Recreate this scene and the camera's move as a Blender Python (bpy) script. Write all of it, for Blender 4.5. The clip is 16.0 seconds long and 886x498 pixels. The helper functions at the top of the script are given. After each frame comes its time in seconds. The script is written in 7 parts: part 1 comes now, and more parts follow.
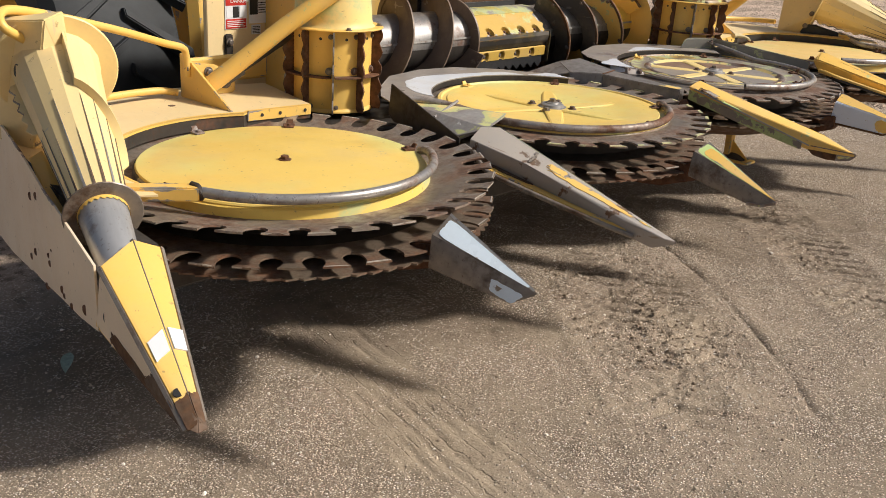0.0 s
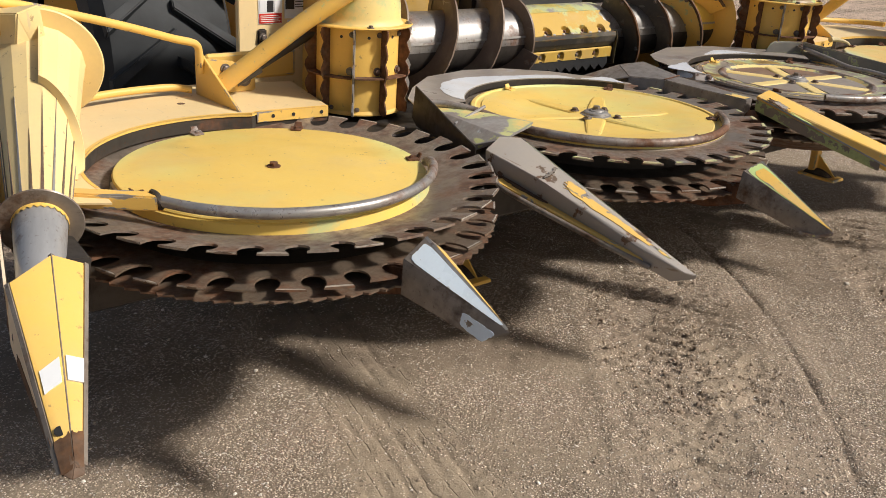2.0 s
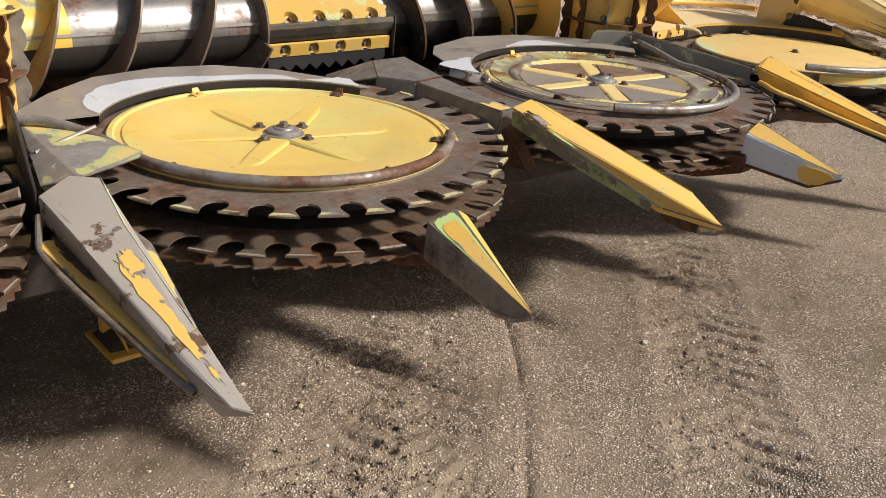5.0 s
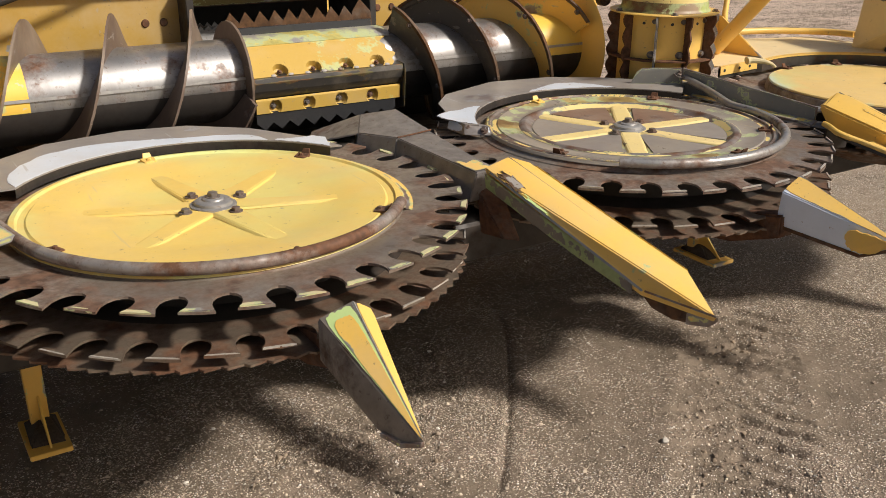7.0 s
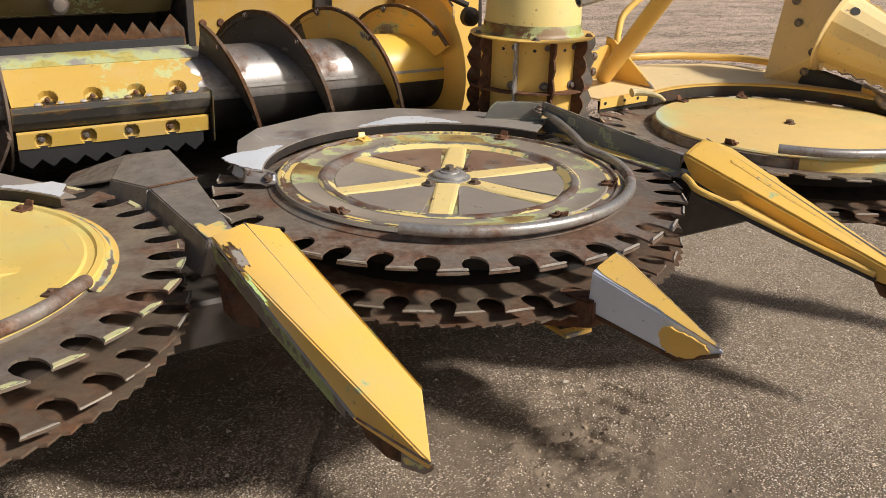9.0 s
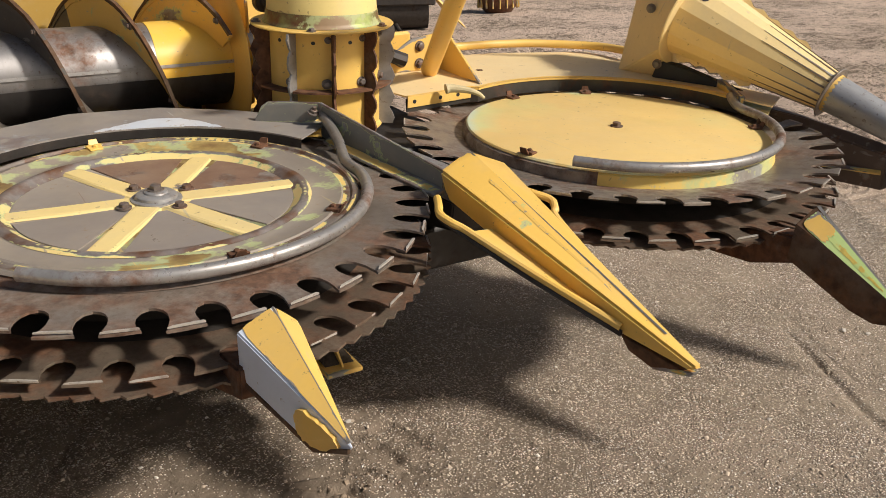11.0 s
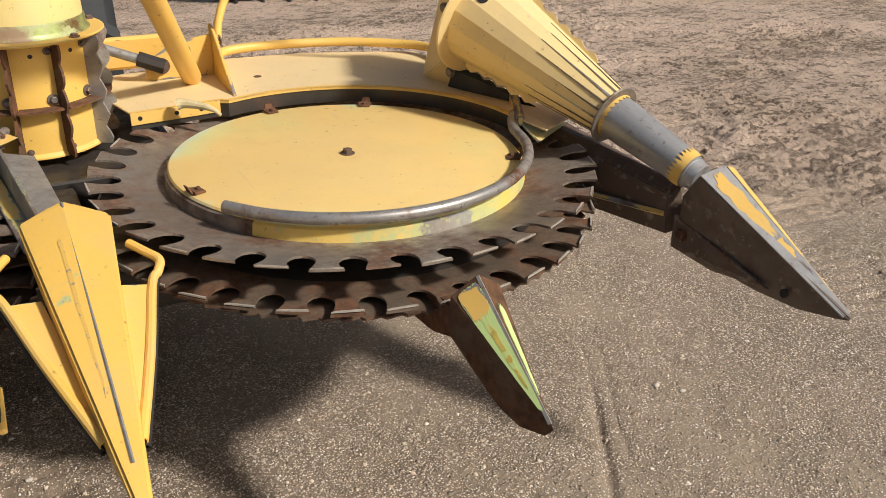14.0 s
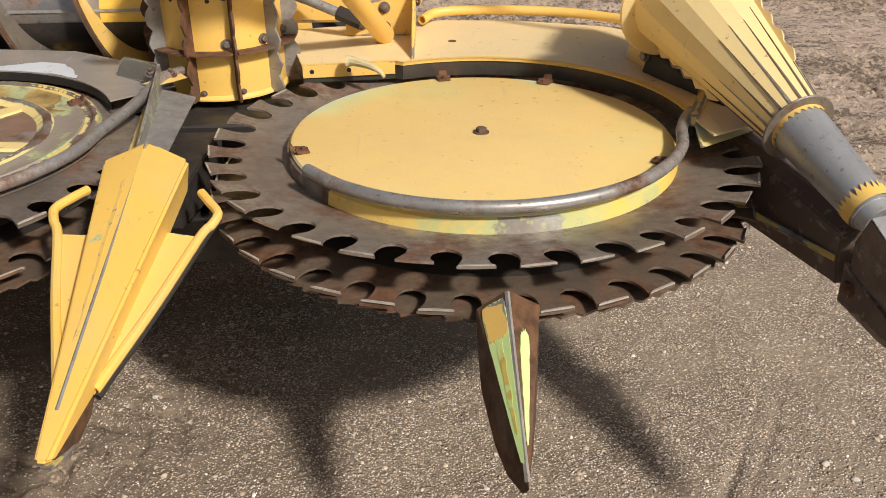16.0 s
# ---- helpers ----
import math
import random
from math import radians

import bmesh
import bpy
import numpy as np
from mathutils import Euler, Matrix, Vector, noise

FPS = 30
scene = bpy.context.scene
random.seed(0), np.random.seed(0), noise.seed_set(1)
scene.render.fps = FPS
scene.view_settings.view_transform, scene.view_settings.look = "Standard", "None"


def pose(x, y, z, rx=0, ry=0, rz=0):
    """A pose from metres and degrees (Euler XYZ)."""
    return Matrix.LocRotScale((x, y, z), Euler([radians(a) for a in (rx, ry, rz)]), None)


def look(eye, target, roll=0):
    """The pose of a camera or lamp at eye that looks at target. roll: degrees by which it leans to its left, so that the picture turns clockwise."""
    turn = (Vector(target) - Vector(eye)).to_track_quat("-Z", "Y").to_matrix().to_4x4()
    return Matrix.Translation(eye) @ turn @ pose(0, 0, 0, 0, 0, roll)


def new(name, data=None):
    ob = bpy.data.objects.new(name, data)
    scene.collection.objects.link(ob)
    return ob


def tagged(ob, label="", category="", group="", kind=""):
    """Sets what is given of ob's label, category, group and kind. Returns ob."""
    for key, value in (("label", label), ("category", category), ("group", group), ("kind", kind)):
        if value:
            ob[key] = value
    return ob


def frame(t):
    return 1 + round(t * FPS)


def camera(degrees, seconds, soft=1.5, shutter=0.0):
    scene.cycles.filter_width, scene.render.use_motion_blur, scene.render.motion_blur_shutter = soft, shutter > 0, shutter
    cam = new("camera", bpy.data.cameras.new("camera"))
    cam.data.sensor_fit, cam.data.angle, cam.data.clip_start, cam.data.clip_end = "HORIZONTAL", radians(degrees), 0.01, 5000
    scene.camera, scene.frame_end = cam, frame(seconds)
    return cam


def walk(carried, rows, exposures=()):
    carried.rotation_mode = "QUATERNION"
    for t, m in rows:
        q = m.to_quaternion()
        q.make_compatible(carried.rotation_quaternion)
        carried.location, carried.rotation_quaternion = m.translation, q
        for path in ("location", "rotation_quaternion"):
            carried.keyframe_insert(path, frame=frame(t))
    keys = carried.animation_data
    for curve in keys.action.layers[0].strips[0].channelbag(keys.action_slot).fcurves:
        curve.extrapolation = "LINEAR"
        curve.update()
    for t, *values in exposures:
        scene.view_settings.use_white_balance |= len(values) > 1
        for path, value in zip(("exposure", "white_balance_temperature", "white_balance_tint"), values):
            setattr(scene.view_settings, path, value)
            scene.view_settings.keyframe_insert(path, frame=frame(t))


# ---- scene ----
cam = camera(51.6, 16.0, soft=0.5)
PATH = [
    (0, (-1.811, -2.372, 1.461), (-0.411, -1.081, 0.849), 0.0),
    (0.5, (-1.734, -2.384, 1.447), (-0.383, -1.079, 0.759), -0.2),
    (1, (-1.58, -2.469, 1.45), (-0.296, -1.115, 0.73), -1.1),
    (1.5, (-1.481, -2.508, 1.467), (-0.252, -1.083, 0.791), -1.7),
    (2, (-1.353, -2.43, 1.461), (-0.136, -0.971, 0.836), 0.4),
    (2.5, (-1.174, -2.334, 1.463), (0.04, -0.878, 0.826), 1.6),
    (3, (-0.934, -2.401, 1.444), (0.247, -0.933, 0.773), 1.7),
    (3.5, (-0.685, -2.486, 1.463), (0.521, -1.04, 0.787), 1.5),
    (4, (-0.46, -2.416, 1.447), (0.821, -1.032, 0.78), 2.1),
    (4.2, (-0.352, -2.366, 1.456), (0.936, -0.991, 0.786), 2.2),
    (6.3, (0.493, -2.339, 1.42), (1.634, -0.838, 0.753), -1.3),
    (6.5, (0.553, -2.315, 1.427), (1.678, -0.797, 0.771), -1.4),
    (7, (0.749, -2.347, 1.428), (1.752, -0.726, 0.826), -2.3),
    (7.5, (0.973, -2.411, 1.454), (1.889, -0.719, 0.91), -3.2),
    (8, (1.167, -2.336, 1.433), (2.153, -0.683, 0.89), -1.8),
    (8.5, (1.381, -2.202, 1.44), (2.45, -0.614, 0.862), 0.2),
    (9, (1.58, -2.207, 1.435), (2.591, -0.586, 0.842), -1.1),
    (9.5, (1.821, -2.292, 1.447), (2.768, -0.62, 0.894), -1.3),
    (10, (2.006, -2.267, 1.433), (3.019, -0.632, 0.883), -1.0),
    (10.2, (2.087, -2.215, 1.413), (3.146, -0.615, 0.849), -0.3),
    (12.3, (2.946, -2.239, 1.526), (3.825, -0.603, 0.782), -3.0),
    (12.5, (3.017, -2.2, 1.526), (3.924, -0.581, 0.781), -2.5),
    (13, (3.209, -2.198, 1.54), (4.128, -0.574, 0.82), -1.5),
    (13.5, (3.446, -2.346, 1.547), (4.258, -0.667, 0.824), -1.2),
    (14, (3.629, -2.39, 1.536), (4.445, -0.717, 0.804), -1.5),
    (14.5, (3.823, -2.296, 1.525), (4.679, -0.656, 0.766), -0.1),
    (15, (3.985, -2.214, 1.513), (4.789, -0.579, 0.686), 0.4),
    (15.5, (4.152, -2.265, 1.498), (4.67, -0.52, 0.669), 0.3),
    (16, (4.327, -2.322, 1.495), (4.382, -0.481, 0.716), -0.7),
]
walk(cam, [(t, look(eye, target, roll)) for t, eye, target, roll in PATH], exposures=[(0.0, 0.0), (2.5, -0.08), (4.0, -0.05), (9.0, -0.09), (13.0, -0.12), (16.0, -0.12)])

# ---- light ----
SUN_EL, SUN_AZ = 37.0, -54.5   # degrees; azimuth from +x
world = bpy.data.worlds.new("sky")
scene.world = world
world.use_nodes = True
wn = world.node_tree
sky = wn.nodes.new("ShaderNodeTexSky")
sky.sky_type = "NISHITA"
sky.sun_disc = False
sky.sun_elevation = radians(SUN_EL)
sky.sun_rotation = radians(90 - SUN_AZ)
sky.dust_density = 4.0
wn.links.new(sky.outputs[0], wn.nodes["Background"].inputs[0])
wn.nodes["Background"].inputs[1].default_value = 0.069
sun = new("sun", bpy.data.lights.new("sun", "SUN"))
sun.data.energy = 4.75
sun.data.angle = radians(5.0)
sun.data.color = (1.0, 0.935, 0.85)
_d = Vector((math.cos(radians(SUN_EL)) * math.cos(radians(SUN_AZ)), math.cos(radians(SUN_EL)) * math.sin(radians(SUN_AZ)), math.sin(radians(SUN_EL))))
sun.matrix_world = Matrix.Translation((0, 0, 30)) @ _d.to_track_quat("Z", "Y").to_matrix().to_4x4()


# ---- materials ----
class Nodes:
    """Small shorthand for building a node material."""

    def __init__(self, name):
        self.m = bpy.data.materials.new(name)
        self.m.use_nodes = True
        self.t = self.m.node_tree
        self.b = self.t.nodes["Principled BSDF"]
        tc = self.t.nodes.new("ShaderNodeTexCoord")
        oi = self.t.nodes.new("ShaderNodeObjectInfo")
        mul = self.n("ShaderNodeVectorMath", operation="SCALE", Vector=(7.3, 3.1, 5.7), Scale=oi.outputs["Random"])
        add = self.n("ShaderNodeVectorMath", operation="ADD")
        self.t.links.new(tc.outputs["Object"], add.inputs[0])
        self.t.links.new(mul.outputs[0], add.inputs[1])
        self.co = add.outputs[0]
        self.obj = tc.outputs["Object"]
        self.rand = oi.outputs["Random"]

    def n(self, kind, **kw):
        nd = self.t.nodes.new(kind)
        for k, v in kw.items():
            if k == "operation":
                nd.operation = v
            elif k == "blend_type":
                nd.blend_type = v
            else:
                self.set(nd.inputs[k], v)
        return nd

    def set(self, sock, v):
        if isinstance(v, bpy.types.NodeSocket):
            self.t.links.new(v, sock)
        elif isinstance(v, (tuple, list)) and len(v) == 3 and sock.type == "RGBA":
            sock.default_value = (*v, 1)
        else:
            sock.default_value = v

    def noise(self, scale, detail=4.0, rough=0.55, co=None, stretch=None):
        src = co or self.co
        if stretch:
            src = self.n("ShaderNodeVectorMath", operation="MULTIPLY").outputs[0]
            self.t.links.new(co or self.co, src.node.inputs[0])
            src.node.inputs[1].default_value = stretch
        return self.n("ShaderNodeTexNoise", Vector=src, Scale=scale, Detail=detail, Roughness=rough).outputs["Fac"]

    def ramp(self, fac, a, b, va=0.0, vb=1.0):
        nd = self.n("ShaderNodeMapRange", Value=fac)
        for k, v in (("From Min", a), ("From Max", b), ("To Min", va), ("To Max", vb)):
            nd.inputs[k].default_value = v
        return nd.outputs[0]

    def mix(self, fac, a, b, how="MIX"):
        nd = self.t.nodes.new("ShaderNodeMix")
        nd.data_type = "RGBA"
        nd.blend_type = how
        self.set(nd.inputs[0], fac)
        self.set(nd.inputs[6], a)
        self.set(nd.inputs[7], b)
        return nd.outputs[2]

    def math(self, op, a, b=0.0):
        nd = self.t.nodes.new("ShaderNodeMath")
        nd.operation = op
        self.set(nd.inputs[0], a)
        self.set(nd.inputs[1], b)
        return nd.outputs[0]

    def done(self, color, rough, metal=0.0, bump=None, strength=0.3, dist=0.004, spec=0.5):
        self.set(self.b.inputs["Base Color"], color)
        self.set(self.b.inputs["Roughness"], rough)
        self.set(self.b.inputs["Metallic"], metal)
        self.b.inputs["Specular IOR Level"].default_value = spec
        if bump is not None:
            bp = self.n("ShaderNodeBump", Height=bump, Strength=strength, Distance=dist)
            self.t.links.new(bp.outputs[0], self.b.inputs["Normal"])
        return self.m


STEEL, RUST, DARKRUST, GREEN = (0.36, 0.345, 0.33), (0.17, 0.075, 0.036), (0.060, 0.040, 0.030), (0.46, 0.52, 0.25)
PAINTS = set()


def paint(name, base, worn=STEEL, amount=0.25, green=0.0, rust=0.1, rough=0.42, scale=6.0, edge=0.17, dusty=0.35, fade=0.0, rim=()):
    """Old machine paint: faded coat, undercoat halos, chips and scratches down to metal, worn edges, dust."""
    k = Nodes(name)
    PAINTS.add(name)
    big, mid, fine = k.noise(1.7, 3), k.noise(scale, 6, 0.62), k.noise(90, 3)
    near = k.t.nodes.new("ShaderNodeAttribute")
    near.attribute_name = "edge"
    near = near.outputs["Fac"]
    col = k.mix(k.ramp(big, 0.35, 0.7), base, tuple(min(1, c * f) for c, f in zip(base, (0.95, 0.93, 0.92))))
    col = k.mix(k.ramp(fine, 0.3, 0.75, 0, 0.18), col, tuple(c * 0.8 for c in base))
    if fade:
        col = k.mix(k.ramp(k.noise(1.9, 4, 0.55), 0.50, 0.68, 0, fade), col, (0.60, 0.66, 0.26))
        col = k.mix(k.ramp(k.noise(2.6, 5, 0.6), 0.60, 0.74, 0, fade), col, (0.52, 0.36, 0.10))
    for r0, r1, tint in rim:
        flat = k.n("ShaderNodeVectorMath", operation="MULTIPLY")
        k.t.links.new(k.obj, flat.inputs[0])
        flat.inputs[1].default_value = (1, 1, 0)
        out = k.n("ShaderNodeVectorMath", operation="LENGTH", Vector=flat.outputs[0]).outputs["Value"]
        col = k.mix(k.math("MULTIPLY", k.ramp(out, r0, r1), k.ramp(k.noise(2.3, 5, 0.6), 0.47, 0.62)), col, tint)
    dust = k.ramp(k.noise(3.1, 6, 0.7), 0.46, 0.75, 0, dusty)
    col = k.mix(dust, col, (0.52, 0.43, 0.31))
    speck = k.ramp(k.noise(38, 5, 0.7), 0.645, 0.685, 0, 0.65)
    col = k.mix(speck, col, (0.26, 0.17, 0.09))
    th = 0.74 - amount * 0.42
    wear = k.math("MULTIPLY", k.math("MULTIPLY", near, near), edge)
    m2 = k.math("ADD", k.math("ADD", mid, wear), k.math("MULTIPLY", k.math("SUBTRACT", fine, 0.5), 0.06))
    if green:
        col = k.mix(k.ramp(m2, th - 0.032 * green, th - 0.012 * green, 0, 0.8), col, GREEN)
    chip = k.ramp(m2, th, th + 0.02)
    under = k.mix(k.ramp(k.noise(scale * 2.4, 5), 0.42, 0.62, 0, min(1.0, rust * 4)), worn, RUST)
    under = k.mix(k.ramp(k.noise(60, 4), 0.35, 0.7, 0, 0.45), under, tuple(c * 0.5 for c in worn))
    col = k.mix(chip, col, under)
    scr = k.ramp(k.noise(55, 2, co=k.co, stretch=(1, 0.06, 0.6)), 0.70, 0.74, 0, 0.7 * min(1, amount * 3))
    col = k.mix(scr, col, worn)
    h = k.math("ADD", k.math("MULTIPLY", chip, -0.35), k.math("MULTIPLY", fine, 0.12))
    h = k.math("ADD", h, k.math("MULTIPLY", k.noise(7, 2), 2.2))
    rg = k.math("ADD", k.ramp(k.noise(9, 4), 0.3, 0.7, rough - 0.08, rough + 0.14), k.math("MULTIPLY", dust, 0.4))
    return k.done(col, rg, k.math("MULTIPLY", chip, 0.35), h, 0.25, 0.002)


def metal(name, base=STEEL, rust=0.3, rough=0.38, brush=None, dirt=0.25, met=0.5, stain=RUST):
    """Bare steel: polished or brown with rust, streaked and soiled."""
    k = Nodes(name)
    streak = k.noise(14, 5, 0.65, stretch=brush) if brush else k.noise(22, 5, 0.6)
    r = k.ramp(k.noise(5.5, 7, 0.68), 0.66 - rust * 0.42, 0.80 - rust * 0.36)
    col = k.mix(k.ramp(streak, 0.3, 0.7), base, tuple(c * 0.66 for c in base))
    col = k.mix(k.ramp(k.noise(2.3, 5), 0.45, 0.7, 0, dirt), col, (0.12, 0.09, 0.07))
    rustcol = k.mix(k.ramp(k.noise(40, 4), 0.35, 0.65), stain, tuple(c * 0.45 for c in stain))
    col = k.mix(r, col, rustcol)
    pit = k.ramp(k.noise(70, 4, 0.7), 0.60, 0.68, 0, 0.6)
    col = k.mix(pit, col, tuple(c * 0.7 for c in stain))
    m = k.math("MULTIPLY", k.math("SUBTRACT", 1.0, r), met)
    rg = k.math("ADD", k.ramp(streak, 0.25, 0.75, rough - 0.07, rough + 0.16), k.math("MULTIPLY", r, 0.35))
    h = k.math("ADD", k.math("MULTIPLY", streak, 0.25), k.math("MULTIPLY", k.math("MULTIPLY", r, k.noise(120, 3)), 0.6))
    return k.done(col, rg, m, h, 0.28, 0.002)


YEL = (0.82, 0.525, 0.125)
m_yellow = paint("yellow_paint", YEL, amount=0.10, rust=0.05, dusty=0.25)
m_lemon = paint("lemon_yellow_paint", (0.80, 0.565, 0.145), amount=0.10, rust=0.05, dusty=0.26, edge=0.08, fade=0.42, rim=((0.41, 0.50, (0.66, 0.70, 0.28)),))
m_yellow_deep = paint("golden_yellow_paint", (0.84, 0.53, 0.115), amount=0.10, rust=0.05, green=0.8, edge=0.12)
m_yellow_worn = paint("worn_yellow_paint", YEL, amount=0.36, green=1.2, rust=0.2)
m_pale = paint("pale_faded_paint", (0.82, 0.58, 0.215), amount=0.08, rust=0.1, dusty=0.2, fade=0.35, rim=((0.38, 0.485, (0.62, 0.70, 0.34)), (0.46, 0.495, (0.58, 0.68, 0.60))))
m_cream = paint("sun_faded_paint", (0.83, 0.645, 0.345), amount=0.10, rust=0.25, dusty=0.2)
# faded cream, lightened further to stand in for fill light on shaded sides
m_panel = paint("lightened_panel_paint", (0.90, 0.75, 0.55), amount=0.05, rust=0.3, dusty=0.2)
m_cone = paint("faded_cone_paint", (0.84, 0.65, 0.31), amount=0.14, rust=0.2)
# pale coat whose blue-white tint carries the reflected sky in its colour
m_skyblue = paint("sky_tinted_white_paint", (0.78, 0.90, 1.0), worn=(0.40, 0.40, 0.40), amount=-0.3, rust=0.1, scale=6, rough=0.25, dusty=0.1)
m_limey = paint("lime_undercoat_paint", (0.60, 0.72, 0.27), worn=(0.84, 0.63, 0.15), amount=0.56, rust=0.0, scale=13, edge=0.1)
# rusty steel toned darker than the upper discs for the shade below them
m_disc = metal("rusty_shaded_disc_steel", (0.25, 0.195, 0.145), rust=0.55, rough=0.38, dirt=0.6, stain=(0.165, 0.078, 0.040))
m_tooth = metal("worn_tooth_steel", (0.35, 0.30, 0.25), rust=0.54, rough=0.34, dirt=0.50, stain=(0.185, 0.100, 0.062))
m_polish = metal("polished_auger_steel", (0.40, 0.39, 0.385), rust=0.30, rough=0.36, brush=(0.15, 1, 1), dirt=0.40, met=0.8)
m_steel = metal("bare_grey_steel", (0.40, 0.385, 0.37), rust=0.26, rough=0.42, met=0.4)
m_tube = metal("rubbed_tube_steel", (0.47, 0.45, 0.43), rust=0.36, rough=0.30, met=0.6)
m_rust = metal("rusty_iron", (0.17, 0.13, 0.10), rust=0.95, rough=0.5, met=0.3)
m_saw = metal("rusty_saw_iron", (0.10, 0.075, 0.055), rust=0.85, rough=0.6, met=0.1, stain=(0.105, 0.050, 0.020))
m_inky = metal("near_black_iron", (0.028, 0.029, 0.032), rust=0.1, rough=0.4, met=0.2, dirt=0.1, stain=(0.03, 0.024, 0.02))
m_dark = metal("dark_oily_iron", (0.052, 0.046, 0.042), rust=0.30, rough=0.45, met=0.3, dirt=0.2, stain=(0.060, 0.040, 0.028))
m_bolt = metal("bolt_steel", (0.24, 0.21, 0.19), rust=0.5, rough=0.38)

m_darkrust = metal("dark_rust_iron", (0.13, 0.085, 0.055), rust=0.7, rough=0.5, met=0.2, dirt=0.3, stain=(0.15, 0.072, 0.032))

def plain(name, base, rough=0.6, metal_=0.0, var=0.25, scale=30):
    k = Nodes(name)
    col = k.mix(k.ramp(k.noise(scale, 5), 0.3, 0.7, 0, 1), base, tuple(c * (1 - var) for c in base))
    return k.done(col, rough, metal_, k.noise(scale * 4, 3), 0.15, 0.002)


m_rubber = plain("weathered_tyre_rubber", (0.030, 0.034, 0.038), 0.7, var=0.5, scale=8)
m_white = plain("white_label_film", (0.78, 0.80, 0.82), 0.4, var=0.05)
m_red = plain("red_label_ink", (0.55, 0.03, 0.02), 0.45, var=0.1)
m_black = plain("black_ink", (0.02, 0.02, 0.02), 0.5, var=0.1)
m_leaf = plain("green_leaf_tissue", (0.40, 0.53, 0.44), 0.5, var=0.4, scale=60)
m_husk = plain("dry_corn_husk", (0.62, 0.52, 0.30), 0.7, var=0.3, scale=40)

# ---- mesh helpers ----
TILT = Matrix.Translation((0, 0, 0.835)) @ Matrix.Rotation(math.atan(0.085), 4, "X")


def mark_edges(bm):
    """Cut a coarse painted shape finer and store, at every vertex, how near a sharp edge is."""
    ends = np.array([[tuple(v.co) for v in e.verts] for e in bm.edges if len(e.link_faces) == 2 and e.calc_face_angle(0) > 0.35])
    soft = sum(1 for e in bm.edges if len(e.link_faces) == 2 and 0.04 < e.calc_face_angle(0) <= 0.35)
    if not len(ends) or len(ends) > 400 or soft > 14:
        return
    area = sum(f.calc_area() for f in bm.faces)
    step = max(0.012, math.sqrt(area) / 45)
    for _ in range(7):
        bmesh.ops.triangulate(bm, faces=[f for f in bm.faces if len(f.verts) > 3])
        big = [e for e in bm.edges if e.calc_length() > step]
        if not big:
            break
        bmesh.ops.subdivide_edges(bm, edges=big, cuts=1)
    bmesh.ops.triangulate(bm, faces=[f for f in bm.faces if len(f.verts) > 3])
    co = np.array([tuple(v.co) for v in bm.verts])
    d = np.full(len(co), 9.0)
    for a, b in ends:
        ab = b - a
        t = np.clip(((co - a) @ ab) / max(ab @ ab, 1e-12), 0, 1)
        d = np.minimum(d, np.linalg.norm(co - a - t[:, None] * ab, axis=1))
    lay = bm.verts.layers.float.new("edge")
    for v, w in zip(bm.verts, np.clip(1 - d / 0.013, 0, 1)):
        v[lay] = float(w)


def part(name, bm, material, parent, label="", smooth=True, angle=0.6):
    me = bpy.data.meshes.new(name)
    if isinstance(bm, bmesh.types.BMesh):
        bmesh.ops.recalc_face_normals(bm, faces=bm.faces)
        if material is not None and material.name in PAINTS and len(bm.faces) < 400 and name not in ("rail", "pipe", "arm_tube", "side_loop", "spoke", "panel", "ring_segment"):
            mark_edges(bm)
        for f in bm.faces:
            f.smooth = smooth
        for e in bm.edges:
            if len(e.link_faces) == 2 and e.calc_face_angle(0) > angle:
                e.smooth = False
        bm.to_mesh(me)
        bm.free()
    else:
        me = bm
    if material is not None and not me.materials:
        me.materials.append(material)
    ob = new(name, me)
    ob.parent = parent
    if label:
        tagged(ob, label)
    return ob


def thing(name, label, category, group="", m=None):
    ob = new(name)
    ob.empty_display_size = 0.05
    ob.matrix_world = TILT if m is None else m
    return tagged(ob, label, category, group)


def merge(*bms):
    out = bmesh.new()
    for b in bms:
        me = bpy.data.meshes.new("tmp")
        b.to_mesh(me)
        b.free()
        out.from_mesh(me)
        bpy.data.meshes.remove(me)
    return out


def moved(bm, m):
    bmesh.ops.transform(bm, matrix=m, verts=bm.verts)
    return bm


def lathe(profile, n=64, close=False, a0=0.0, a1=360.0):
    """Turned solid about z from (radius, height) pairs."""
    bm = bmesh.new()
    full = abs(a1 - a0) >= 359.9
    cnt = n if full else n + 1
    rings = []
    for r, z in profile:
        if r < 1e-6:
            rings.append([bm.verts.new((0, 0, z))])
        else:
            rings.append([bm.verts.new((r * math.cos(radians(a0 + (a1 - a0) * i / n)), r * math.sin(radians(a0 + (a1 - a0) * i / n)), z)) for i in range(cnt)])
    pairs = list(zip(rings, rings[1:]))
    if close:
        pairs.append((rings[-1], rings[0]))
    for a, b in pairs:
        for i in range(n):
            j = (i + 1) % cnt
            q = [a[i % len(a)], a[j % len(a)], b[j % len(b)], b[i % len(b)]]
            q = list(dict.fromkeys(q))
            if len(q) > 2:
                bm.faces.new(q)
    return bm


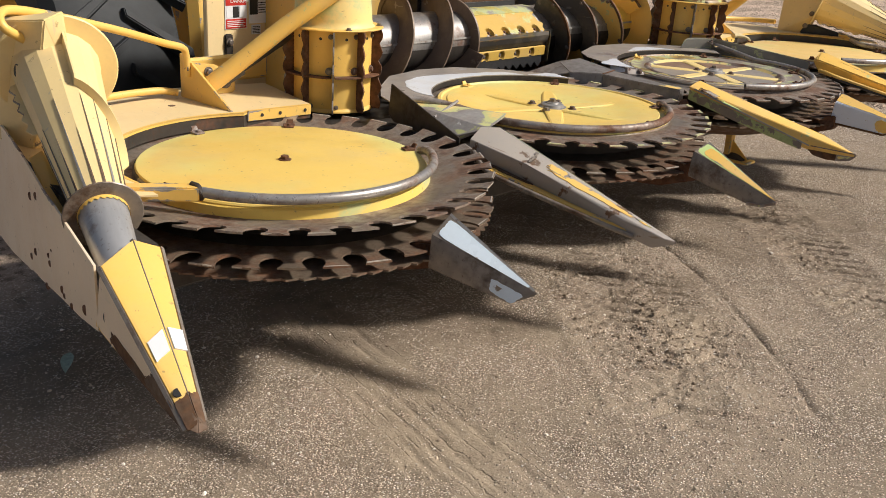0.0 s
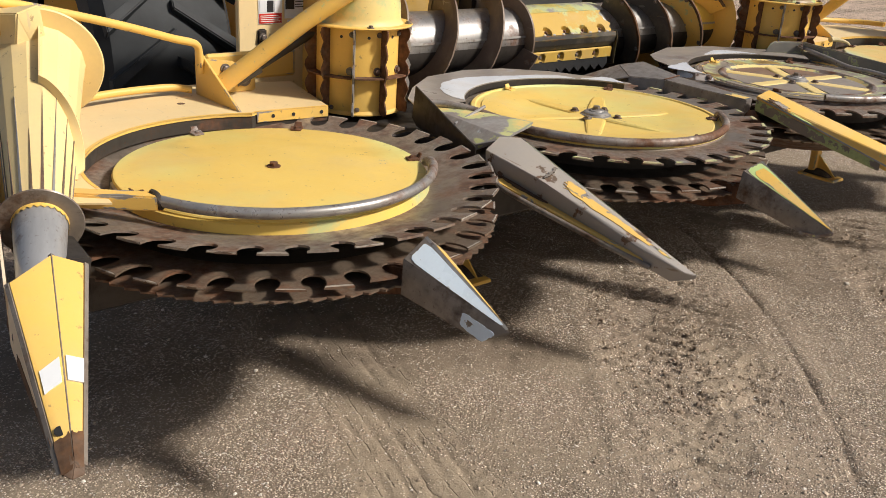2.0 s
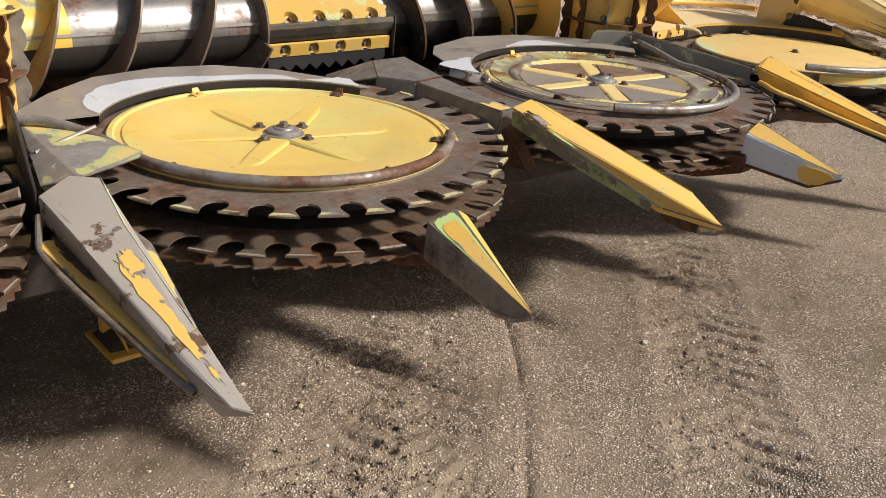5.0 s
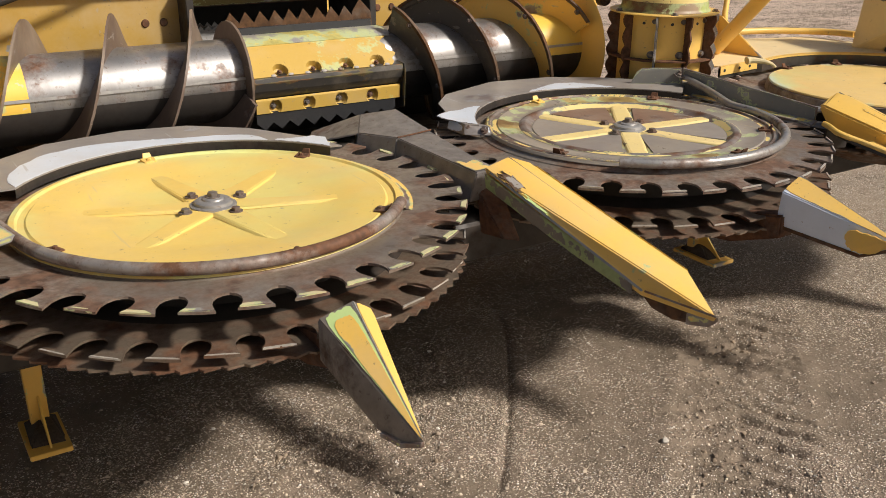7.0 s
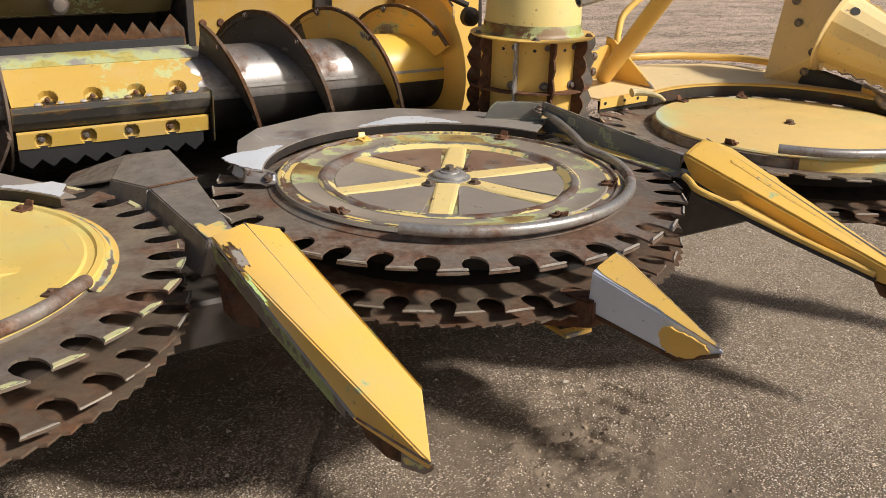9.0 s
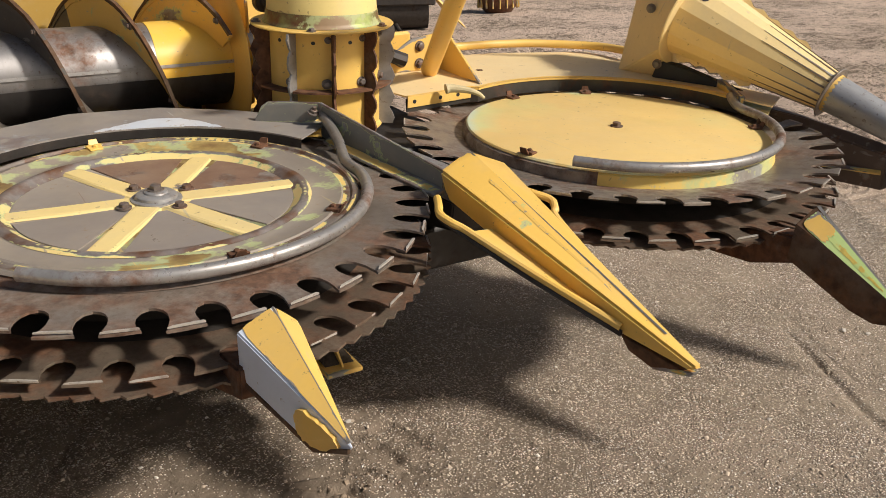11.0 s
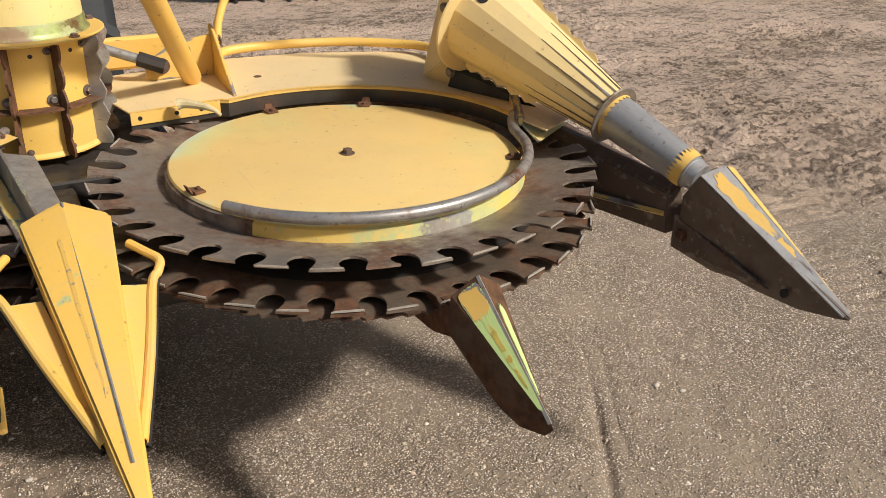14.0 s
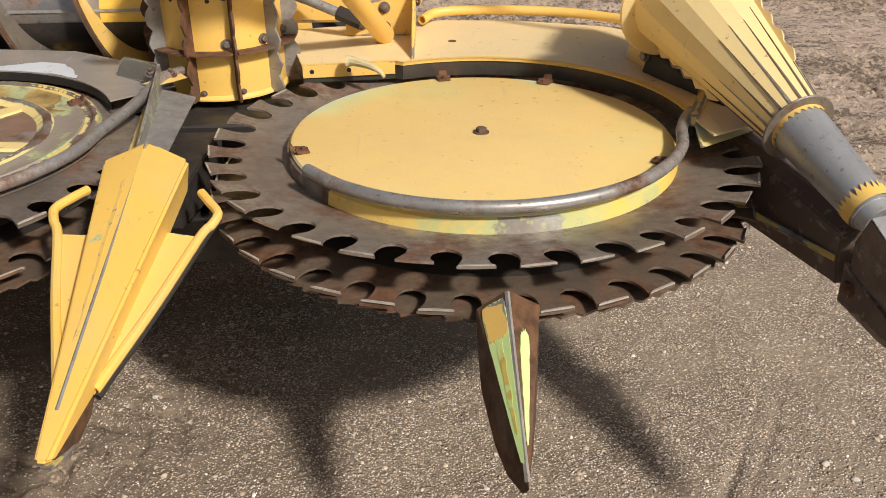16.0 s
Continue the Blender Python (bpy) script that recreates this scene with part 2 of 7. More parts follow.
def plate(outline, z0, z1, bevel=0.0):
    """Sheet or slab of any outline; z0 and z1 may be functions of x, y."""
    f0 = z0 if callable(z0) else (lambda x, y: z0)
    f1 = z1 if callable(z1) else (lambda x, y: z1)
    bm = bmesh.new()
    lo = [bm.verts.new((x, y, f0(x, y))) for x, y in outline]
    hi = [bm.verts.new((x, y, f1(x, y))) for x, y in outline]
    n = len(outline)
    faces = [bm.faces.new(lo[::-1]), bm.faces.new(hi)]
    bm.normal_update()
    for i in range(n):
        bm.faces.new((lo[i], lo[(i + 1) % n], hi[(i + 1) % n], hi[i]))
    bmesh.ops.triangulate(bm, faces=faces)
    if bevel:
        bevel_edges(bm, bevel)
    return bm


def bevel_edges(bm, w, seg=2, angle=0.5):
    ed = [e for e in bm.edges if len(e.link_faces) == 2 and e.calc_face_angle(0) > angle]
    bmesh.ops.bevel(bm, geom=ed, offset=w, segments=seg, affect="EDGES", clamp_overlap=True)
    return bm


def hull(points, bevel=0.0, seg=2):
    bm = bmesh.new()
    for p in points:
        bm.verts.new(p)
    r = bmesh.ops.convex_hull(bm, input=bm.verts)
    bmesh.ops.delete(bm, geom=[v for v in r["geom_interior"] if isinstance(v, bmesh.types.BMVert)], context="VERTS")
    bmesh.ops.dissolve_limit(bm, angle_limit=0.03, verts=bm.verts, edges=bm.edges)
    if bevel:
        bevel_edges(bm, bevel, seg)
    return bm


def box(x0, x1, y0, y1, z0, z1, bevel=0.004):
    return hull([(x, y, z) for x in (x0, x1) for y in (y0, y1) for z in (z0, z1)], bevel, 1)


def smooth_path(pts, per=6):
    p = [Vector(q) for q in pts]
    p = [2 * p[0] - p[1]] + p + [2 * p[-1] - p[-2]]
    out = []
    for i in range(1, len(p) - 2):
        for k in range(per):
            t = k / per
            a, b, c, d = p[i - 1], p[i], p[i + 1], p[i + 2]
            out.append(0.5 * ((2 * b) + (c - a) * t + (2 * a - 5 * b + 4 * c - d) * t * t + (3 * b - a - 3 * c + d) * t ** 3))
    out.append(p[-2])
    return out


def tube(pts, r, n=12, per=6, hollow=True, radii=None):
    """Pipe along a path, open-ended with a wall when hollow."""
    path = smooth_path(pts, per) if per else [Vector(q) for q in pts]
    bm = bmesh.new()
    rings, up = [], Vector((0, 0, 1))
    for i, q in enumerate(path):
        d = (path[min(i + 1, len(path) - 1)] - path[max(i - 1, 0)]).normalized()
        if abs(d.dot(up)) > 0.95:
            up = Vector((1, 0, 0))
        s = d.cross(up).normalized()
        u = s.cross(d)
        rr = r if radii is None else radii[0] + (radii[1] - radii[0]) * i / (len(path) - 1)
        rings.append([bm.verts.new(q + rr * (math.cos(2 * math.pi * k / n) * s + math.sin(2 * math.pi * k / n) * u)) for k in range(n)])
    for a, b in zip(rings, rings[1:]):
        for k in range(n):
            bm.faces.new((a[k], a[(k + 1) % n], b[(k + 1) % n], b[k]))
    for ring, sgn in ((rings[0], 1), (rings[-1], -1)):
        if hollow:
            c = sum((v.co for v in ring), Vector()) / n
            axis = (rings[1][0].co - rings[0][0].co if sgn > 0 else rings[-2][0].co - rings[-1][0].co).normalized()
            inner = [bm.verts.new(c + (v.co - c) * 0.72) for v in ring]
            deep = [bm.verts.new(v.co + axis * r * 1.5) for v in inner]
            for k in range(n):
                bm.faces.new((ring[k], ring[(k + 1) % n], inner[(k + 1) % n], inner[k]))
                bm.faces.new((inner[k], inner[(k + 1) % n], deep[(k + 1) % n], deep[k]))
            bm.faces.new(deep)
        else:
            bm.faces.new(ring)
    return bm


def hexbolt(r=0.011, h=0.009, washer=0.017, shank=0.0):
    """Hex head on a washer, base at z = 0."""
    b = lathe([(0, h + 0.003), (r * 0.8, h + 0.003), (r, h + 0.0015), (r, 0.003), (0, 0.003)], 6)
    w = lathe([(0, 0.0032), (washer, 0.0032), (washer, -0.002), (0, -0.002)], 18)
    parts = [b, w]
    if shank:
        parts.append(lathe([(0, h + shank), (r * 0.5, h + shank), (r * 0.55, h), (0, h)], 10))
    return merge(*parts)


BOLT_MESH = {}


def bolt(parent, at, normal=(0, 0, 1), r=0.011, mat=None, shank=0.0, name="bolt"):
    key = (r, shank, (mat or m_bolt).name)
    if key not in BOLT_MESH:
        ob = part(name, hexbolt(r, r * 0.85, r * 1.5, shank), mat or m_bolt, parent)
        BOLT_MESH[key] = ob.data
    else:
        ob = new(name, BOLT_MESH[key])
        ob.parent = parent
    ob.matrix_basis = Matrix.Translation(at) @ Vector(normal).to_track_quat("Z", "Y").to_matrix().to_4x4()
    return ob


def arc(c, r, a0, a1, n):
    return [(c[0] + r * math.cos(radians(a0 + (a1 - a0) * i / n)), c[1] + r * math.sin(radians(a0 + (a1 - a0) * i / n))) for i in range(n + 1)]


# ---- ground ----
def value_noise(x, y, seed=0):
    """Smooth lattice noise on arrays, about -1 to 1."""
    xi, yi = np.floor(x), np.floor(y)
    fx, fy = x - xi, y - yi
    fx, fy = fx * fx * (3 - 2 * fx), fy * fy * (3 - 2 * fy)

    def h(a, b):
        v = np.sin(a * 127.1 + b * 311.7 + seed * 74.7) * 43758.5453
        return 2 * (v - np.floor(v)) - 1

    return (h(xi, yi) * (1 - fx) + h(xi + 1, yi) * fx) * (1 - fy) + (h(xi, yi + 1) * (1 - fx) + h(xi + 1, yi + 1) * fx) * fy


def along(x, y, ax, ay, bx, by):
    """Distance along and across a straight line from a to b."""
    d = math.hypot(bx - ax, by - ay)
    ux, uy = (bx - ax) / d, (by - ay) / d
    return (x - ax) * ux + (y - ay) * uy, (x - ax) * uy - (y - ay) * ux


def band(v, half, soft):
    return 1 / (1 + np.exp(np.clip((np.abs(v) - half) / soft, -40, 40)))


TREADS = ((1.95, -1.46, 3.75, 0.13, 0.17, 0.022), (6.55, -0.3, 8.9, 2.7, 0.28, 0.034), (7.3, -0.4, 9.9, 2.0, 0.26, 0.030), (5.6, 1.6, 9.8, 6.8, 0.28, 0.034), (6.2, 1.2, 12.5, 5.4, 0.28, 0.034), (4.0, 3.4, 12.0, 4.6, 0.28, 0.030), (0.70, -1.16, 1.85, 0.17, 0.17, 0.019), (1.12, -1.15, 2.48, 0.48, 0.12, 0.014))


def ground_height(x, y):
    """Gentle swells, wheel ruts, tread prints and crumbly earth."""
    h = 0.010 * value_noise(x * 0.7, y * 0.7, 1) + 0.004 * value_noise(x * 2.6, y * 2.6, 2) + 0.0030 * value_noise(x * 9, y * 9, 3) + 0.0022 * value_noise(x * 26, y * 26, 33)
    # narrow rut beside the middle dividers
    s = y
    v = 0.76 * (x - (1.38 + 1.0333 * (y + 1.15) - 0.1777 * (y + 1.15) * (y + 0.55))) + 0.010 * value_noise(s * 2.3, 0 * s, 4) + 0.005 * value_noise(s * 19, 0 * s, 44)
    h = h - (0.011 * np.exp(-(v / 0.012) ** 2) * np.clip(0.65 + 0.5 * value_noise(s * 5, 0 * s, 45), 0.42, 1.1) - 0.004 * np.exp(-((v - 0.05) / 0.03) ** 2)) * band(y + 0.4, 1.1, 0.05)
    # broken crumbly strips
    for ax, ay, bx, by, half, amp in ((0.85, -1.0, 1.76, 0.07, 0.16, 1.0), (1.15, -1.12, 2.45, 0.45, 0.11, 0.9), (2.1, -1.2, 3.4, -0.1, 0.14, 0.6), (0.5, -0.9, 0.9, -0.3, 0.1, 0.4)):
        s, v = along(x, y, ax, ay, bx, by)
        ln = math.hypot(bx - ax, by - ay)
        crumb = band(s - ln / 2, ln / 2, 0.06) * band(v + 0.05 * value_noise(s * 4, v * 0, 46), half, 0.03) * np.clip(0.6 + value_noise(x * 5, y * 5, 47), 0, 1)
        h = h + 0.7 * amp * crumb * (0.005 * value_noise(x * 30, y * 30, 5) + 0.022 * np.abs(value_noise(s * 14, v * 8, 6)) + 0.012 * value_noise(s * 9, v * 5, 7) - 0.010)
    # tractor tread prints: slanted bars in two rows
    for ax, ay, bx, by, half, dep in TREADS:
        s, v = along(x, y, ax, ay, bx, by)
        ln = math.hypot(bx - ax, by - ay)
        run = band(s - ln / 2, ln / 2, 0.08)
        bars = np.clip(1.9 * np.sin(2 * math.pi * (s + 0.55 * np.abs(v) + 0.02 * value_noise(x * 9, y * 9, 48)) / 0.115) - 0.55, 0, 1)
        h = h - dep * band(v, half, 0.03) * bars * np.clip(0.6 + 0.9 * value_noise(x * 4, y * 4, 8), 0, 1.2) * run + 0.3 * dep * run * np.exp(-((np.abs(v) - half - 0.05) / 0.04) ** 2)
        h = h + run * band(v, half + 0.05, 0.03) * (0.0045 * value_noise(x * 43, y * 43, 75) + 0.005 * np.abs(value_noise(x * 23, y * 23, 76)))
    # fine tread lines by the outer rotor
    for ax, ay, bx, by, half in ((-0.06, -1.05, 0.42, 0.42, 0.18), (5.0, -0.72, 5.66, 0.5, 0.05)):
        s, v = along(x, y, ax, ay, bx, by)
        v = v + 0.008 * value_noise(s * 6, 0 * s, 49)
        h = h - 0.006 * band(v, half, 0.02) * np.clip(np.sin(2 * math.pi * v / 0.06) * 1.5 - 0.5, 0, 1) * np.clip(0.6 + value_noise(s * 5, v * 12, 50), 0, 1)
        h = h - 0.003 * band(v, half, 0.02)
    s, v = along(x, y, 4.93, -0.73, 5.16, -0.33)
    h = h - 0.014 * np.exp(-(v / 0.016) ** 2) * band(s - 0.2, 0.32, 0.05)
    far = np.clip((y + 0.6 * (x - 5.6).clip(0, 4) - 1.0) / 1.4, 0, 1)
    zone = np.clip(0.55 + 0.9 * value_noise(x * 0.62, y * 0.62, 73) + 0.3 * value_noise(x * 2, y * 2, 74), 0.25, 1.3)
    h = h + 0.62 * far * zone * (0.03 * value_noise(x * 0.9, y * 0.9, 11) + 0.03 * value_noise(x * 2.1, y * 4.7, 12) + 0.022 * value_noise(x * 6, y * 9, 13) + 0.034 * np.abs(value_noise(x * 15, y * 18, 14)) + 0.026 * value_noise(x * 31, y * 37, 15))
    return h


def gravel_amount(x, y):
    """How thickly loose gravel lies: 1 a full layer, 0 bare earth pressed flat by wheels."""
    g = 0.74 + 0.30 * value_noise(x * 1.3, y * 1.3, 61) + 0.26 * value_noise(x * 4.1, y * 4.1, 62) + 0.20 * value_noise(x * 11, y * 11, 65)
    for ax, ay, bx, by, half, press, ragged in ((-0.05, -1.20, 0.44, 0.55, 0.185, 0.56, 0.04), (0.98, -1.30, 2.32, 0.02, 0.10, 0.22, 0.08), (2.25, -1.20, 3.62, 0.08, 0.20, 0.12, 0.14), (1.05, -0.95, 1.85, 0.10, 0.10, 0.10, 0.10)):
        s, v = along(x, y, ax, ay, bx, by)
        ln = math.hypot(bx - ax, by - ay)
        wob = ragged * value_noise(s * 5, 0 * s, 63) + 0.5 * ragged * value_noise(s * 17, 0 * s, 64)
        g = g - press * band(s - ln / 2, ln / 2 + 0.1, 0.08) * band(v + wob, half, 0.012 + 0.3 * ragged)
    # dark loose earth between the middle rotors, with few stones
    loose = np.clip((x + 2.0 * (y + 0.9) + 0.7 * value_noise(x * 0.9, y * 0.9, 66) - 2.0) / 0.5, 0, 1) * np.clip((4.45 - x + 0.5 * value_noise(x * 1.1, y * 1.1, 67)) / 0.6, 0, 1)
    g = g - (0.25 + 0.22 * value_noise(x * 2.3, y * 2.3, 68)) * loose
    return np.clip(g, 0.06, 1.0)


def axis_steps(lo, hi, step, far, grow_lo, grow_hi, hold=0.09, until=0.0):
    """Grid lines: even between lo and hi, then ever wider to both sides; above hi no wider than hold up to until."""
    def side(grow, reach):
        out, d, a = [], step, 0.0
        while a < far:
            d = min(d * grow, hold) if a < reach else d * max(grow, 1.08)
            a += d
            out.append(a)
        return np.array(out)

    fine = np.arange(lo, hi + step / 2, step)
    return np.concatenate([lo - side(grow_lo, 0.0)[::-1], fine, hi + side(grow_hi, until - hi)])


def build_ground():
    xs, ys = axis_steps(-1.3, 5.7, 0.0100, 900.0, 1.10, 1.02, 0.030, 12.0), axis_steps(-1.40, 0.75, 0.0100, 900.0, 1.25, 1.02, 0.026, 8.0)
    X, Y = np.meshgrid(xs, ys)
    Z = ground_height(X, Y)
    nx, ny = len(xs), len(ys)
    verts = np.stack([X.ravel(), Y.ravel(), Z.ravel()], 1)
    i = (np.arange(ny - 1)[:, None] * nx + np.arange(nx - 1)[None]).ravel()
    faces = np.stack([i, i + 1, i + 1 + nx, i + nx], 1)
    me = bpy.data.meshes.new("ground")
    me.from_pydata(verts.tolist(), [], faces.tolist())
    me.polygons.foreach_set("use_smooth", [True] * len(me.polygons))
    me.attributes.new("gravel", "FLOAT", "POINT").data.foreach_set("value", gravel_amount(X, Y).ravel().astype(np.float32))
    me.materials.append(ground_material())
    ob = new("ground", me)
    return tagged(ob, "sandy brown gravel yard with tyre tracks and loose dirt", "ground", kind="structure")


def ground_material():
    """Earth under a layer of small rounded pebbles; heights in metres."""
    k = Nodes("gravel_dirt")
    thick = k.t.nodes.new("ShaderNodeAttribute")
    thick.attribute_name = "gravel"
    thick = thick.outputs["Fac"]
    sep = k.n("ShaderNodeSeparateXYZ", Vector=k.obj)
    far = k.ramp(k.math("ADD", sep.outputs[1], k.math("MULTIPLY", k.math("MAXIMUM", k.math("SUBTRACT", sep.outputs[0], 5.6), 0.0), 0.6)), 1.3, 2.6)
    near = k.math("SUBTRACT", 1.0, k.math("MULTIPLY", far, 0.80))
    # earth
    dirt = k.mix(k.ramp(k.noise(0.8, 5, 0.6, co=k.obj), 0.3, 0.7), (0.50, 0.41, 0.305), (0.40, 0.325, 0.235))
    dirt = k.mix(k.ramp(k.noise(5, 8, 0.78, co=k.obj), 0.50, 0.68, 0, 0.55), dirt, (0.26, 0.20, 0.145))
    dirt = k.mix(k.ramp(k.noise(170, 4, 0.7, co=k.obj), 0.42, 0.64, 0, 0.5), dirt, (0.27, 0.21, 0.15))
    # soil goes darker along a diagonal towards the middle of the machine
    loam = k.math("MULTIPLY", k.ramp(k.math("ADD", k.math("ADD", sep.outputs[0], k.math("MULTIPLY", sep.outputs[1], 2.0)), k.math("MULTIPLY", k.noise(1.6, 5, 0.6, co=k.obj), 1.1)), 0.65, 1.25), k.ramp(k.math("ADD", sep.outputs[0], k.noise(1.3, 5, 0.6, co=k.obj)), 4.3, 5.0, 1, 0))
    dark_soil = k.mix(k.ramp(k.noise(6, 7, 0.72, co=k.obj), 0.38, 0.64), (0.25, 0.195, 0.145), (0.135, 0.104, 0.076))
    dirt = k.mix(k.math("MULTIPLY", loam, 0.85), dirt, dark_soil)
    # soil under thick gravel toned darker, standing for shade between the pebbles
    gap_shade = k.mix(k.ramp(k.noise(2.0, 4, 0.6, co=k.obj), 0.44, 0.62), (0.21, 0.165, 0.122), (0.29, 0.222, 0.17))
    soil = k.mix(thick, dirt, gap_shade)
    h = k.math("ADD", k.math("MULTIPLY", k.noise(26, 8, 0.72, co=k.obj), 0.012), k.math("MULTIPLY", k.noise(7, 4, 0.6, co=k.obj), 0.012))
    col = soil
    # two sizes of pebbles
    tint = k.ramp(k.noise(1.5, 4, 0.6, co=k.obj), 0.45, 0.65)
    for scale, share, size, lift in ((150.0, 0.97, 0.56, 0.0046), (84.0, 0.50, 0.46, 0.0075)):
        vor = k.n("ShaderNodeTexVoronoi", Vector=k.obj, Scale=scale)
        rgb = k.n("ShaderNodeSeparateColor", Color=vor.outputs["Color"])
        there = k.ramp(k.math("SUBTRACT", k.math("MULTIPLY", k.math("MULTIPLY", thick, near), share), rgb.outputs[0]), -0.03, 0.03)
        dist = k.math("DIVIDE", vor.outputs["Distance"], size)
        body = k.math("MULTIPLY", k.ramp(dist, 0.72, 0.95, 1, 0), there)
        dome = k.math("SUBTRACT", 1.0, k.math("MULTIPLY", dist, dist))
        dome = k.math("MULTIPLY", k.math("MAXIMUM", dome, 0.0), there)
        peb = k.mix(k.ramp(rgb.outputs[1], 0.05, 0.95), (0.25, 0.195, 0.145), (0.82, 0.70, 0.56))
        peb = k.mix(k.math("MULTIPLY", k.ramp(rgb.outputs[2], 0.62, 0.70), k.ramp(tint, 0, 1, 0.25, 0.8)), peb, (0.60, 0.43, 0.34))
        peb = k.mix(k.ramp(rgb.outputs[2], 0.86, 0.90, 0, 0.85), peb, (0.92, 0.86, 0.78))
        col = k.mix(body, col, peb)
        h = k.math("ADD", h, k.math("MULTIPLY", dome, lift))
    # fine cracks along the pressed wheel track
    u = Vector((0.49, 1.75, 0)).normalized()
    s = k.n("ShaderNodeVectorMath", operation="DOT_PRODUCT").outputs["Value"]
    v = k.n("ShaderNodeVectorMath", operation="DOT_PRODUCT").outputs["Value"]
    for node, d in ((s.node, u), (v.node, Vector((u.y, -u.x, 0)))):
        k.t.links.new(k.obj, node.inputs[0])
        node.inputs[1].default_value = d
    v = k.math("SUBTRACT", v, Vector((-0.05, -1.20, 0)).dot(Vector((u.y, -u.x, 0))))
    wave = k.math("MULTIPLY", k.math("SUBTRACT", k.noise(9, 5, 0.7, co=k.obj), 0.5), 0.045)
    lane = k.math("ABSOLUTE", k.math("SUBTRACT", k.math("FRACT", k.math("DIVIDE", k.math("ADD", k.math("ADD", v, wave), 1.0), 0.048)), 0.5))
    crack = k.math("MULTIPLY", k.ramp(lane, 0.0, 0.085, 1, 0), k.ramp(k.noise(6, 5, 0.7, co=k.obj), 0.46, 0.56))
    crack = k.math("MULTIPLY", crack, k.ramp(k.math("ABSOLUTE", v), 0.19, 0.21, 1, 0))
    crack = k.math("MULTIPLY", crack, k.ramp(sep.outputs[1], 0.6, 0.8, 1, 0))
    h = k.math("SUBTRACT", h, k.math("MULTIPLY", crack, 0.0042))
    # churned earth across the yard behind the machine
    zone = k.ramp(k.noise(0.62, 5, 0.62, co=k.obj), 0.42, 0.60)
    ridge = k.noise(5.2, 8, 0.74, co=k.obj)
    lump = k.noise(21, 7, 0.74, co=k.obj)
    # dark marks put the shade of clods, along with darker soil, into the colour
    mark = k.ramp(k.math("ADD", k.math("ADD", k.math("MULTIPLY", ridge, 0.5), k.math("MULTIPLY", lump, 0.5)), k.math("MULTIPLY", zone, 0.045)), 0.535, 0.575)
    earth = k.mix(k.ramp(k.noise(60, 5, 0.75, co=k.obj), 0.35, 0.65), (0.86, 0.665, 0.525), (0.64, 0.49, 0.38))
    earth = k.mix(k.math("MULTIPLY", zone, 0.40), earth, (0.48, 0.375, 0.27))
    earth = k.mix(k.math("MULTIPLY", mark, 0.9), earth, (0.20, 0.15, 0.108))
    earth = k.mix(k.ramp(k.noise(1.1, 4, 0.6, co=k.obj), 0.45, 0.7, 0, 0.35), earth, (0.66, 0.50, 0.41))
    col = k.mix(k.math("MULTIPLY", far, 0.92), col, earth)
    h = k.math("SUBTRACT", h, k.math("MULTIPLY", far, k.math("MULTIPLY", mark, 0.022)))
    h = k.math("ADD", h, k.math("MULTIPLY", far, k.math("MULTIPLY", lump, 0.05)))
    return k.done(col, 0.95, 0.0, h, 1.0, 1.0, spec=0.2)


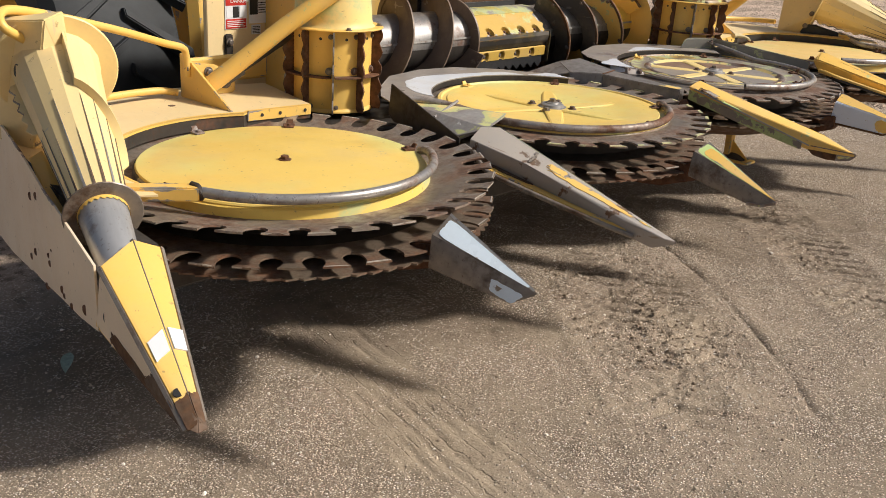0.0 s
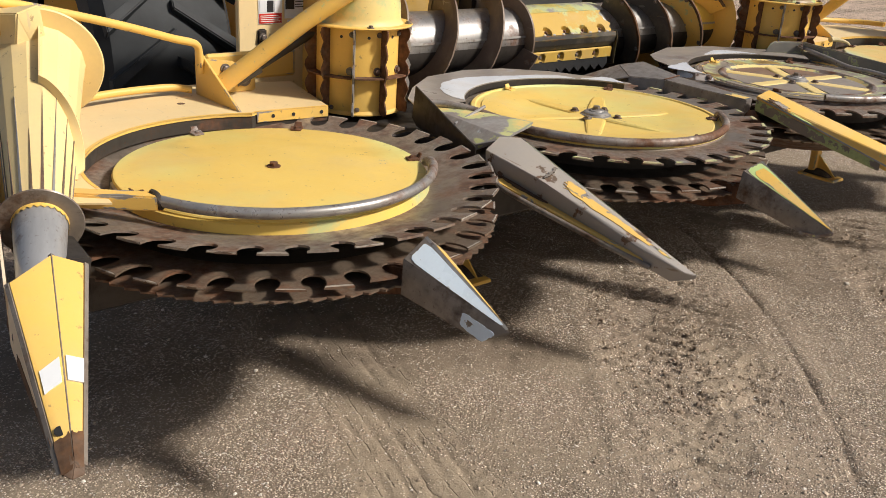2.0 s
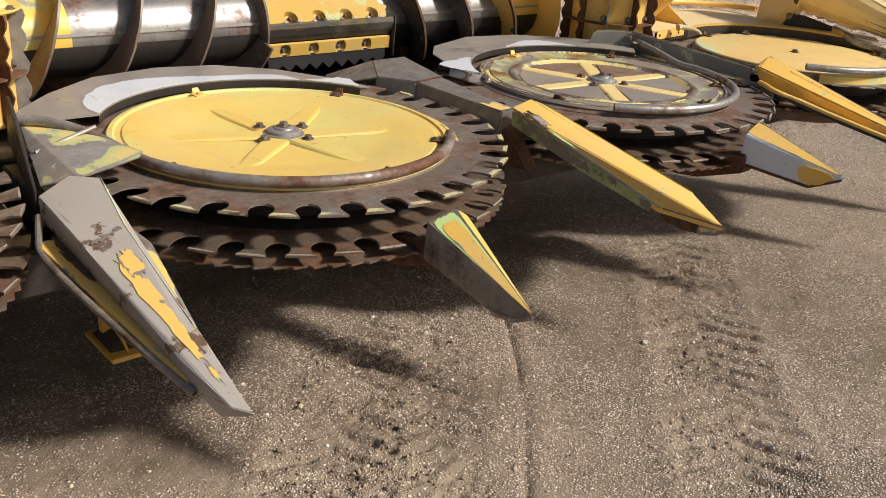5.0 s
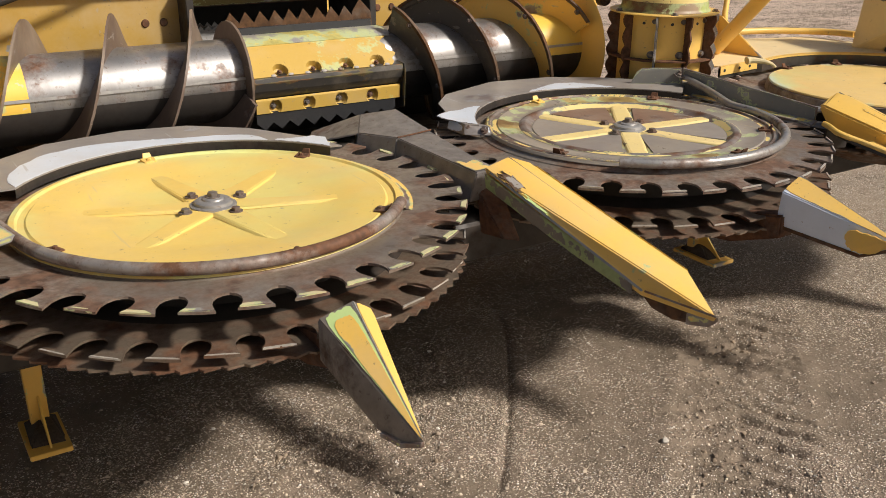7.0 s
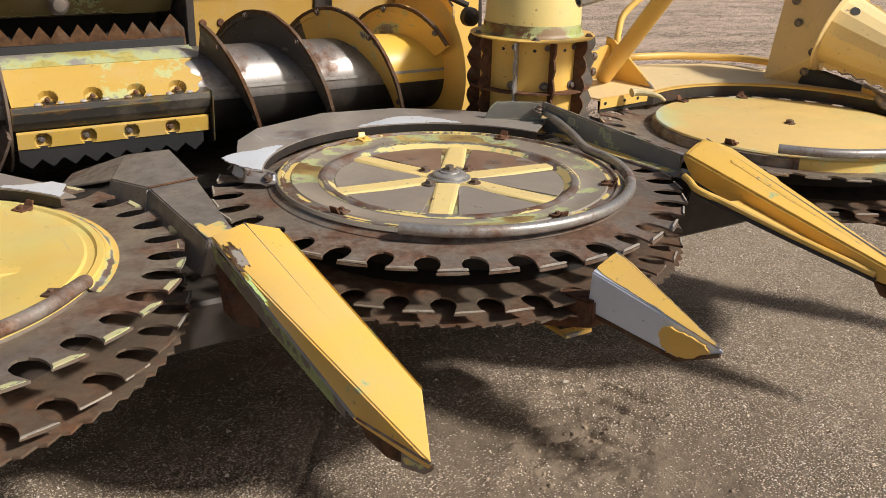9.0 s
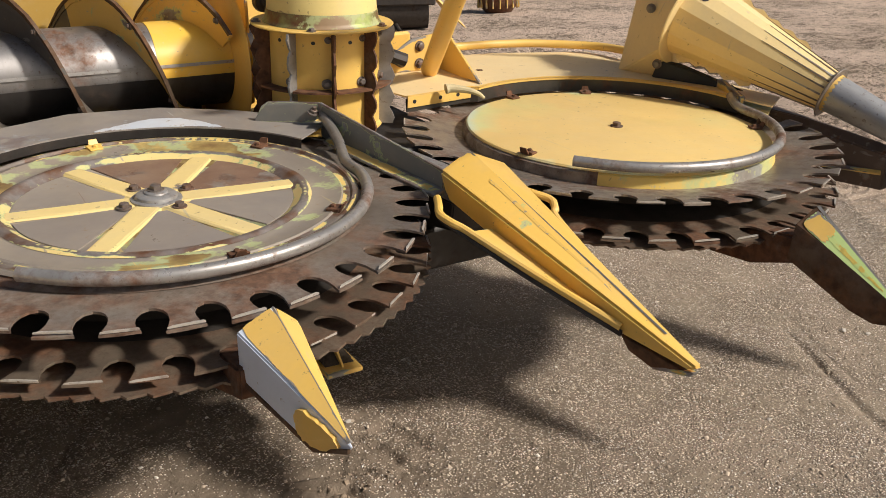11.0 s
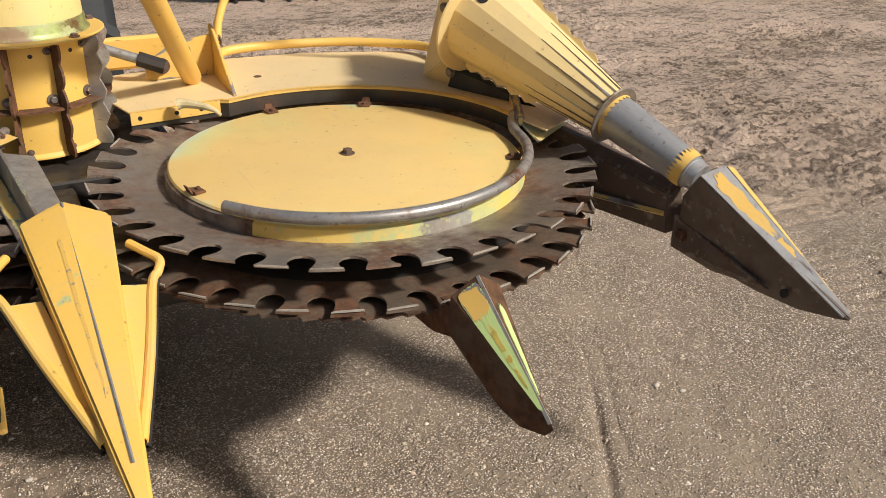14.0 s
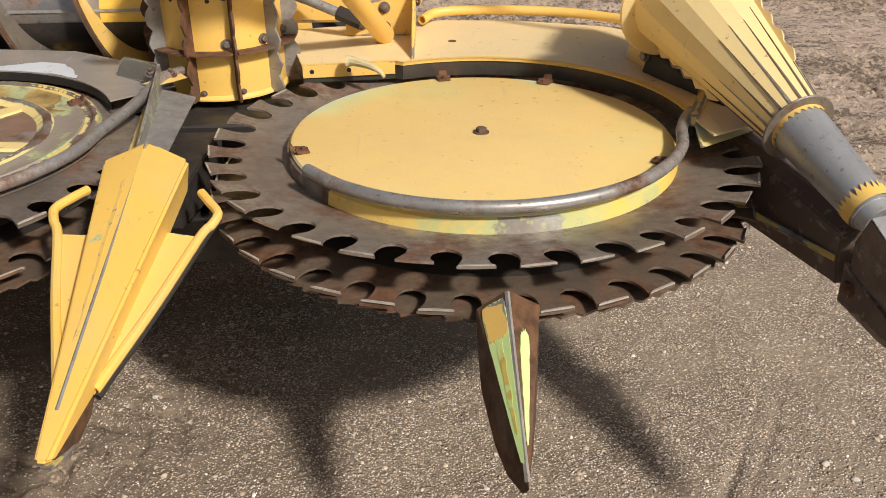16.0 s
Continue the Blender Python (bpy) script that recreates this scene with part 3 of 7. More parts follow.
def build_pebbles(name, count, size, region, label, seed, cols, even=0.0, sink=0.15, clump=False, sides=4, churn=False):
    """Loose stones pressed into the yard, one mesh."""
    rng = np.random.default_rng(seed)
    x0, x1, y0, y1 = region
    cx, cy = rng.uniform(x0, x1, count), rng.uniform(y0, y1, count)
    keep = gravel_amount(cx, cy) + even > rng.random(count)
    if clump:
        near = np.zeros(count)
        for ax, ay, bx, by, half in ((0.85, -1.0, 1.76, 0.07, 0.17), (1.15, -1.12, 2.45, 0.45, 0.12), (2.1, -1.2, 3.4, -0.1, 0.13)):
            s, v = along(cx, cy, ax, ay, bx, by)
            ln = math.hypot(bx - ax, by - ay)
            near += band(s - ln / 2, ln / 2, 0.05) * band(v + 0.05 * value_noise(s * 4, v * 0, 46), half, 0.03)
        keep = near * np.clip(0.45 + value_noise(cx * 5, cy * 5, 47), 0, 1) > rng.uniform(0.1, 1.3, count)
    if churn:
        keep = 0.30 + 0.75 * value_noise(cx * 0.8, cy * 0.8, 71) + 0.5 * value_noise(cx * 3.1, cy * 3.1, 72) > rng.random(count)
    cx, cy = cx[keep], cy[keep]
    n = len(cx)
    r = size[0] + (size[1] - size[0]) * rng.random(n) ** 2.5
    ang = np.arange(sides) * 2 * math.pi / sides
    low = np.stack([np.cos(ang), np.sin(ang), 0 * ang - 0.25], 1)
    top = np.stack([0.66 * np.cos(ang + 0.4), 0.66 * np.sin(ang + 0.4), 0 * ang + 0.42], 1)
    base = np.concatenate([low, top, [(0, 0, 0.62)]] if sides > 4 else [low, [(0, 0, 0.75)]])
    nv = len(base)
    v = base[None] * r[:, None, None] * rng.uniform(0.72, 1.15, (n, nv, 1)) * np.stack([np.ones(n), rng.uniform(0.65, 1, n), rng.uniform(0.7, 1.1, n)], 1)[:, None]
    a = rng.uniform(0, 6.28, n)
    ca, sa = np.cos(a)[:, None], np.sin(a)[:, None]
    v = np.stack([v[..., 0] * ca - v[..., 1] * sa, v[..., 0] * sa + v[..., 1] * ca, v[..., 2]], -1)
    v += np.stack([cx, cy, ground_height(cx, cy) + r * sink], -1)[:, None]
    tri = []
    for i in range(sides):
        j = (i + 1) % sides
        if sides > 4:
            tri += [(i, j, sides + i), (j, sides + j, sides + i), (sides + i, sides + j, 2 * sides)]
        else:
            tri.append((i, j, sides))
    faces = (np.array(tri)[None] + nv * np.arange(n)[:, None, None]).reshape(-1, 3)
    me = bpy.data.meshes.new(name)
    me.from_pydata(v.reshape(-1, 3).tolist(), [], faces.tolist())
    k = Nodes(name + "_stone")
    isl = k.t.nodes.new("ShaderNodeNewGeometry").outputs["Random Per Island"]
    col = k.mix(isl, cols[0], cols[1])
    col = k.mix(k.ramp(isl, 0.93, 0.96), col, cols[2])
    me.materials.append(k.done(col, 0.85, 0.0, spec=0.3))
    return tagged(new(name, me), label, "gravel", kind="stuff")


def stone(x, y, r, seed):
    """One larger pale stone pressed into the ground."""
    rng = random.Random(seed)
    pts = []
    for i in range(26):
        a, z = rng.uniform(0, 6.28), rng.uniform(-0.8, 1)
        q = math.sqrt(1 - z * z) * rng.uniform(0.8, 1)
        pts.append((r * 1.3 * q * math.cos(a), r * q * math.sin(a), r * 0.6 * z))
    ob = new("stone", None)
    me = bpy.data.meshes.new("stone")
    bm = hull(pts, r * 0.12, 1)
    bm.to_mesh(me)
    bm.free()
    me.materials.append(m_stone)
    bpy.data.objects.remove(ob)
    ob = new("stone", me)
    ob.matrix_world = Matrix.Translation((x, y, float(ground_height(np.array([x]), np.array([y]))[0]) + r * 0.2))
    return tagged(ob, "pale stone pressed into the gravel", "stone", "loose stones")


m_stone = plain("pale_stone", (0.62, 0.56, 0.49), 0.8, var=0.3, scale=60)
build_ground()
STONE = ((0.70, 0.58, 0.45), (0.22, 0.165, 0.12), (0.86, 0.79, 0.70))
EARTH = ((0.34, 0.262, 0.185), (0.20, 0.15, 0.11), (0.40, 0.31, 0.24))
build_pebbles("fine_gravel", 190000, (0.0018, 0.0048), (-1.3, 6.0, -1.4, 0.8), "fine tan and brown gravel strewn over the yard", 3, STONE, -0.06)
build_pebbles("coarse_gravel", 20000, (0.0036, 0.0105), (-1.5, 8.0, -1.45, 3.0), "scattered larger stones and dirt crumbs on the yard", 5, STONE, 0.10, 0.05, sides=6)
build_pebbles("dirt_clods", 16000, (0.003, 0.012), (0.7, 3.9, -1.25, 0.55), "dark crumbled clods of earth along wheel tracks", 7, EARTH, clump=True, sides=6)
build_pebbles("churned_clods", 26000, (0.006, 0.022), (3.6, 12.5, 1.7, 9.0), "churned lumps of brown earth across the far yard", 9, ((0.48, 0.37, 0.29), (0.26, 0.20, 0.148), (0.62, 0.49, 0.38)), sink=-0.15, churn=True, sides=6)
for i, (x, y, r) in enumerate(((2.61, -0.58, 0.014), (5.40, -0.33, 0.012), (5.45, -0.40, 0.010), (3.52, 0.10, 0.011), (4.62, -0.62, 0.009))):
    stone(x, y, r, i)


# ---- rotors ----
PROF = [(-0.28, 0.0), (-0.15, 0.02), (-0.03, 0.12), (0.05, 0.30), (0.07, 0.55), (0.035, 0.80), (0.0, 1.0), (0.30, 0.97), (0.63, 0.915), (0.545, 0.74), (0.505, 0.52), (0.505, 0.30), (0.58, 0.10), (0.72, 0.0)]


def knife_disc(r_tip=0.70, depth=0.092, r_in=0.44, teeth=36, hand=1, dish=0.022, thick=0.006, facets=False):
    """Saw-toothed disc with hooked teeth; hand=1 points the tips anticlockwise. The rim rises by dish."""
    bm = bmesh.new()
    r_root = r_tip - depth
    a = 2 * math.pi / teeth

    def at(u, r, dz=0.0):
        t = -hand * u * a
        return (r * math.cos(t), r * math.sin(t), dz - dish * min(1.0, max(0.0, (r_tip - r) / (r_tip - 0.5))))

    ring = (0.72, 0.47, 0.22, -0.03, -0.28)
    for i in range(teeth):
        j, lift = random.uniform(-0.035, 0.02), random.uniform(-0.003, 0.002)
        if facets:
            q = [at(i + u, r_root + depth * v, 0.001) for u, v in (((0.06, 0.975), (0.60, 0.91), (0.53, 0.76), (0.20, 0.80)) if facets == "wide" else ((0.02, 0.985), (0.615, 0.912), (0.585, 0.86), (0.10, 0.925)))]
            lo = [(x, y, z - 0.004) for x, y, z in q]
            top, bot = [bm.verts.new(p) for p in q], [bm.verts.new(p) for p in lo]
            bm.faces.new(top)
            for k in range(4):
                bm.faces.new((top[k], top[(k + 1) % 4], bot[(k + 1) % 4], bot[k]))
            break
        pts = [at(i + u, r_root + depth * (v + (j if v > 0.6 else 0)), lift * v) for u, v in PROF]
        bm.faces.new([bm.verts.new(p) for p in pts + [at(i + u, r_root - 0.03) for u in ring]])
        for r0, r1 in ((r_root - 0.03, 0.53), (0.53, 0.50), (0.50, r_in)):
            for u0, u1 in zip(ring[1:], ring):
                bm.faces.new([bm.verts.new(p) for p in (at(i + u0, r0), at(i + u1, r0), at(i + u1, r1), at(i + u0, r1))])
    if facets:
        return bm
    bmesh.ops.remove_doubles(bm, verts=bm.verts, dist=0.0004)
    bm.normal_update()
    bmesh.ops.triangulate(bm, faces=[f for f in bm.faces if len(f.verts) > 4])
    bmesh.ops.recalc_face_normals(bm, faces=bm.faces)
    bmesh.ops.solidify(bm, geom=bm.faces[:], thickness=thick)
    return bm


def skid_plate(r=0.685, teeth=90):
    bm = bmesh.new()
    pts = []
    for i in range(teeth):
        for u, rr in ((0, r), (0.75, r - 0.012)):
            t = 2 * math.pi * (i + u) / teeth
            pts.append((rr * math.cos(t), rr * math.sin(t)))
    bm.free()
    return plate(pts, -0.006, 0.0)


def clip(parent, c, r, a, z, mat, size=1.0):
    """Bent spring clip with a small bolt at the edge of a cover."""
    m = Matrix.Translation((c[0], c[1], z)) @ Matrix.Rotation(radians(a), 4, "Z") @ Matrix.Translation((r, 0, 0)) @ Matrix.Diagonal((size, size, size, 1))
    b = merge(hull([(-0.03, -0.018, 0.001), (-0.03, 0.018, 0.001), (0.0, 0.022, 0.001), (0.0, -0.022, 0.001), (-0.03, -0.018, 0.006), (-0.03, 0.018, 0.006), (0.004, 0.022, 0.010), (0.004, -0.022, 0.010)], 0.001, 1),
              hull([(0.0, -0.018, 0.0), (0.0, 0.014, 0.0), (0.012, -0.014, 0.022), (0.012, 0.008, 0.022), (0.005, -0.018, 0.0), (0.005, 0.014, 0.0), (0.016, -0.014, 0.022), (0.016, 0.008, 0.022)]),
              moved(hexbolt(0.007, 0.006, 0.010), Matrix.Translation((-0.016, 0, 0.005))))
    return part("clip", moved(b, m), mat, parent)


def sharpened(disc, rt, hand, dish, z, turn, kind, mat):
    """Bright ground edges on the teeth, one piece for each tooth."""
    me = None
    for i in range(36):
        if me is None:
            ob = part("tooth_edge", moved(knife_disc(rt, hand=hand, dish=dish, facets=kind), Matrix.Translation((0, 0, z))), mat, disc)
            me = ob.data
        else:
            ob = new("tooth_edge", me)
            ob.parent = disc
        ob.matrix_basis = Matrix.Rotation(radians(turn + 10 * i), 4, "Z")


def rotor(cx, cy, cz, hand, label, flat, cover_mat, R, rt, slope=(0.0, 0.0), turn=0.0, group="cutting rotors", disc_z=-0.016, facets=False, dish=0.022):
    """One cutting rotor: two saw discs on a drum, with a round cover of radius R at cz."""
    m = TILT @ Matrix.Translation((cx, cy, 0)) @ Matrix.Rotation(slope[1], 4, "X") @ Matrix.Rotation(-slope[0], 4, "Y")
    top = thing("cutting_rotor", label, "rotor", group, m)
    spin = Matrix.Rotation(radians(turn), 4, "Z")
    upper = part("upper_saw_disc", moved(knife_disc(rt, hand=hand, dish=dish), Matrix.Translation((0, 0, disc_z)) @ spin), m_tooth, top, "rusty saw-toothed steel disc", angle=0.5)
    if not flat:
        sharpened(upper, rt, hand, dish, disc_z + (0.0065 if facets else 0.005), turn, "wide" if facets else "thin", m_facet if facets else m_edge)
    else:
        sharpened(upper, rt, hand, dish, disc_z + 0.005, turn, "thin", m_edge)
    lower = part("lower_saw_disc", moved(knife_disc(rt + 0.002, hand=hand, dish=0.004), Matrix.Translation((0, 0, -0.118)) @ Matrix.Rotation(radians(turn + 3.5), 4, "Z")), m_disc, top, angle=0.5)
    sharpened(lower, rt + 0.002, hand, 0.004, -0.118 + 0.005, turn + 3.5, "thin", m_edge)
    zb = disc_z - max(dish, 0.0) - 0.008
    part("drum_body", lathe([(0, zb), (0.47, zb), (0.455, zb - 0.012), (0.45, -0.105), (0.50, -0.112), (0.56, -0.124), (0.56, -0.128), (0.46, -0.134), (0.44, -0.185), (0, -0.185)], 72), m_dark, top, "dark rotor drum")
    part("skid_plate", moved(skid_plate(), Matrix.Translation((0, 0, -0.146))), m_disc, top)
    part("gearbox_bowl", lathe([(0, -0.150), (0.60, -0.152), (0.59, -0.176), (0.50, -0.215), (0.36, -0.262), (0.20, -0.285), (0, -0.288)], 48), m_darkrust, top, "rusty gearbox bowl under the discs")
    k = R / 0.474
    zs = disc_z - dish
    if flat:
        cover = part("cover", lathe([(0, cz), (0.462 * k, cz), (0.470 * k, cz - 0.002), (0.474 * k, cz - 0.007), (0.472 * k, cz - 0.011), (0, cz - 0.012)], 128), cover_mat, top, "flat round sheet cover")
        skirt = [(0.470 * k, cz - 0.008), (0.476 * k, cz - 0.012), (0.480 * k, cz - 0.014), (0.484 * k, zs + 0.004), (0.500 * k, zs), (0.470 * k, zs - 0.003)]
        cut = (-196, 40) if hand > 0 else (-138, 20)
        part("cover_side", lathe(skirt, 96, True, *cut), m_sidepaint, cover, "yellow side with green wear")
        part("cover_side", lathe(skirt, 96, True, cut[1], cut[0] + 360), m_tooth if hand < 0 else m_dark, cover, "rusty bare side")
        bolt(cover, (0, 0, cz), r=0.014, mat=m_rust)
        if hand > 0:
            part("painted_ring", lathe([(0.508, zs + 0.004), (0.512, zs + 0.007), (0.520, zs + 0.006), (0.523, zs + 0.001)], 30, False, 2, 42), m_yellow_worn, cover, "yellow paint arc on the disc")
        for a in flat:
            clip(cover, (0, 0), 0.462 * k, a, cz, m_steel if a == 95 else m_rust, 1.0)
    else:
        k = R / 0.510
        prof = [(0, -0.018), (0.075, -0.018), (0.27, -0.016), (0.33, -0.010), (0.37, -0.003), (0.42, 0.0), (0.462, 0.002), (0.468, -0.003), (0.484, -0.003), (0.490, 0.003), (0.504, 0.002), (0.510, -0.006)] if cover_mat is not m_plainsteel else [(0, -0.018), (0.075, -0.018), (0.345, -0.016), (0.357, -0.008), (0.365, -0.002), (0.372, -0.002), (0.382, -0.007), (0.43, -0.004), (0.462, 0.002), (0.468, -0.003), (0.484, -0.003), (0.490, 0.003), (0.504, 0.002), (0.510, -0.006)]
        cover = part("cover", lathe([(r * k, cz + z) for r, z in prof] + [(0.506 * k, cz - 0.009), (0, cz - 0.03)], 128), cover_mat, top, "round pressed sheet cover with a rolled rim")
        part("cover_side", lathe([(0.505 * k, cz - 0.006), (0.512 * k, zs + 0.006), (0.530 * k, zs + 0.001), (0.50 * k, zs - 0.004)], 128, True), m_tooth, cover, "brown worn side")
        hz = cz - 0.018
        hub = part("hub", lathe([(0, hz + 0.030), (0.022, hz + 0.030), (0.028, hz + 0.027), (0.030, hz + 0.023), (0.044, hz + 0.023), (0.050, hz + 0.019), (0.052, hz + 0.012), (0.062, hz + 0.010), (0.064, hz - 0.002), (0, hz - 0.002)], 40), m_steel, top, "grey steel hub cap")
        bolt(hub, (0, 0, hz + 0.029), r=0.014)
        for i in range(4):
            a = radians(i * 90 + 20)
            bolt(cover, (0.092 * math.cos(a), 0.092 * math.sin(a), hz + 0.008), r=0.012)
        steel = cover_mat is m_plainsteel
        off, up, w0, w1 = (-7, 0.008, 0.040, 0.034) if steel else (-20, 0.0085, 0.046, 0.030)
        for i in range(6):
            s = hull([(0.05, -w0, hz), (0.05, w0, hz), (0.360, -w1, hz + 0.001), (0.360, w1, hz + 0.001), (0.06, -w0 + 0.010, hz + up), (0.06, w0 - 0.010, hz + up), (0.352, -w1 + 0.010, hz + up), (0.352, w1 - 0.010, hz + up)], 0.003, 2)
            part("spoke", moved(s, Matrix.Rotation(radians(i * 60 + off), 4, "Z")), m_spoke if steel else cover_mat, cover)
        if steel:
            for i in range(6):
                a0 = i * 60 + off
                pts = arc((0, 0), 0.338 * k, a0 + 8.5, a0 + 51.5, 12) + arc((0, 0), 0.085, a0 + 38, a0 + 22, 3)
                part("panel", plate(pts, hz - 0.002, hz + 0.0045, 0.001), m_rustpanel if i in (0, 1) else m_greypanel, cover, "rusted brown panel" if i in (0, 1) else "bare grey steel panel")
            part("inner_band", lathe([(0.340 * k, cz - 0.015), (0.352 * k, cz - 0.008), (0.364 * k, cz - 0.0005), (0.376 * k, cz - 0.0005), (0.386 * k, cz - 0.0055)], 96), m_band, cover, "worn yellow pressed band")
            part("rim_band", lathe([(0.466 * k, cz - 0.0015), (0.484 * k, cz - 0.0015), (0.490 * k, cz + 0.0045), (0.500 * k, cz + 0.0035)], 128), m_rim, cover, "yellow paint left on the rim")
        else:
            part("painted_ring", lathe([(0.508 * k, zs + 0.018), (0.520 * k, zs + 0.010), (0.560 * k, zs + 0.004), (0.563 * k, zs - 0.002)], 40, False, -36, 42), m_yellow_worn, cover, "yellow ring left on the disc")
        for a in (95, 35, 200, 318, 275):
            clip(cover, (0, 0), 0.475 * k, a, cz - 0.001, m_rust if a != 95 else m_yellow, 1.0)
    return top


m_sidepaint = paint("worn_side_paint", (0.82, 0.58, 0.13), worn=(0.42, 0.42, 0.38), amount=0.30, green=2.6, rust=0.1, scale=3.0, edge=0.0)
m_greypanel = paint("grey_panel_steel", (0.27, 0.24, 0.215), worn=(0.17, 0.10, 0.07), amount=0.34, rust=0.5, rough=0.34, scale=3.0, edge=0.1)
m_rustpanel = paint("rusty_panel_steel", (0.20, 0.115, 0.08), worn=(0.33, 0.29, 0.26), amount=0.42, rust=0.3, rough=0.42, scale=5.0, edge=0.1)
m_band = paint("worn_band_paint", (0.80, 0.62, 0.25), worn=(0.30, 0.27, 0.25), amount=0.50, green=0.8, rust=0.3, scale=4)
m_plainsteel = paint("bare_cover_steel", (0.27, 0.235, 0.20), worn=(0.66, 0.50, 0.19), amount=0.40, green=1.6, rust=0.22, rough=0.32, scale=3.2, edge=0.0)
m_spoke = paint("worn_spoke_paint", (0.82, 0.64, 0.27), amount=0.20, rust=0.3, edge=0.2)
m_rim = paint("worn_rim_paint", (0.80, 0.58, 0.19), worn=(0.26, 0.22, 0.19), amount=0.50, green=0.6, rust=0.4, scale=9)
m_edge = metal("ground_tooth_edge", (0.62, 0.57, 0.50), rust=0.25, rough=0.35, met=0.3, dirt=0.1, stain=(0.26, 0.15, 0.10))
m_facet = paint("yellowed_tooth_edge", (0.62, 0.56, 0.32), amount=0.2, green=3.0, rust=0.2, scale=9)
rotor(0.0, 0.0, -0.012, 1, "yellow flat-covered cutting rotor with rusty saw teeth", (95, 50, -20, 187), m_lemon, 0.468, 0.690, (0.006, -0.006), 3, disc_z=-0.020, dish=0.038)
rotor(1.490, 0.016, -0.004, 1, "yellow cutting rotor with an embossed cover and rusty teeth", (), m_lemon, 0.512, 0.688, (0.004, 0.0), 1, facets=True, disc_z=-0.016, dish=0.008)
rotor(2.990, 0.012, 0.014, -1, "bare steel cutting rotor with worn yellow spokes", (), m_plainsteel, 0.504, 0.682, (0.006, -0.004), 5, disc_z=-0.014, dish=-0.008)
rotor(4.5, 0.0, 0.006, -1, "yellow flat-covered cutting rotor in pale faded paint", (62, 100, 195, -28), m_pale, 0.496, 0.708, (-0.008, -0.004), 2, disc_z=-0.012, dish=0.034)


m_rusttube = metal("brown_rubbed_tube", (0.42, 0.37, 0.33), rust=0.55, rough=0.36, met=0.45)


# ---- guard rails on the rotor covers ----
def rail_ring(cx, cy, z, a0, a1, label, lead_in=(), lead_out=(), r=0.490, mat=None, th=0.0155, arc_mat=None):
    t = thing("guard_rail", label, "guard rail", "guard rails")
    pts = list(lead_in) + [(x, y, z) for x, y in arc((cx, cy), r, a0, a1, max(6, int(abs(a1 - a0) / 12)))] + list(lead_out)
    part("pipe", tube(pts, th, 14, 4), mat or m_tube, t)
    return t


g1 = rail_ring(0, 0, 0.012, -157, -36, "half-round steel guard pipe round the yellow rotor", lead_out=((0.430, -0.225, 0.004), (0.452, -0.18, -0.012)), r=0.486)
part("holder", hull([(-0.74, 0.02, -0.016), (-0.74, 0.02, 0.026), (-0.72, 0.06, 0.026), (-0.72, 0.06, -0.016), (-0.440, -0.165, -0.010), (-0.440, -0.165, 0.030), (-0.460, -0.210, -0.010), (-0.460, -0.210, 0.030)], 0.004), m_yellow, g1, "yellow folded holder")
part("weld_bead", tube([(-0.455, -0.165, 0.03), (-0.452, -0.19, 0.028), (-0.450, -0.205, 0.010), (-0.445, -0.195, -0.006)], 0.009, 8), m_dark, g1)
g2 = rail_ring(1.49, 0.016, 0.010, -170, -38, "rusty half-round guard pipe round the embossed rotor", lead_in=((0.80, 0.265, 0.05), (0.86, 0.22, 0.048), (0.93, 0.12, 0.035)), lead_out=((1.905, -0.275, 0.004),), r=0.508, mat=m_rusttube)
g3 = rail_ring(2.99, 0.012, 0.026, -136, 0, "curved steel guard pipe hooked over the spoked rotor", lead_out=((3.555, 0.14, 0.04), (3.585, 0.26, 0.055), (3.60, 0.34, 0.065), (3.64, 0.42, 0.060)), r=0.522)
g4 = rail_ring(4.5, 0, 0.030, -146, -8, "half-round steel guard pipe round the pale rotor", lead_out=((5.030, -0.02, 0.040), (5.055, 0.015, 0.048)), r=0.512)
part("holder", hull([(5.030, -0.045, 0.028), (5.052, -0.055, 0.028), (5.030, -0.045, 0.060), (5.052, -0.055, 0.060), (5.105, 0.13, 0.045), (5.130, 0.12, 0.045), (5.105, 0.13, 0.082), (5.130, 0.12, 0.082)], 0.003), m_yellow_worn, g4, "yellow folded holder")
part("holder", hull([(5.028, -0.170, 0.016), (5.032, -0.176, 0.020), (5.222, -0.050, 0.022), (5.222, -0.044, 0.018), (5.130, 0.12, 0.040), (5.050, -0.03, 0.036), (5.050, -0.03, 0.030)], 0.001), m_pale, g4, "pale yellow sheet under the pipe")
for g, c, rr, z, angs in ((g2, (1.49, 0.016), 0.508, 0.010, (-150, -62)), (g3, (2.99, 0.012), 0.522, 0.026, (-124, -20)), (g4, (4.5, 0), 0.512, 0.030, (-100, -24))):
    for a in angs:
        x, y = arc(c, rr - 0.012, a, a + 1, 1)[0]
        part("weld_bead", moved(lathe([(0, 0.008), (0.006, 0.006), (0.010, 0.0), (0.008, -0.012), (0, -0.014)], 10), Matrix.Translation((x, y, z - 0.008))), m_darkrust, g, "rusty weld under the pipe")


# ---- crop dividers ----
m_rustpaint = paint("rusted_through_paint", (0.115, 0.078, 0.058), worn=(0.26, 0.225, 0.195), amount=0.36, rust=0.3, rough=0.5, scale=24)
m_greytop = paint("scuffed_grey_steel", (0.38, 0.35, 0.32), worn=(0.22, 0.155, 0.11), amount=0.38, rust=0.25, rough=0.4, scale=9, edge=0.1)




def wedge(pts, bevel=0.004):
    return hull(pts, bevel, 2)


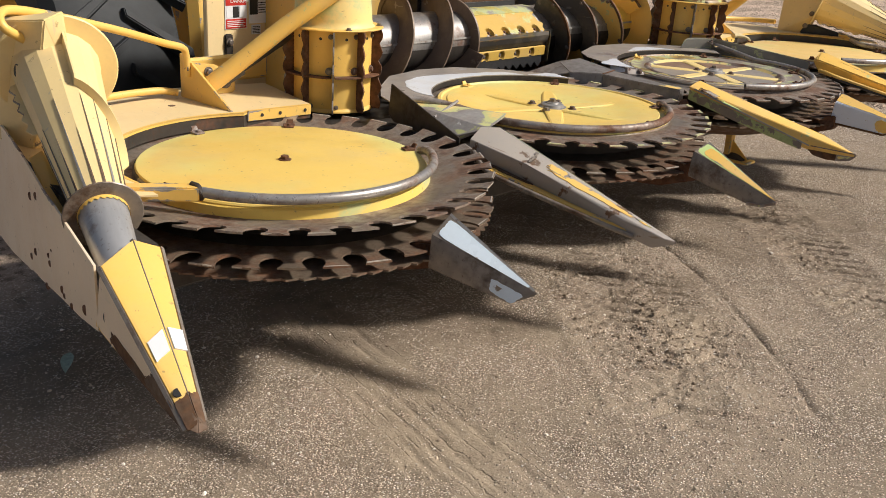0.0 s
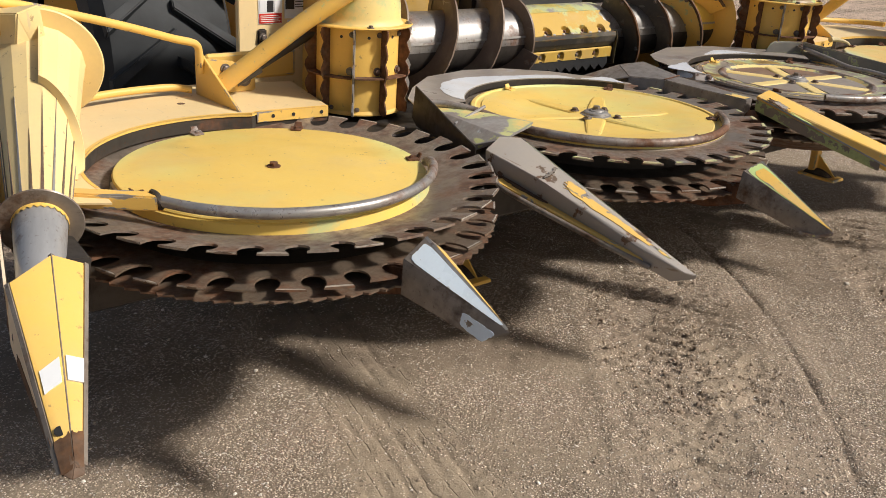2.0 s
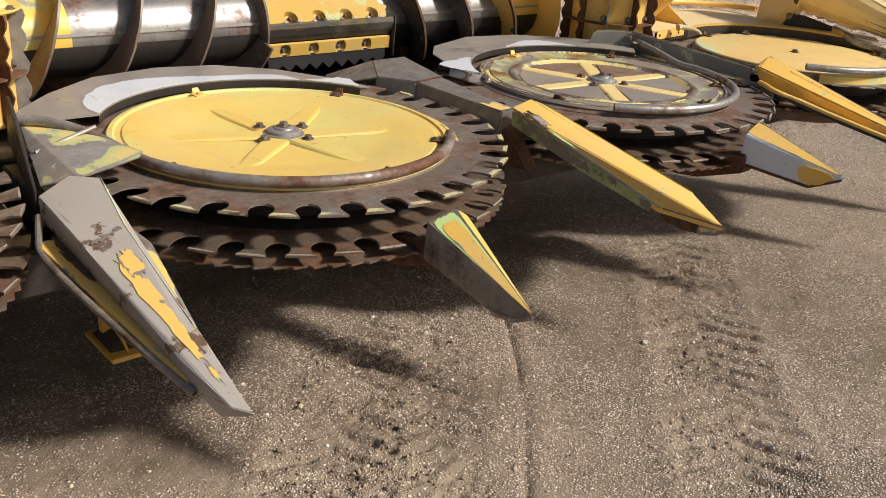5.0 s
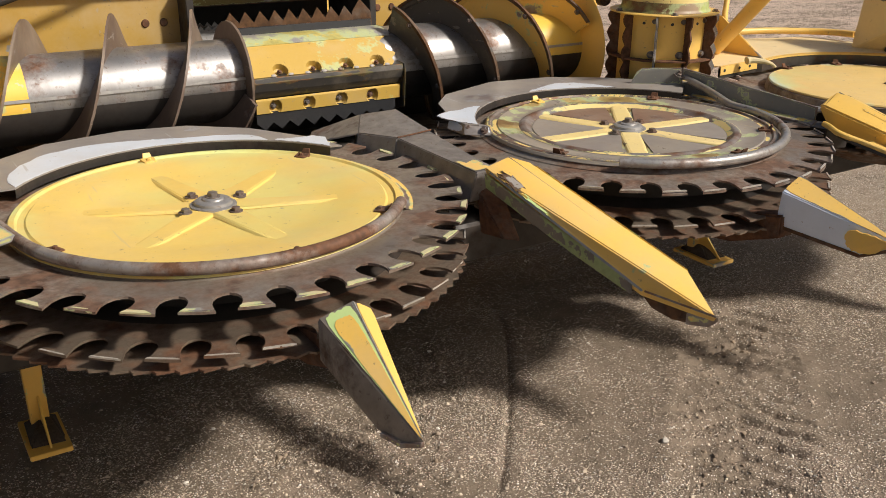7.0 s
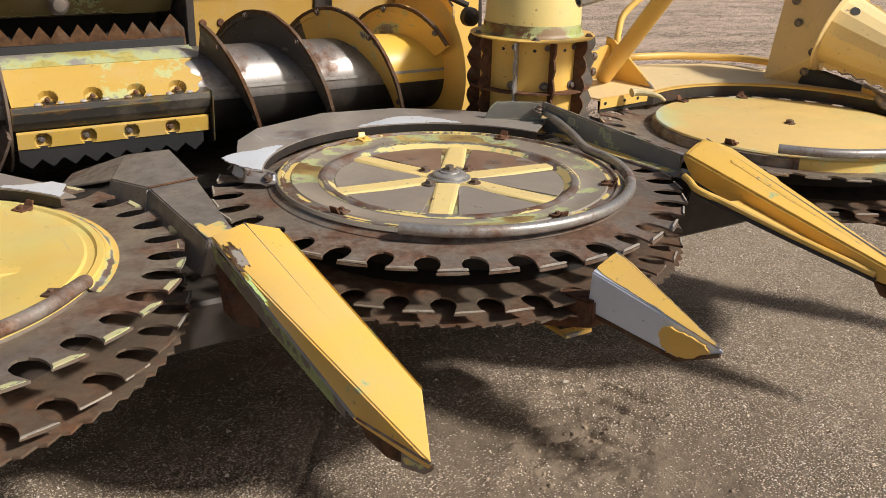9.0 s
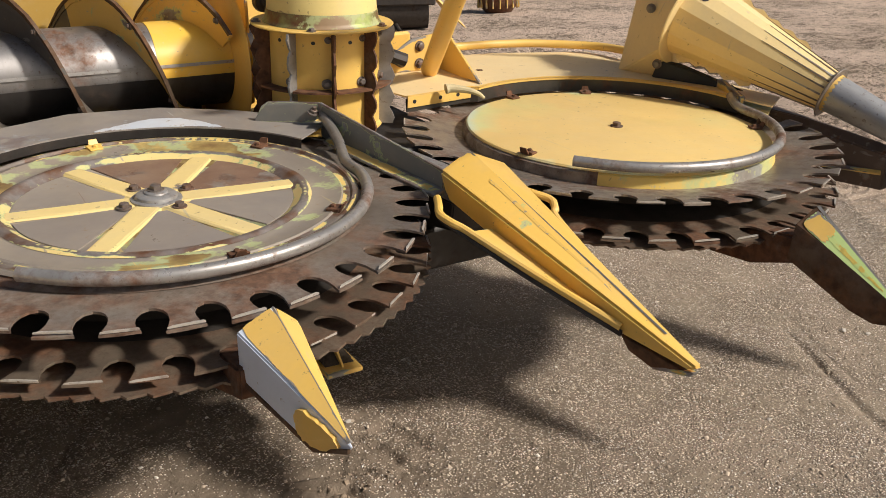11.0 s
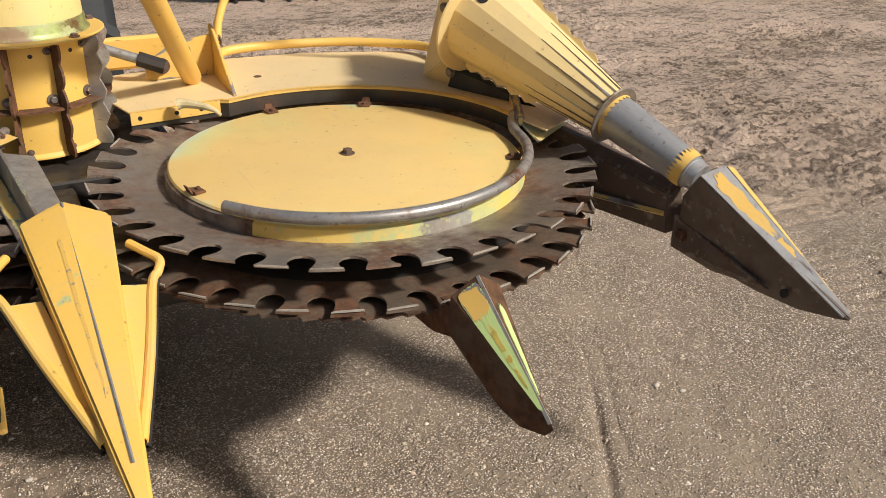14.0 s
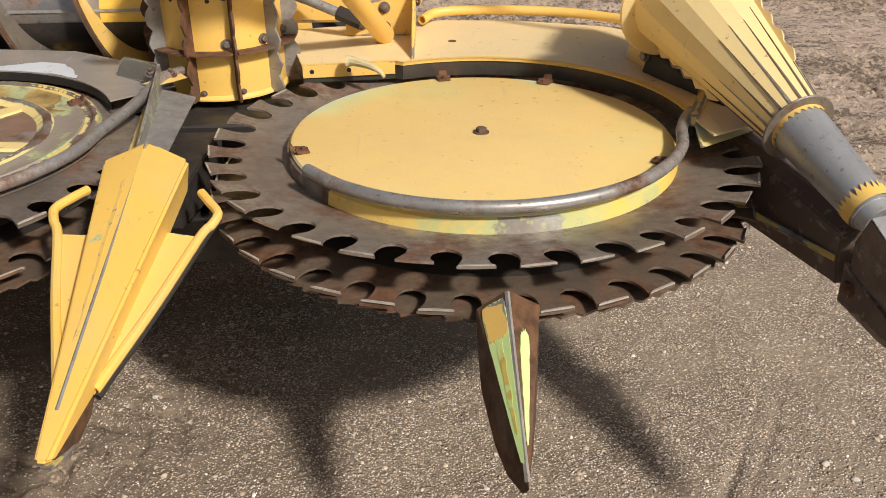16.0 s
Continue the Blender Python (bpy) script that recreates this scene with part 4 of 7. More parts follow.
def strip(a, b, w, h, lift=0.002):
    """Thin worn ridge strip from a to b."""
    a, b = Vector(a), Vector(b)
    d = (b - a).normalized()
    s = d.cross(Vector((0, 0, 1))).normalized() * w / 2
    u = s.cross(d).normalized() * h
    if u.z < 0:
        u = -u
    l = Vector((0, 0, lift))
    return hull([a + s - u + l, a - s - u + l, b + s - u + l, b - s - u + l, a + l + u * 0.4, b + l + u * 0.4], 0)


def patch(parent, name, quad, u0, u1, v0, v1, mat, label="", lift=0.0016, square=5.0, ragged=0.012, seed=1, lean=0.0):
    """Coat of paint left on a folded face. quad: outer top, ridge top, ridge tip, outer tip; u runs from the outer edge to the ridge, v to the tip."""
    rng = random.Random(seed)
    A, B, C, D = (Vector(q) for q in quad)
    nrm = (B - A).cross(D - A).normalized()
    nrm = nrm if nrm.z > 0 else -nrm
    pts, n = [], 44
    for i in range(n):
        a = 2 * math.pi * i / n
        ca, sa = math.cos(a), math.sin(a)
        f = (abs(ca) ** square + abs(sa) ** square) ** (-1 / square)
        u = (u0 + u1) / 2 + (u1 - u0) / 2 * ca * f + rng.uniform(-ragged, ragged)
        v = (v0 + v1) / 2 + (v1 - v0) / 2 * sa * f + rng.uniform(-ragged, ragged) * 0.6
        u += lean * (v - v0)
        pts.append(A.lerp(B, u).lerp(D.lerp(C, u), v))
    bm = bmesh.new()
    top, low = [bm.verts.new(p + nrm * lift) for p in pts], [bm.verts.new(p - nrm * 0.003) for p in pts]
    faces = [bm.faces.new(top), bm.faces.new(low[::-1])]
    for i in range(n):
        bm.faces.new((top[i], low[i], low[(i + 1) % n], top[(i + 1) % n]))
    bmesh.ops.triangulate(bm, faces=faces)
    return part(name, bm, mat, parent, label, smooth=False)


def short_divider(label, ridge, left, right, tip, low, body_mat, ridge_mat, arm_x):
    """Short folded divider before a rotor, on an arm from below; low: points of its lower edge."""
    t = thing("crop_divider", label, "crop divider", "crop dividers")
    r, l, q, n = (Vector(v) for v in (ridge, left, right, tip))
    tl, tr = n.lerp(l, 0.045) - Vector((0, 0, 0.001)), n.lerp(q, 0.045) - Vector((0, 0, 0.001))
    pts = [r, l, q, tl, tr, n, n + Vector((0, 0.01, -0.012)), l + Vector((0.006, 0.012, -0.105)), q + Vector((-0.006, 0.012, -0.105))]
    part("body", wedge(pts + [Vector(v) for v in low], 0.003), body_mat, t)
    part("ridge_strip", strip(r.lerp(n, 0.01), r.lerp(n, 0.96), 0.010, 0.004, 0.0005), ridge_mat, t, "rubbed bare ridge")
    x, yb = arm_x, ridge[1]
    part("arm", hull([(x - 0.03, -0.094, -0.29), (x + 0.03, -0.094, -0.29), (x - 0.03, -0.094, -0.225), (x + 0.03, -0.094, -0.225), (x - 0.03, yb + 0.16, -0.23), (x + 0.03, yb + 0.16, -0.23), (x - 0.03, yb + 0.16, -0.185), (x + 0.03, yb + 0.16, -0.185), (x - 0.035, yb - 0.02, -0.16), (x + 0.035, yb - 0.02, -0.16), (x - 0.035, yb - 0.02, -0.09), (x + 0.035, yb - 0.02, -0.09)], 0.006), m_rust, t, "rusty mounting arm")
    faces = ((l, r, n.lerp(r, 0.02), tl), (q, r, n.lerp(r, 0.02), tr))
    return t, faces


m_limegreen = paint("lime_green_undercoat", (0.58, 0.75, 0.30), worn=(0.78, 0.66, 0.22), amount=0.20, rust=0.0, scale=9, edge=0.0, dusty=0.1)
m_greyblue = paint("pale_blue_coat", (0.70, 0.77, 0.90), worn=(0.52, 0.55, 0.60), amount=0.20, rust=0.0, scale=6, rough=0.4, edge=0.1, dusty=0.15)
m_umber = metal("umber_bare_steel", (0.32, 0.275, 0.23), rust=0.36, rough=0.42, met=0.3, dirt=0.3, stain=(0.12, 0.065, 0.035))
m_ridgesteel = metal("bright_ridge_steel", (0.50, 0.47, 0.43), rust=0.22, rough=0.34, met=0.4, dirt=0.15)

s1, f = short_divider("short crop divider of bare steel with a white-blue face", (0.037, -0.700, -0.010), (-0.028, -0.690, -0.064), (0.098, -0.697, -0.060), (0.047, -1.022, -0.150), ((0.004, -0.88, -0.176), (0.014, -0.955, -0.196), (0.070, -0.90, -0.180)), m_umber, m_ridgesteel, 0.035)
patch(s1, "painted_face", f[0], 0.10, 0.88, 0.04, 0.94, m_skyblue, "pale face with the sky's blue reflection in its colour", seed=3, ragged=0.006, square=9)
patch(s1, "painted_face", f[1], 0.10, 0.84, 0.06, 0.90, m_yellow_worn, "yellow and green worn face", seed=4)
patch(s1, "side_patch", ((0.004, -0.88, -0.176), (0.013, -0.873, -0.111), (0.044, -1.007, -0.147), (0.014, -0.955, -0.196)), 0.06, 0.62, 0.10, 1.0, m_skyblue, "pale blue paint left on the side", 0.004, seed=5, square=8, ragged=0.02)
patch(s1, "rust_patch", ((0.004, -0.88, -0.176), (0.013, -0.873, -0.111), (0.044, -1.007, -0.147), (0.014, -0.955, -0.196)), 0.24, 0.46, 0.30, 0.44, m_umber, "small bare spot", 0.0050, seed=16, square=2.2, ragged=0.05)

s2, f = short_divider("short yellow crop divider with green undercoat showing", (1.528, -0.724, -0.016), (1.458, -0.700, -0.050), (1.572, -0.726, -0.044), (1.508, -1.048, -0.178), ((1.462, -0.88, -0.172), (1.474, -0.945, -0.205), (1.490, -1.00, -0.205), (1.545, -0.90, -0.170)), m_umber, m_ridgesteel, 1.512)
patch(s2, "undercoat", f[0], 0.10, 0.94, 0.02, 0.90, m_limegreen, "light green undercoat", 0.0012, seed=6, square=8)
patch(s2, "painted_face", f[0], 0.17, 0.88, 0.08, 0.99, m_yellow_deep, "yellow painted face", 0.0024, seed=7, square=5)
patch(s2, "painted_face", f[1], 0.03, 0.90, 0.01, 0.97, m_yellow, "yellow painted face", seed=8, square=12, ragged=0.004)
for a, b in (((1.474, -0.945, -0.203), (1.490, -1.000, -0.203)), ((1.490, -1.000, -0.203), (1.506, -1.046, -0.182))):
    part("chin_edge", hull([(px + dx, py, pz + dz) for px, py, pz in (a, b) for dx in (-0.006, 0.002) for dz in (-0.004, 0.007)], 0.001, 1), m_yellow_worn, s2, "chipped yellow lower edge")

s3, f = short_divider("short yellow crop divider with pale blue sides", (3.002, -0.694, 0.014), (2.928, -0.696, -0.022), (3.052, -0.700, -0.028), (2.991, -1.050, -0.086), ((2.934, -0.742, -0.098), (2.945, -0.866, -0.118), (2.972, -0.945, -0.146), (2.982, -1.000, -0.125), (3.02, -0.90, -0.13)), m_greyblue, m_ridgesteel, 2.955)
patch(s3, "painted_face", f[0], 0.10, 0.99, 0.005, 0.985, m_yellow, "yellow painted face", seed=9, square=12, ragged=0.004)
patch(s3, "painted_face", f[1], 0.04, 0.96, 0.01, 0.97, m_yellow, "yellow painted face", seed=10, square=12, ragged=0.004)
patch(s3, "side_patch", ((2.9565, -0.905, -0.132), (2.957, -0.890, -0.072), (2.983, -1.030, -0.087), (2.975, -0.965, -0.138)), -0.02, 1.0, 0.02, 1.02, m_yellow_deep, "yellow paint left near the tip", 0.006, seed=11, square=3.4, ragged=0.045)
for a, b in (((2.934, -0.690, -0.130), (2.970, -0.940, -0.148)), ((2.970, -0.940, -0.149), (2.988, -1.040, -0.098))):
    part("chin_edge", hull([(px + dx, py, pz + dz) for px, py, pz in (a, b) for dx in (-0.004, 0.003) for dz in (-0.004, 0.006)], 0.001, 1), m_darkrust, s3, "rusty torn lower edge")

s4, f = short_divider("short rusty crop divider with lime green paint patches", (4.491, -0.792, -0.006), (4.434, -0.776, -0.056), (4.556, -0.776, -0.050), (4.502, -1.104, -0.212), ((4.440, -0.87, -0.185), (4.458, -0.96, -0.236), (4.474, -1.02, -0.252), (4.494, -1.085, -0.238), (4.535, -0.93, -0.20)), m_darkrust, m_ridgesteel, 4.490)
patch(s4, "painted_face", f[0], 0.10, 0.90, 0.03, 0.90, m_limegreen, "lime green undercoat", 0.0014, seed=14, square=9, ragged=0.01)
patch(s4, "painted_face", f[0], 0.14, 0.88, 0.035, 0.24, m_yellow, "yellow paint left at the top", 0.0020, seed=15, square=7, ragged=0.02)
patch(s4, "painted_face", f[0], 0.36, 0.62, 0.22, 0.74, m_limey, "yellow showing through the lime green", 0.0020, seed=17, square=2.6, ragged=0.05)
patch(s4, "painted_face", f[1], 0.34, 0.74, 0.20, 0.80, m_limegreen, "strip of lime green paint", seed=13, square=4, ragged=0.03)

# worn steel divider between the first two rotors
d2 = thing("crop_divider", "long worn steel crop divider with yellow remains", "crop divider", "crop dividers")
D2 = {"LT": (0.688, -0.202, 0.001), "AP": (0.770, -0.180, 0.032), "RT": (0.826, -0.228, 0.032), "KL": (0.690, -0.471, -0.032), "KR": (0.792, -0.440, -0.010), "FE": (0.714, -0.857, -0.131), "TL": (0.735, -1.008, -0.158), "TR": (0.765, -1.036, -0.166)}
part("body", wedge([*D2.values(), (0.690, -0.205, -0.058), (0.695, -0.471, -0.086), (0.716, -0.84, -0.140), (0.722, -0.902, -0.178), (0.738, -0.965, -0.204), (0.762, -1.030, -0.178), (0.820, -0.23, -0.05), (0.792, -0.45, -0.08), (0.790, -0.90, -0.19)], 0.002), m_greytop, d2)
part("wing_plate", hull([(0.640, -0.30, -0.068), (0.695, -0.30, -0.070), (0.640, -0.30, -0.076), (0.695, -0.30, -0.080), (0.720, -0.87, -0.158), (0.712, -0.88, -0.168), (0.722, -0.88, -0.172)], 0.002), m_yellow, d2, "pale yellow inner wing plate")
patch(d2, "rust_patch", ((0.642, -0.302, -0.067), (0.694, -0.302, -0.069), (0.720, -0.86, -0.156), (0.712, -0.87, -0.160)), 0.55, 1.0, 0.02, 0.30, m_darkrust, "dirt and rust gathered by the fold", 0.003, 2.6, 0.10, 24)
part("wing_bar", tube([(0.675, -0.235, -0.035), (0.655, -0.285, -0.062), (0.640, -0.345, -0.084), (0.652, -0.50, -0.110), (0.690, -0.75, -0.152), (0.716, -0.905, -0.176)], 0.0085, 10), m_umber, d2, "bare brown edge bar")
part("wing_plate", hull([(0.82, -0.27, -0.03), (0.862, -0.42, -0.075), (0.83, -0.30, -0.055), (0.792, -0.86, -0.165), (0.792, -0.85, -0.180), (0.858, -0.43, -0.085)], 0.002), m_yellow_worn, d2)
DF = tuple(D2[n] for n in ("KL", "KR", "TR", "TL"))
patch(d2, "worn_paint", DF, 0.22, 0.66, 0.14, 0.74, m_yellow, "yellow paint left along the ridge", 0.0026, 2.6, 0.05, 21, 0.12)
patch(d2, "worn_paint", DF, 0.40, 0.82, 0.12, 0.27, m_yellow, "yellow paint left along the ridge", 0.0030, 3.0, 0.04, 25)
patch(d2, "worn_paint", DF, 0.46, 0.64, 0.76, 0.84, m_yellow_worn, "yellow paint left by the nose", 0.0026, 2.2, 0.06, 22)
patch(d2, "rust_patch", DF, 0.14, 0.88, -0.012, 0.012, m_umber, "rusty scrape across the fold", 0.0036, 2.2, 0.016, 23)
part("edge_chip", strip(D2["RT"], D2["KR"], 0.008, 0.003, 0.001), m_pale, d2, "pale yellow edge")
part("edge_chip", strip(D2["KR"], Vector(D2["KR"]).lerp(Vector(D2["TR"]), 0.6), 0.006, 0.003, 0.001), m_pale, d2, "pale yellow edge")

m_skirt = paint("peeling_skirt_paint", (0.20, 0.175, 0.15), worn=(0.42, 0.50, 0.24), amount=0.52, rust=0.0, scale=11, edge=0.1)
# flat yellow divider between the middle rotors
d4 = thing("crop_divider", "long flat yellow crop divider with dented chipped edges", "crop divider", "crop dividers")
part("body", wedge([(2.253, -0.281, 0.080), (2.177, -0.270, 0.056), (2.345, -0.262, 0.044), (2.231, -0.865, -0.107), (2.305, -0.88, -0.076), (2.364, -0.878, -0.079), (2.279, -1.051, -0.113), (2.190, -0.28, 0.012), (2.340, -0.27, -0.005), (2.240, -0.85, -0.128), (2.358, -0.86, -0.125), (2.277, -1.045, -0.128)], 0.003), m_yellow_deep, d4)
part("skirt", hull([(2.174, -0.275, 0.046), (2.184, -0.27, -0.005), (2.200, -0.27, -0.005), (2.206, -0.55, -0.075), (2.229, -0.83, -0.100), (2.229, -0.83, -0.132), (2.240, -0.80, -0.132)], 0.002), m_skirt, d4, "peeling green and grey side skirt")
part("nose_box", hull([(2.240, -0.84, -0.118), (2.246, -0.88, -0.150), (2.254, -0.94, -0.158), (2.280, -0.975, -0.160), (2.300, -0.978, -0.152), (2.340, -0.88, -0.145), (2.330, -0.93, -0.146), (2.350, -0.84, -0.110), (2.281, -1.035, -0.124)], 0.003), m_darkrust, d4, "rusty dented box under the nose")
patch(d4, "bare_patch", ((2.180, -0.30, 0.050), (2.253, -0.30, 0.076), (2.305, -0.88, -0.076), (2.231, -0.86, -0.105)), 0.02, 0.40, 0.05, 0.20, m_greytop, "scuffed bare metal", 0.0035, 2.4, 0.06, 31)
patch(d4, "bare_patch", ((2.180, -0.30, 0.050), (2.253, -0.30, 0.076), (2.305, -0.88, -0.076), (2.231, -0.86, -0.105)), 0.00, 0.16, 0.24, 0.42, m_limegreen, "green undercoat at the edge", 0.0035, 2.4, 0.04, 32)
part("nose_tip", hull([(2.262, -0.975, -0.158), (2.262, -0.975, -0.128), (2.310, -0.975, -0.152), (2.310, -0.975, -0.120), (2.276, -1.03, -0.146), (2.290, -1.03, -0.142), (2.282, -1.054, -0.124), (2.284, -1.05, -0.112)], 0.002), m_yellow_worn, d4, "chipped yellow nose block")
part("edge_chip", strip((2.178, -0.30, 0.050), (2.230, -0.862, -0.106), 0.006, 0.004, 0.001), m_steel, d4, "rubbed grey edge")
part("edge_chip", strip((2.232, -0.868, -0.106), (2.279, -1.049, -0.112), 0.005, 0.003, 0.001), m_rustpaint, d4, "rusty chipped edge")
part("edge_chip", strip((2.346, -0.29, 0.040), (2.364, -0.876, -0.078), 0.004, 0.003, 0.001), m_limey, d4, "green undercoat edge")
part("worn_ridge", strip((2.253, -0.283, 0.079), (2.305, -0.88, -0.076), 0.006, 0.002, 0.001), m_steel, d4)

# clean yellow divider with side loops between the last two rotors
d6 = thing("crop_divider", "long bright yellow crop divider with side loops", "crop divider", "crop dividers")
part("body", wedge([(3.719, -0.280, 0.106), (3.720, -0.312, 0.105), (3.622, -0.306, 0.073), (3.815, -0.314, 0.071), (3.640, -0.274, 0.060), (3.797, -0.276, 0.056), (3.630, -0.33, 0.000), (3.806, -0.33, -0.002), (3.644, -0.47, -0.034), (3.793, -0.47, -0.038), (3.690, -0.93, -0.118), (3.752, -0.93, -0.122), (3.712, -1.118, -0.110), (3.736, -1.118, -0.112), (3.740, -1.095, -0.126), (3.714, -1.095, -0.128)], 0.006), m_yellow_deep, d6)
m_scrape = paint("scraped_ridge_paint", YEL, worn=(0.50, 0.42, 0.32), amount=0.44, rust=0.05, scale=42, edge=0.0)
LF = ((3.624, -0.312, 0.073), (3.720, -0.314, 0.105), (3.722, -1.112, -0.109), (3.710, -1.112, -0.112))
patch(d6, "scraped_ridge", LF, 0.66, 0.78, 0.12, 0.90, m_scrape, "paint scraped to grey metal beside the ridge", 0.0008, 3.0, 0.03, 41)
part("ridge_strip", strip((3.719, -0.295, 0.105), (3.724, -1.02, -0.083), 0.0065, 0.002, 0.0030), m_steel, d6, "grey rubbed ridge")
part("side_plate", hull([(3.572, -0.512, -0.008), (3.640, -0.508, -0.014), (3.572, -0.512, -0.014), (3.640, -0.508, -0.022), (3.690, -0.925, -0.100), (3.704, -0.925, -0.104), (3.698, -0.925, -0.112)], 0.0015), m_yellow_deep, d6)
part("side_plate", hull([(3.858, -0.488, -0.034), (3.790, -0.486, -0.022), (3.858, -0.488, -0.040), (3.790, -0.486, -0.030), (3.752, -0.925, -0.112), (3.738, -0.925, -0.106), (3.744, -0.925, -0.118)], 0.0015), m_yellow_deep, d6)
part("side_loop", tube([(3.588, -0.344, 0.018), (3.566, -0.386, 0.017), (3.543, -0.430, 0.012), (3.552, -0.470, 0.002), (3.572, -0.515, -0.010), (3.622, -0.70, -0.052), (3.690, -0.925, -0.102)], 0.0105, 10), m_yellow_deep, d6)
part("side_loop", tube([(3.840, -0.343, 0.004), (3.866, -0.384, -0.003), (3.890, -0.424, -0.011), (3.880, -0.455, -0.024), (3.860, -0.488, -0.036), (3.812, -0.70, -0.073), (3.752, -0.925, -0.114)], 0.0105, 10), m_yellow_deep, d6)
part("loop_edge", tube([(3.540, -0.435, 0.003), (3.566, -0.518, -0.021), (3.616, -0.702, -0.063), (3.686, -0.93, -0.113)], 0.007, 8), m_dark, d6, "dark edge under the side loop")
part("loop_edge", tube([(3.894, -0.430, -0.022), (3.866, -0.490, -0.047), (3.818, -0.702, -0.084), (3.757, -0.93, -0.125)], 0.007, 8), m_dark, d6, "dark edge under the side loop")
part("nose_shoe", hull([(3.698, -0.915, -0.124), (3.748, -0.915, -0.126), (3.708, -0.935, -0.158), (3.742, -0.935, -0.160), (3.712, -1.0, -0.168), (3.738, -1.0, -0.168), (3.716, -1.085, -0.134), (3.734, -1.085, -0.134)], 0.002), m_darkrust, d6, "rusty worn nose shoe")
part("chin_edge", hull([(3.712, -1.0, -0.171), (3.738, -1.0, -0.171), (3.712, -1.005, -0.158), (3.738, -1.005, -0.158), (3.716, -1.11, -0.126), (3.734, -1.11, -0.126), (3.716, -1.10, -0.140), (3.734, -1.10, -0.140)], 0.002), m_yellow_worn, d6, "chipped yellow chin edge")


m_brightsteel = metal("bright_rubbed_steel", (0.56, 0.555, 0.55), rust=0.16, rough=0.35, met=0.3, dirt=0.15)
e8 = thing("crop_divider", "rusty end crop divider with yellow paint remains", "crop divider", "crop dividers")
part("body", wedge([(5.244, -0.620, 0.036), (5.262, -0.548, -0.050), (5.314, -0.635, 0.060), (5.360, -0.622, 0.040), (5.400, -0.58, -0.01), (5.266, -0.545, -0.10), (5.274, -0.530, -0.198), (5.40, -0.53, -0.17), (5.316, -0.64, -0.231), (5.330, -0.80, -0.240), (5.348, -0.92, -0.236), (5.366, -1.02, -0.216), (5.384, -1.050, -0.196), (5.378, -1.062, -0.205), (5.402, -1.0, -0.210), (5.412, -0.88, -0.214)], 0.003), m_rustpaint, e8)


def end_face(a, b, c, d, lift, mat, name, label=""):
    q = [Vector(v) for v in (a, b, c, d)]
    n = (q[1] - q[0]).cross(q[3] - q[0]).normalized()
    n = n if n.z > 0 else -n
    part(name, hull([v + n * lift for v in q] + [v - n * 0.006 for v in q], 0.0005, 1), mat, e8, label)


EL, ER, TR, TL = Vector((5.246, -0.622, 0.037)), Vector((5.313, -0.636, 0.060)), Vector((5.386, -1.044, -0.192)), Vector((5.370, -1.040, -0.203))
end_face(EL, ER, TR, TL, 0.003, m_brightsteel, "top_face", "bare steel top with yellow streaks")


EF = (EL, ER, TR, TL)
patch(e8, "yellow_streak", EF, 0.14, 0.74, 0.02, 0.46, m_yellow, "worn yellow streak", 0.0042, 3.0, 0.06, 51, 0.18)
patch(e8, "yellow_streak", EF, 0.30, 0.86, 0.47, 0.64, m_yellow, "worn yellow patch", 0.0042, 3.2, 0.05, 52)
patch(e8, "yellow_streak", EF, 0.52, 0.80, 0.66, 0.74, m_yellow_worn, "worn yellow patch", 0.0042, 3.0, 0.05, 53)
part("side_face", hull([(5.318, -0.634, 0.061), (5.360, -0.622, 0.043), (5.389, -1.03, -0.188), (5.400, -1.00, -0.203), (5.35, -0.62, 0.03)], 0.001), m_yellow, e8)
part("lower_plate", hull([(5.258, -0.53, -0.11), (5.262, -0.525, -0.212), (5.272, -0.525, -0.212), (5.268, -0.53, -0.11), (5.322, -0.85, -0.205), (5.312, -0.85, -0.205), (5.300, -0.66, -0.238)], 0.002), m_rustpaint, e8)
bolt(e8, (5.270, -0.56, -0.160), (-1, 0.15, 0), 0.015, m_rust)
part("peg_hole", moved(lathe([(0, 0.002), (0.012, 0.002), (0.012, -0.004), (0, -0.004)], 16), Matrix.Translation((5.3215, -0.895, -0.196)) @ Matrix.Rotation(radians(-80), 4, "Y")), m_black, e8)

e0 = thing("crop_divider", "faded yellow end crop divider with white label stickers", "crop divider", "crop dividers")
B0 = [(-0.808, -0.468, 0.040), (-0.908, -0.497, 0.006), (-0.742, -0.478, 0.008), (-0.908, -0.455, -0.160), (-0.742, -0.45, -0.12), (-0.934, -0.910, -0.186), (-0.958, -0.908, -0.200), (-0.918, -0.912, -0.194), (-0.945, -0.930, -0.202), (-0.925, -0.930, -0.200), (-0.945, -0.80, -0.212), (-0.900, -0.80, -0.20)]
part("body", wedge(B0), m_yellow, e0)
SIDE = ((-0.9085, -0.462, -0.152), (-0.909, -0.497, 0.002), (-0.957, -0.905, -0.200), (-0.946, -0.84, -0.210))
patch(e0, "faded_side", SIDE, 0.0, 0.97, 0.02, 0.97, m_panel, "cream faded side face", 0.0025, 14.0, 0.004, 60)
for a, b in ((B0[0], B0[5]), (B0[1], B0[6]), (B0[2], B0[7])):
    part("ridge_strip", strip(a, b, 0.014, 0.005, -0.001), m_umber, e0, "rubbed bare brown ridge")
patch(e0, "rust_patch", SIDE, -0.02, 0.34, 0.22, 1.02, m_darkrust, "brown rust along the lower side", 0.0042, 4.0, 0.04, 61)
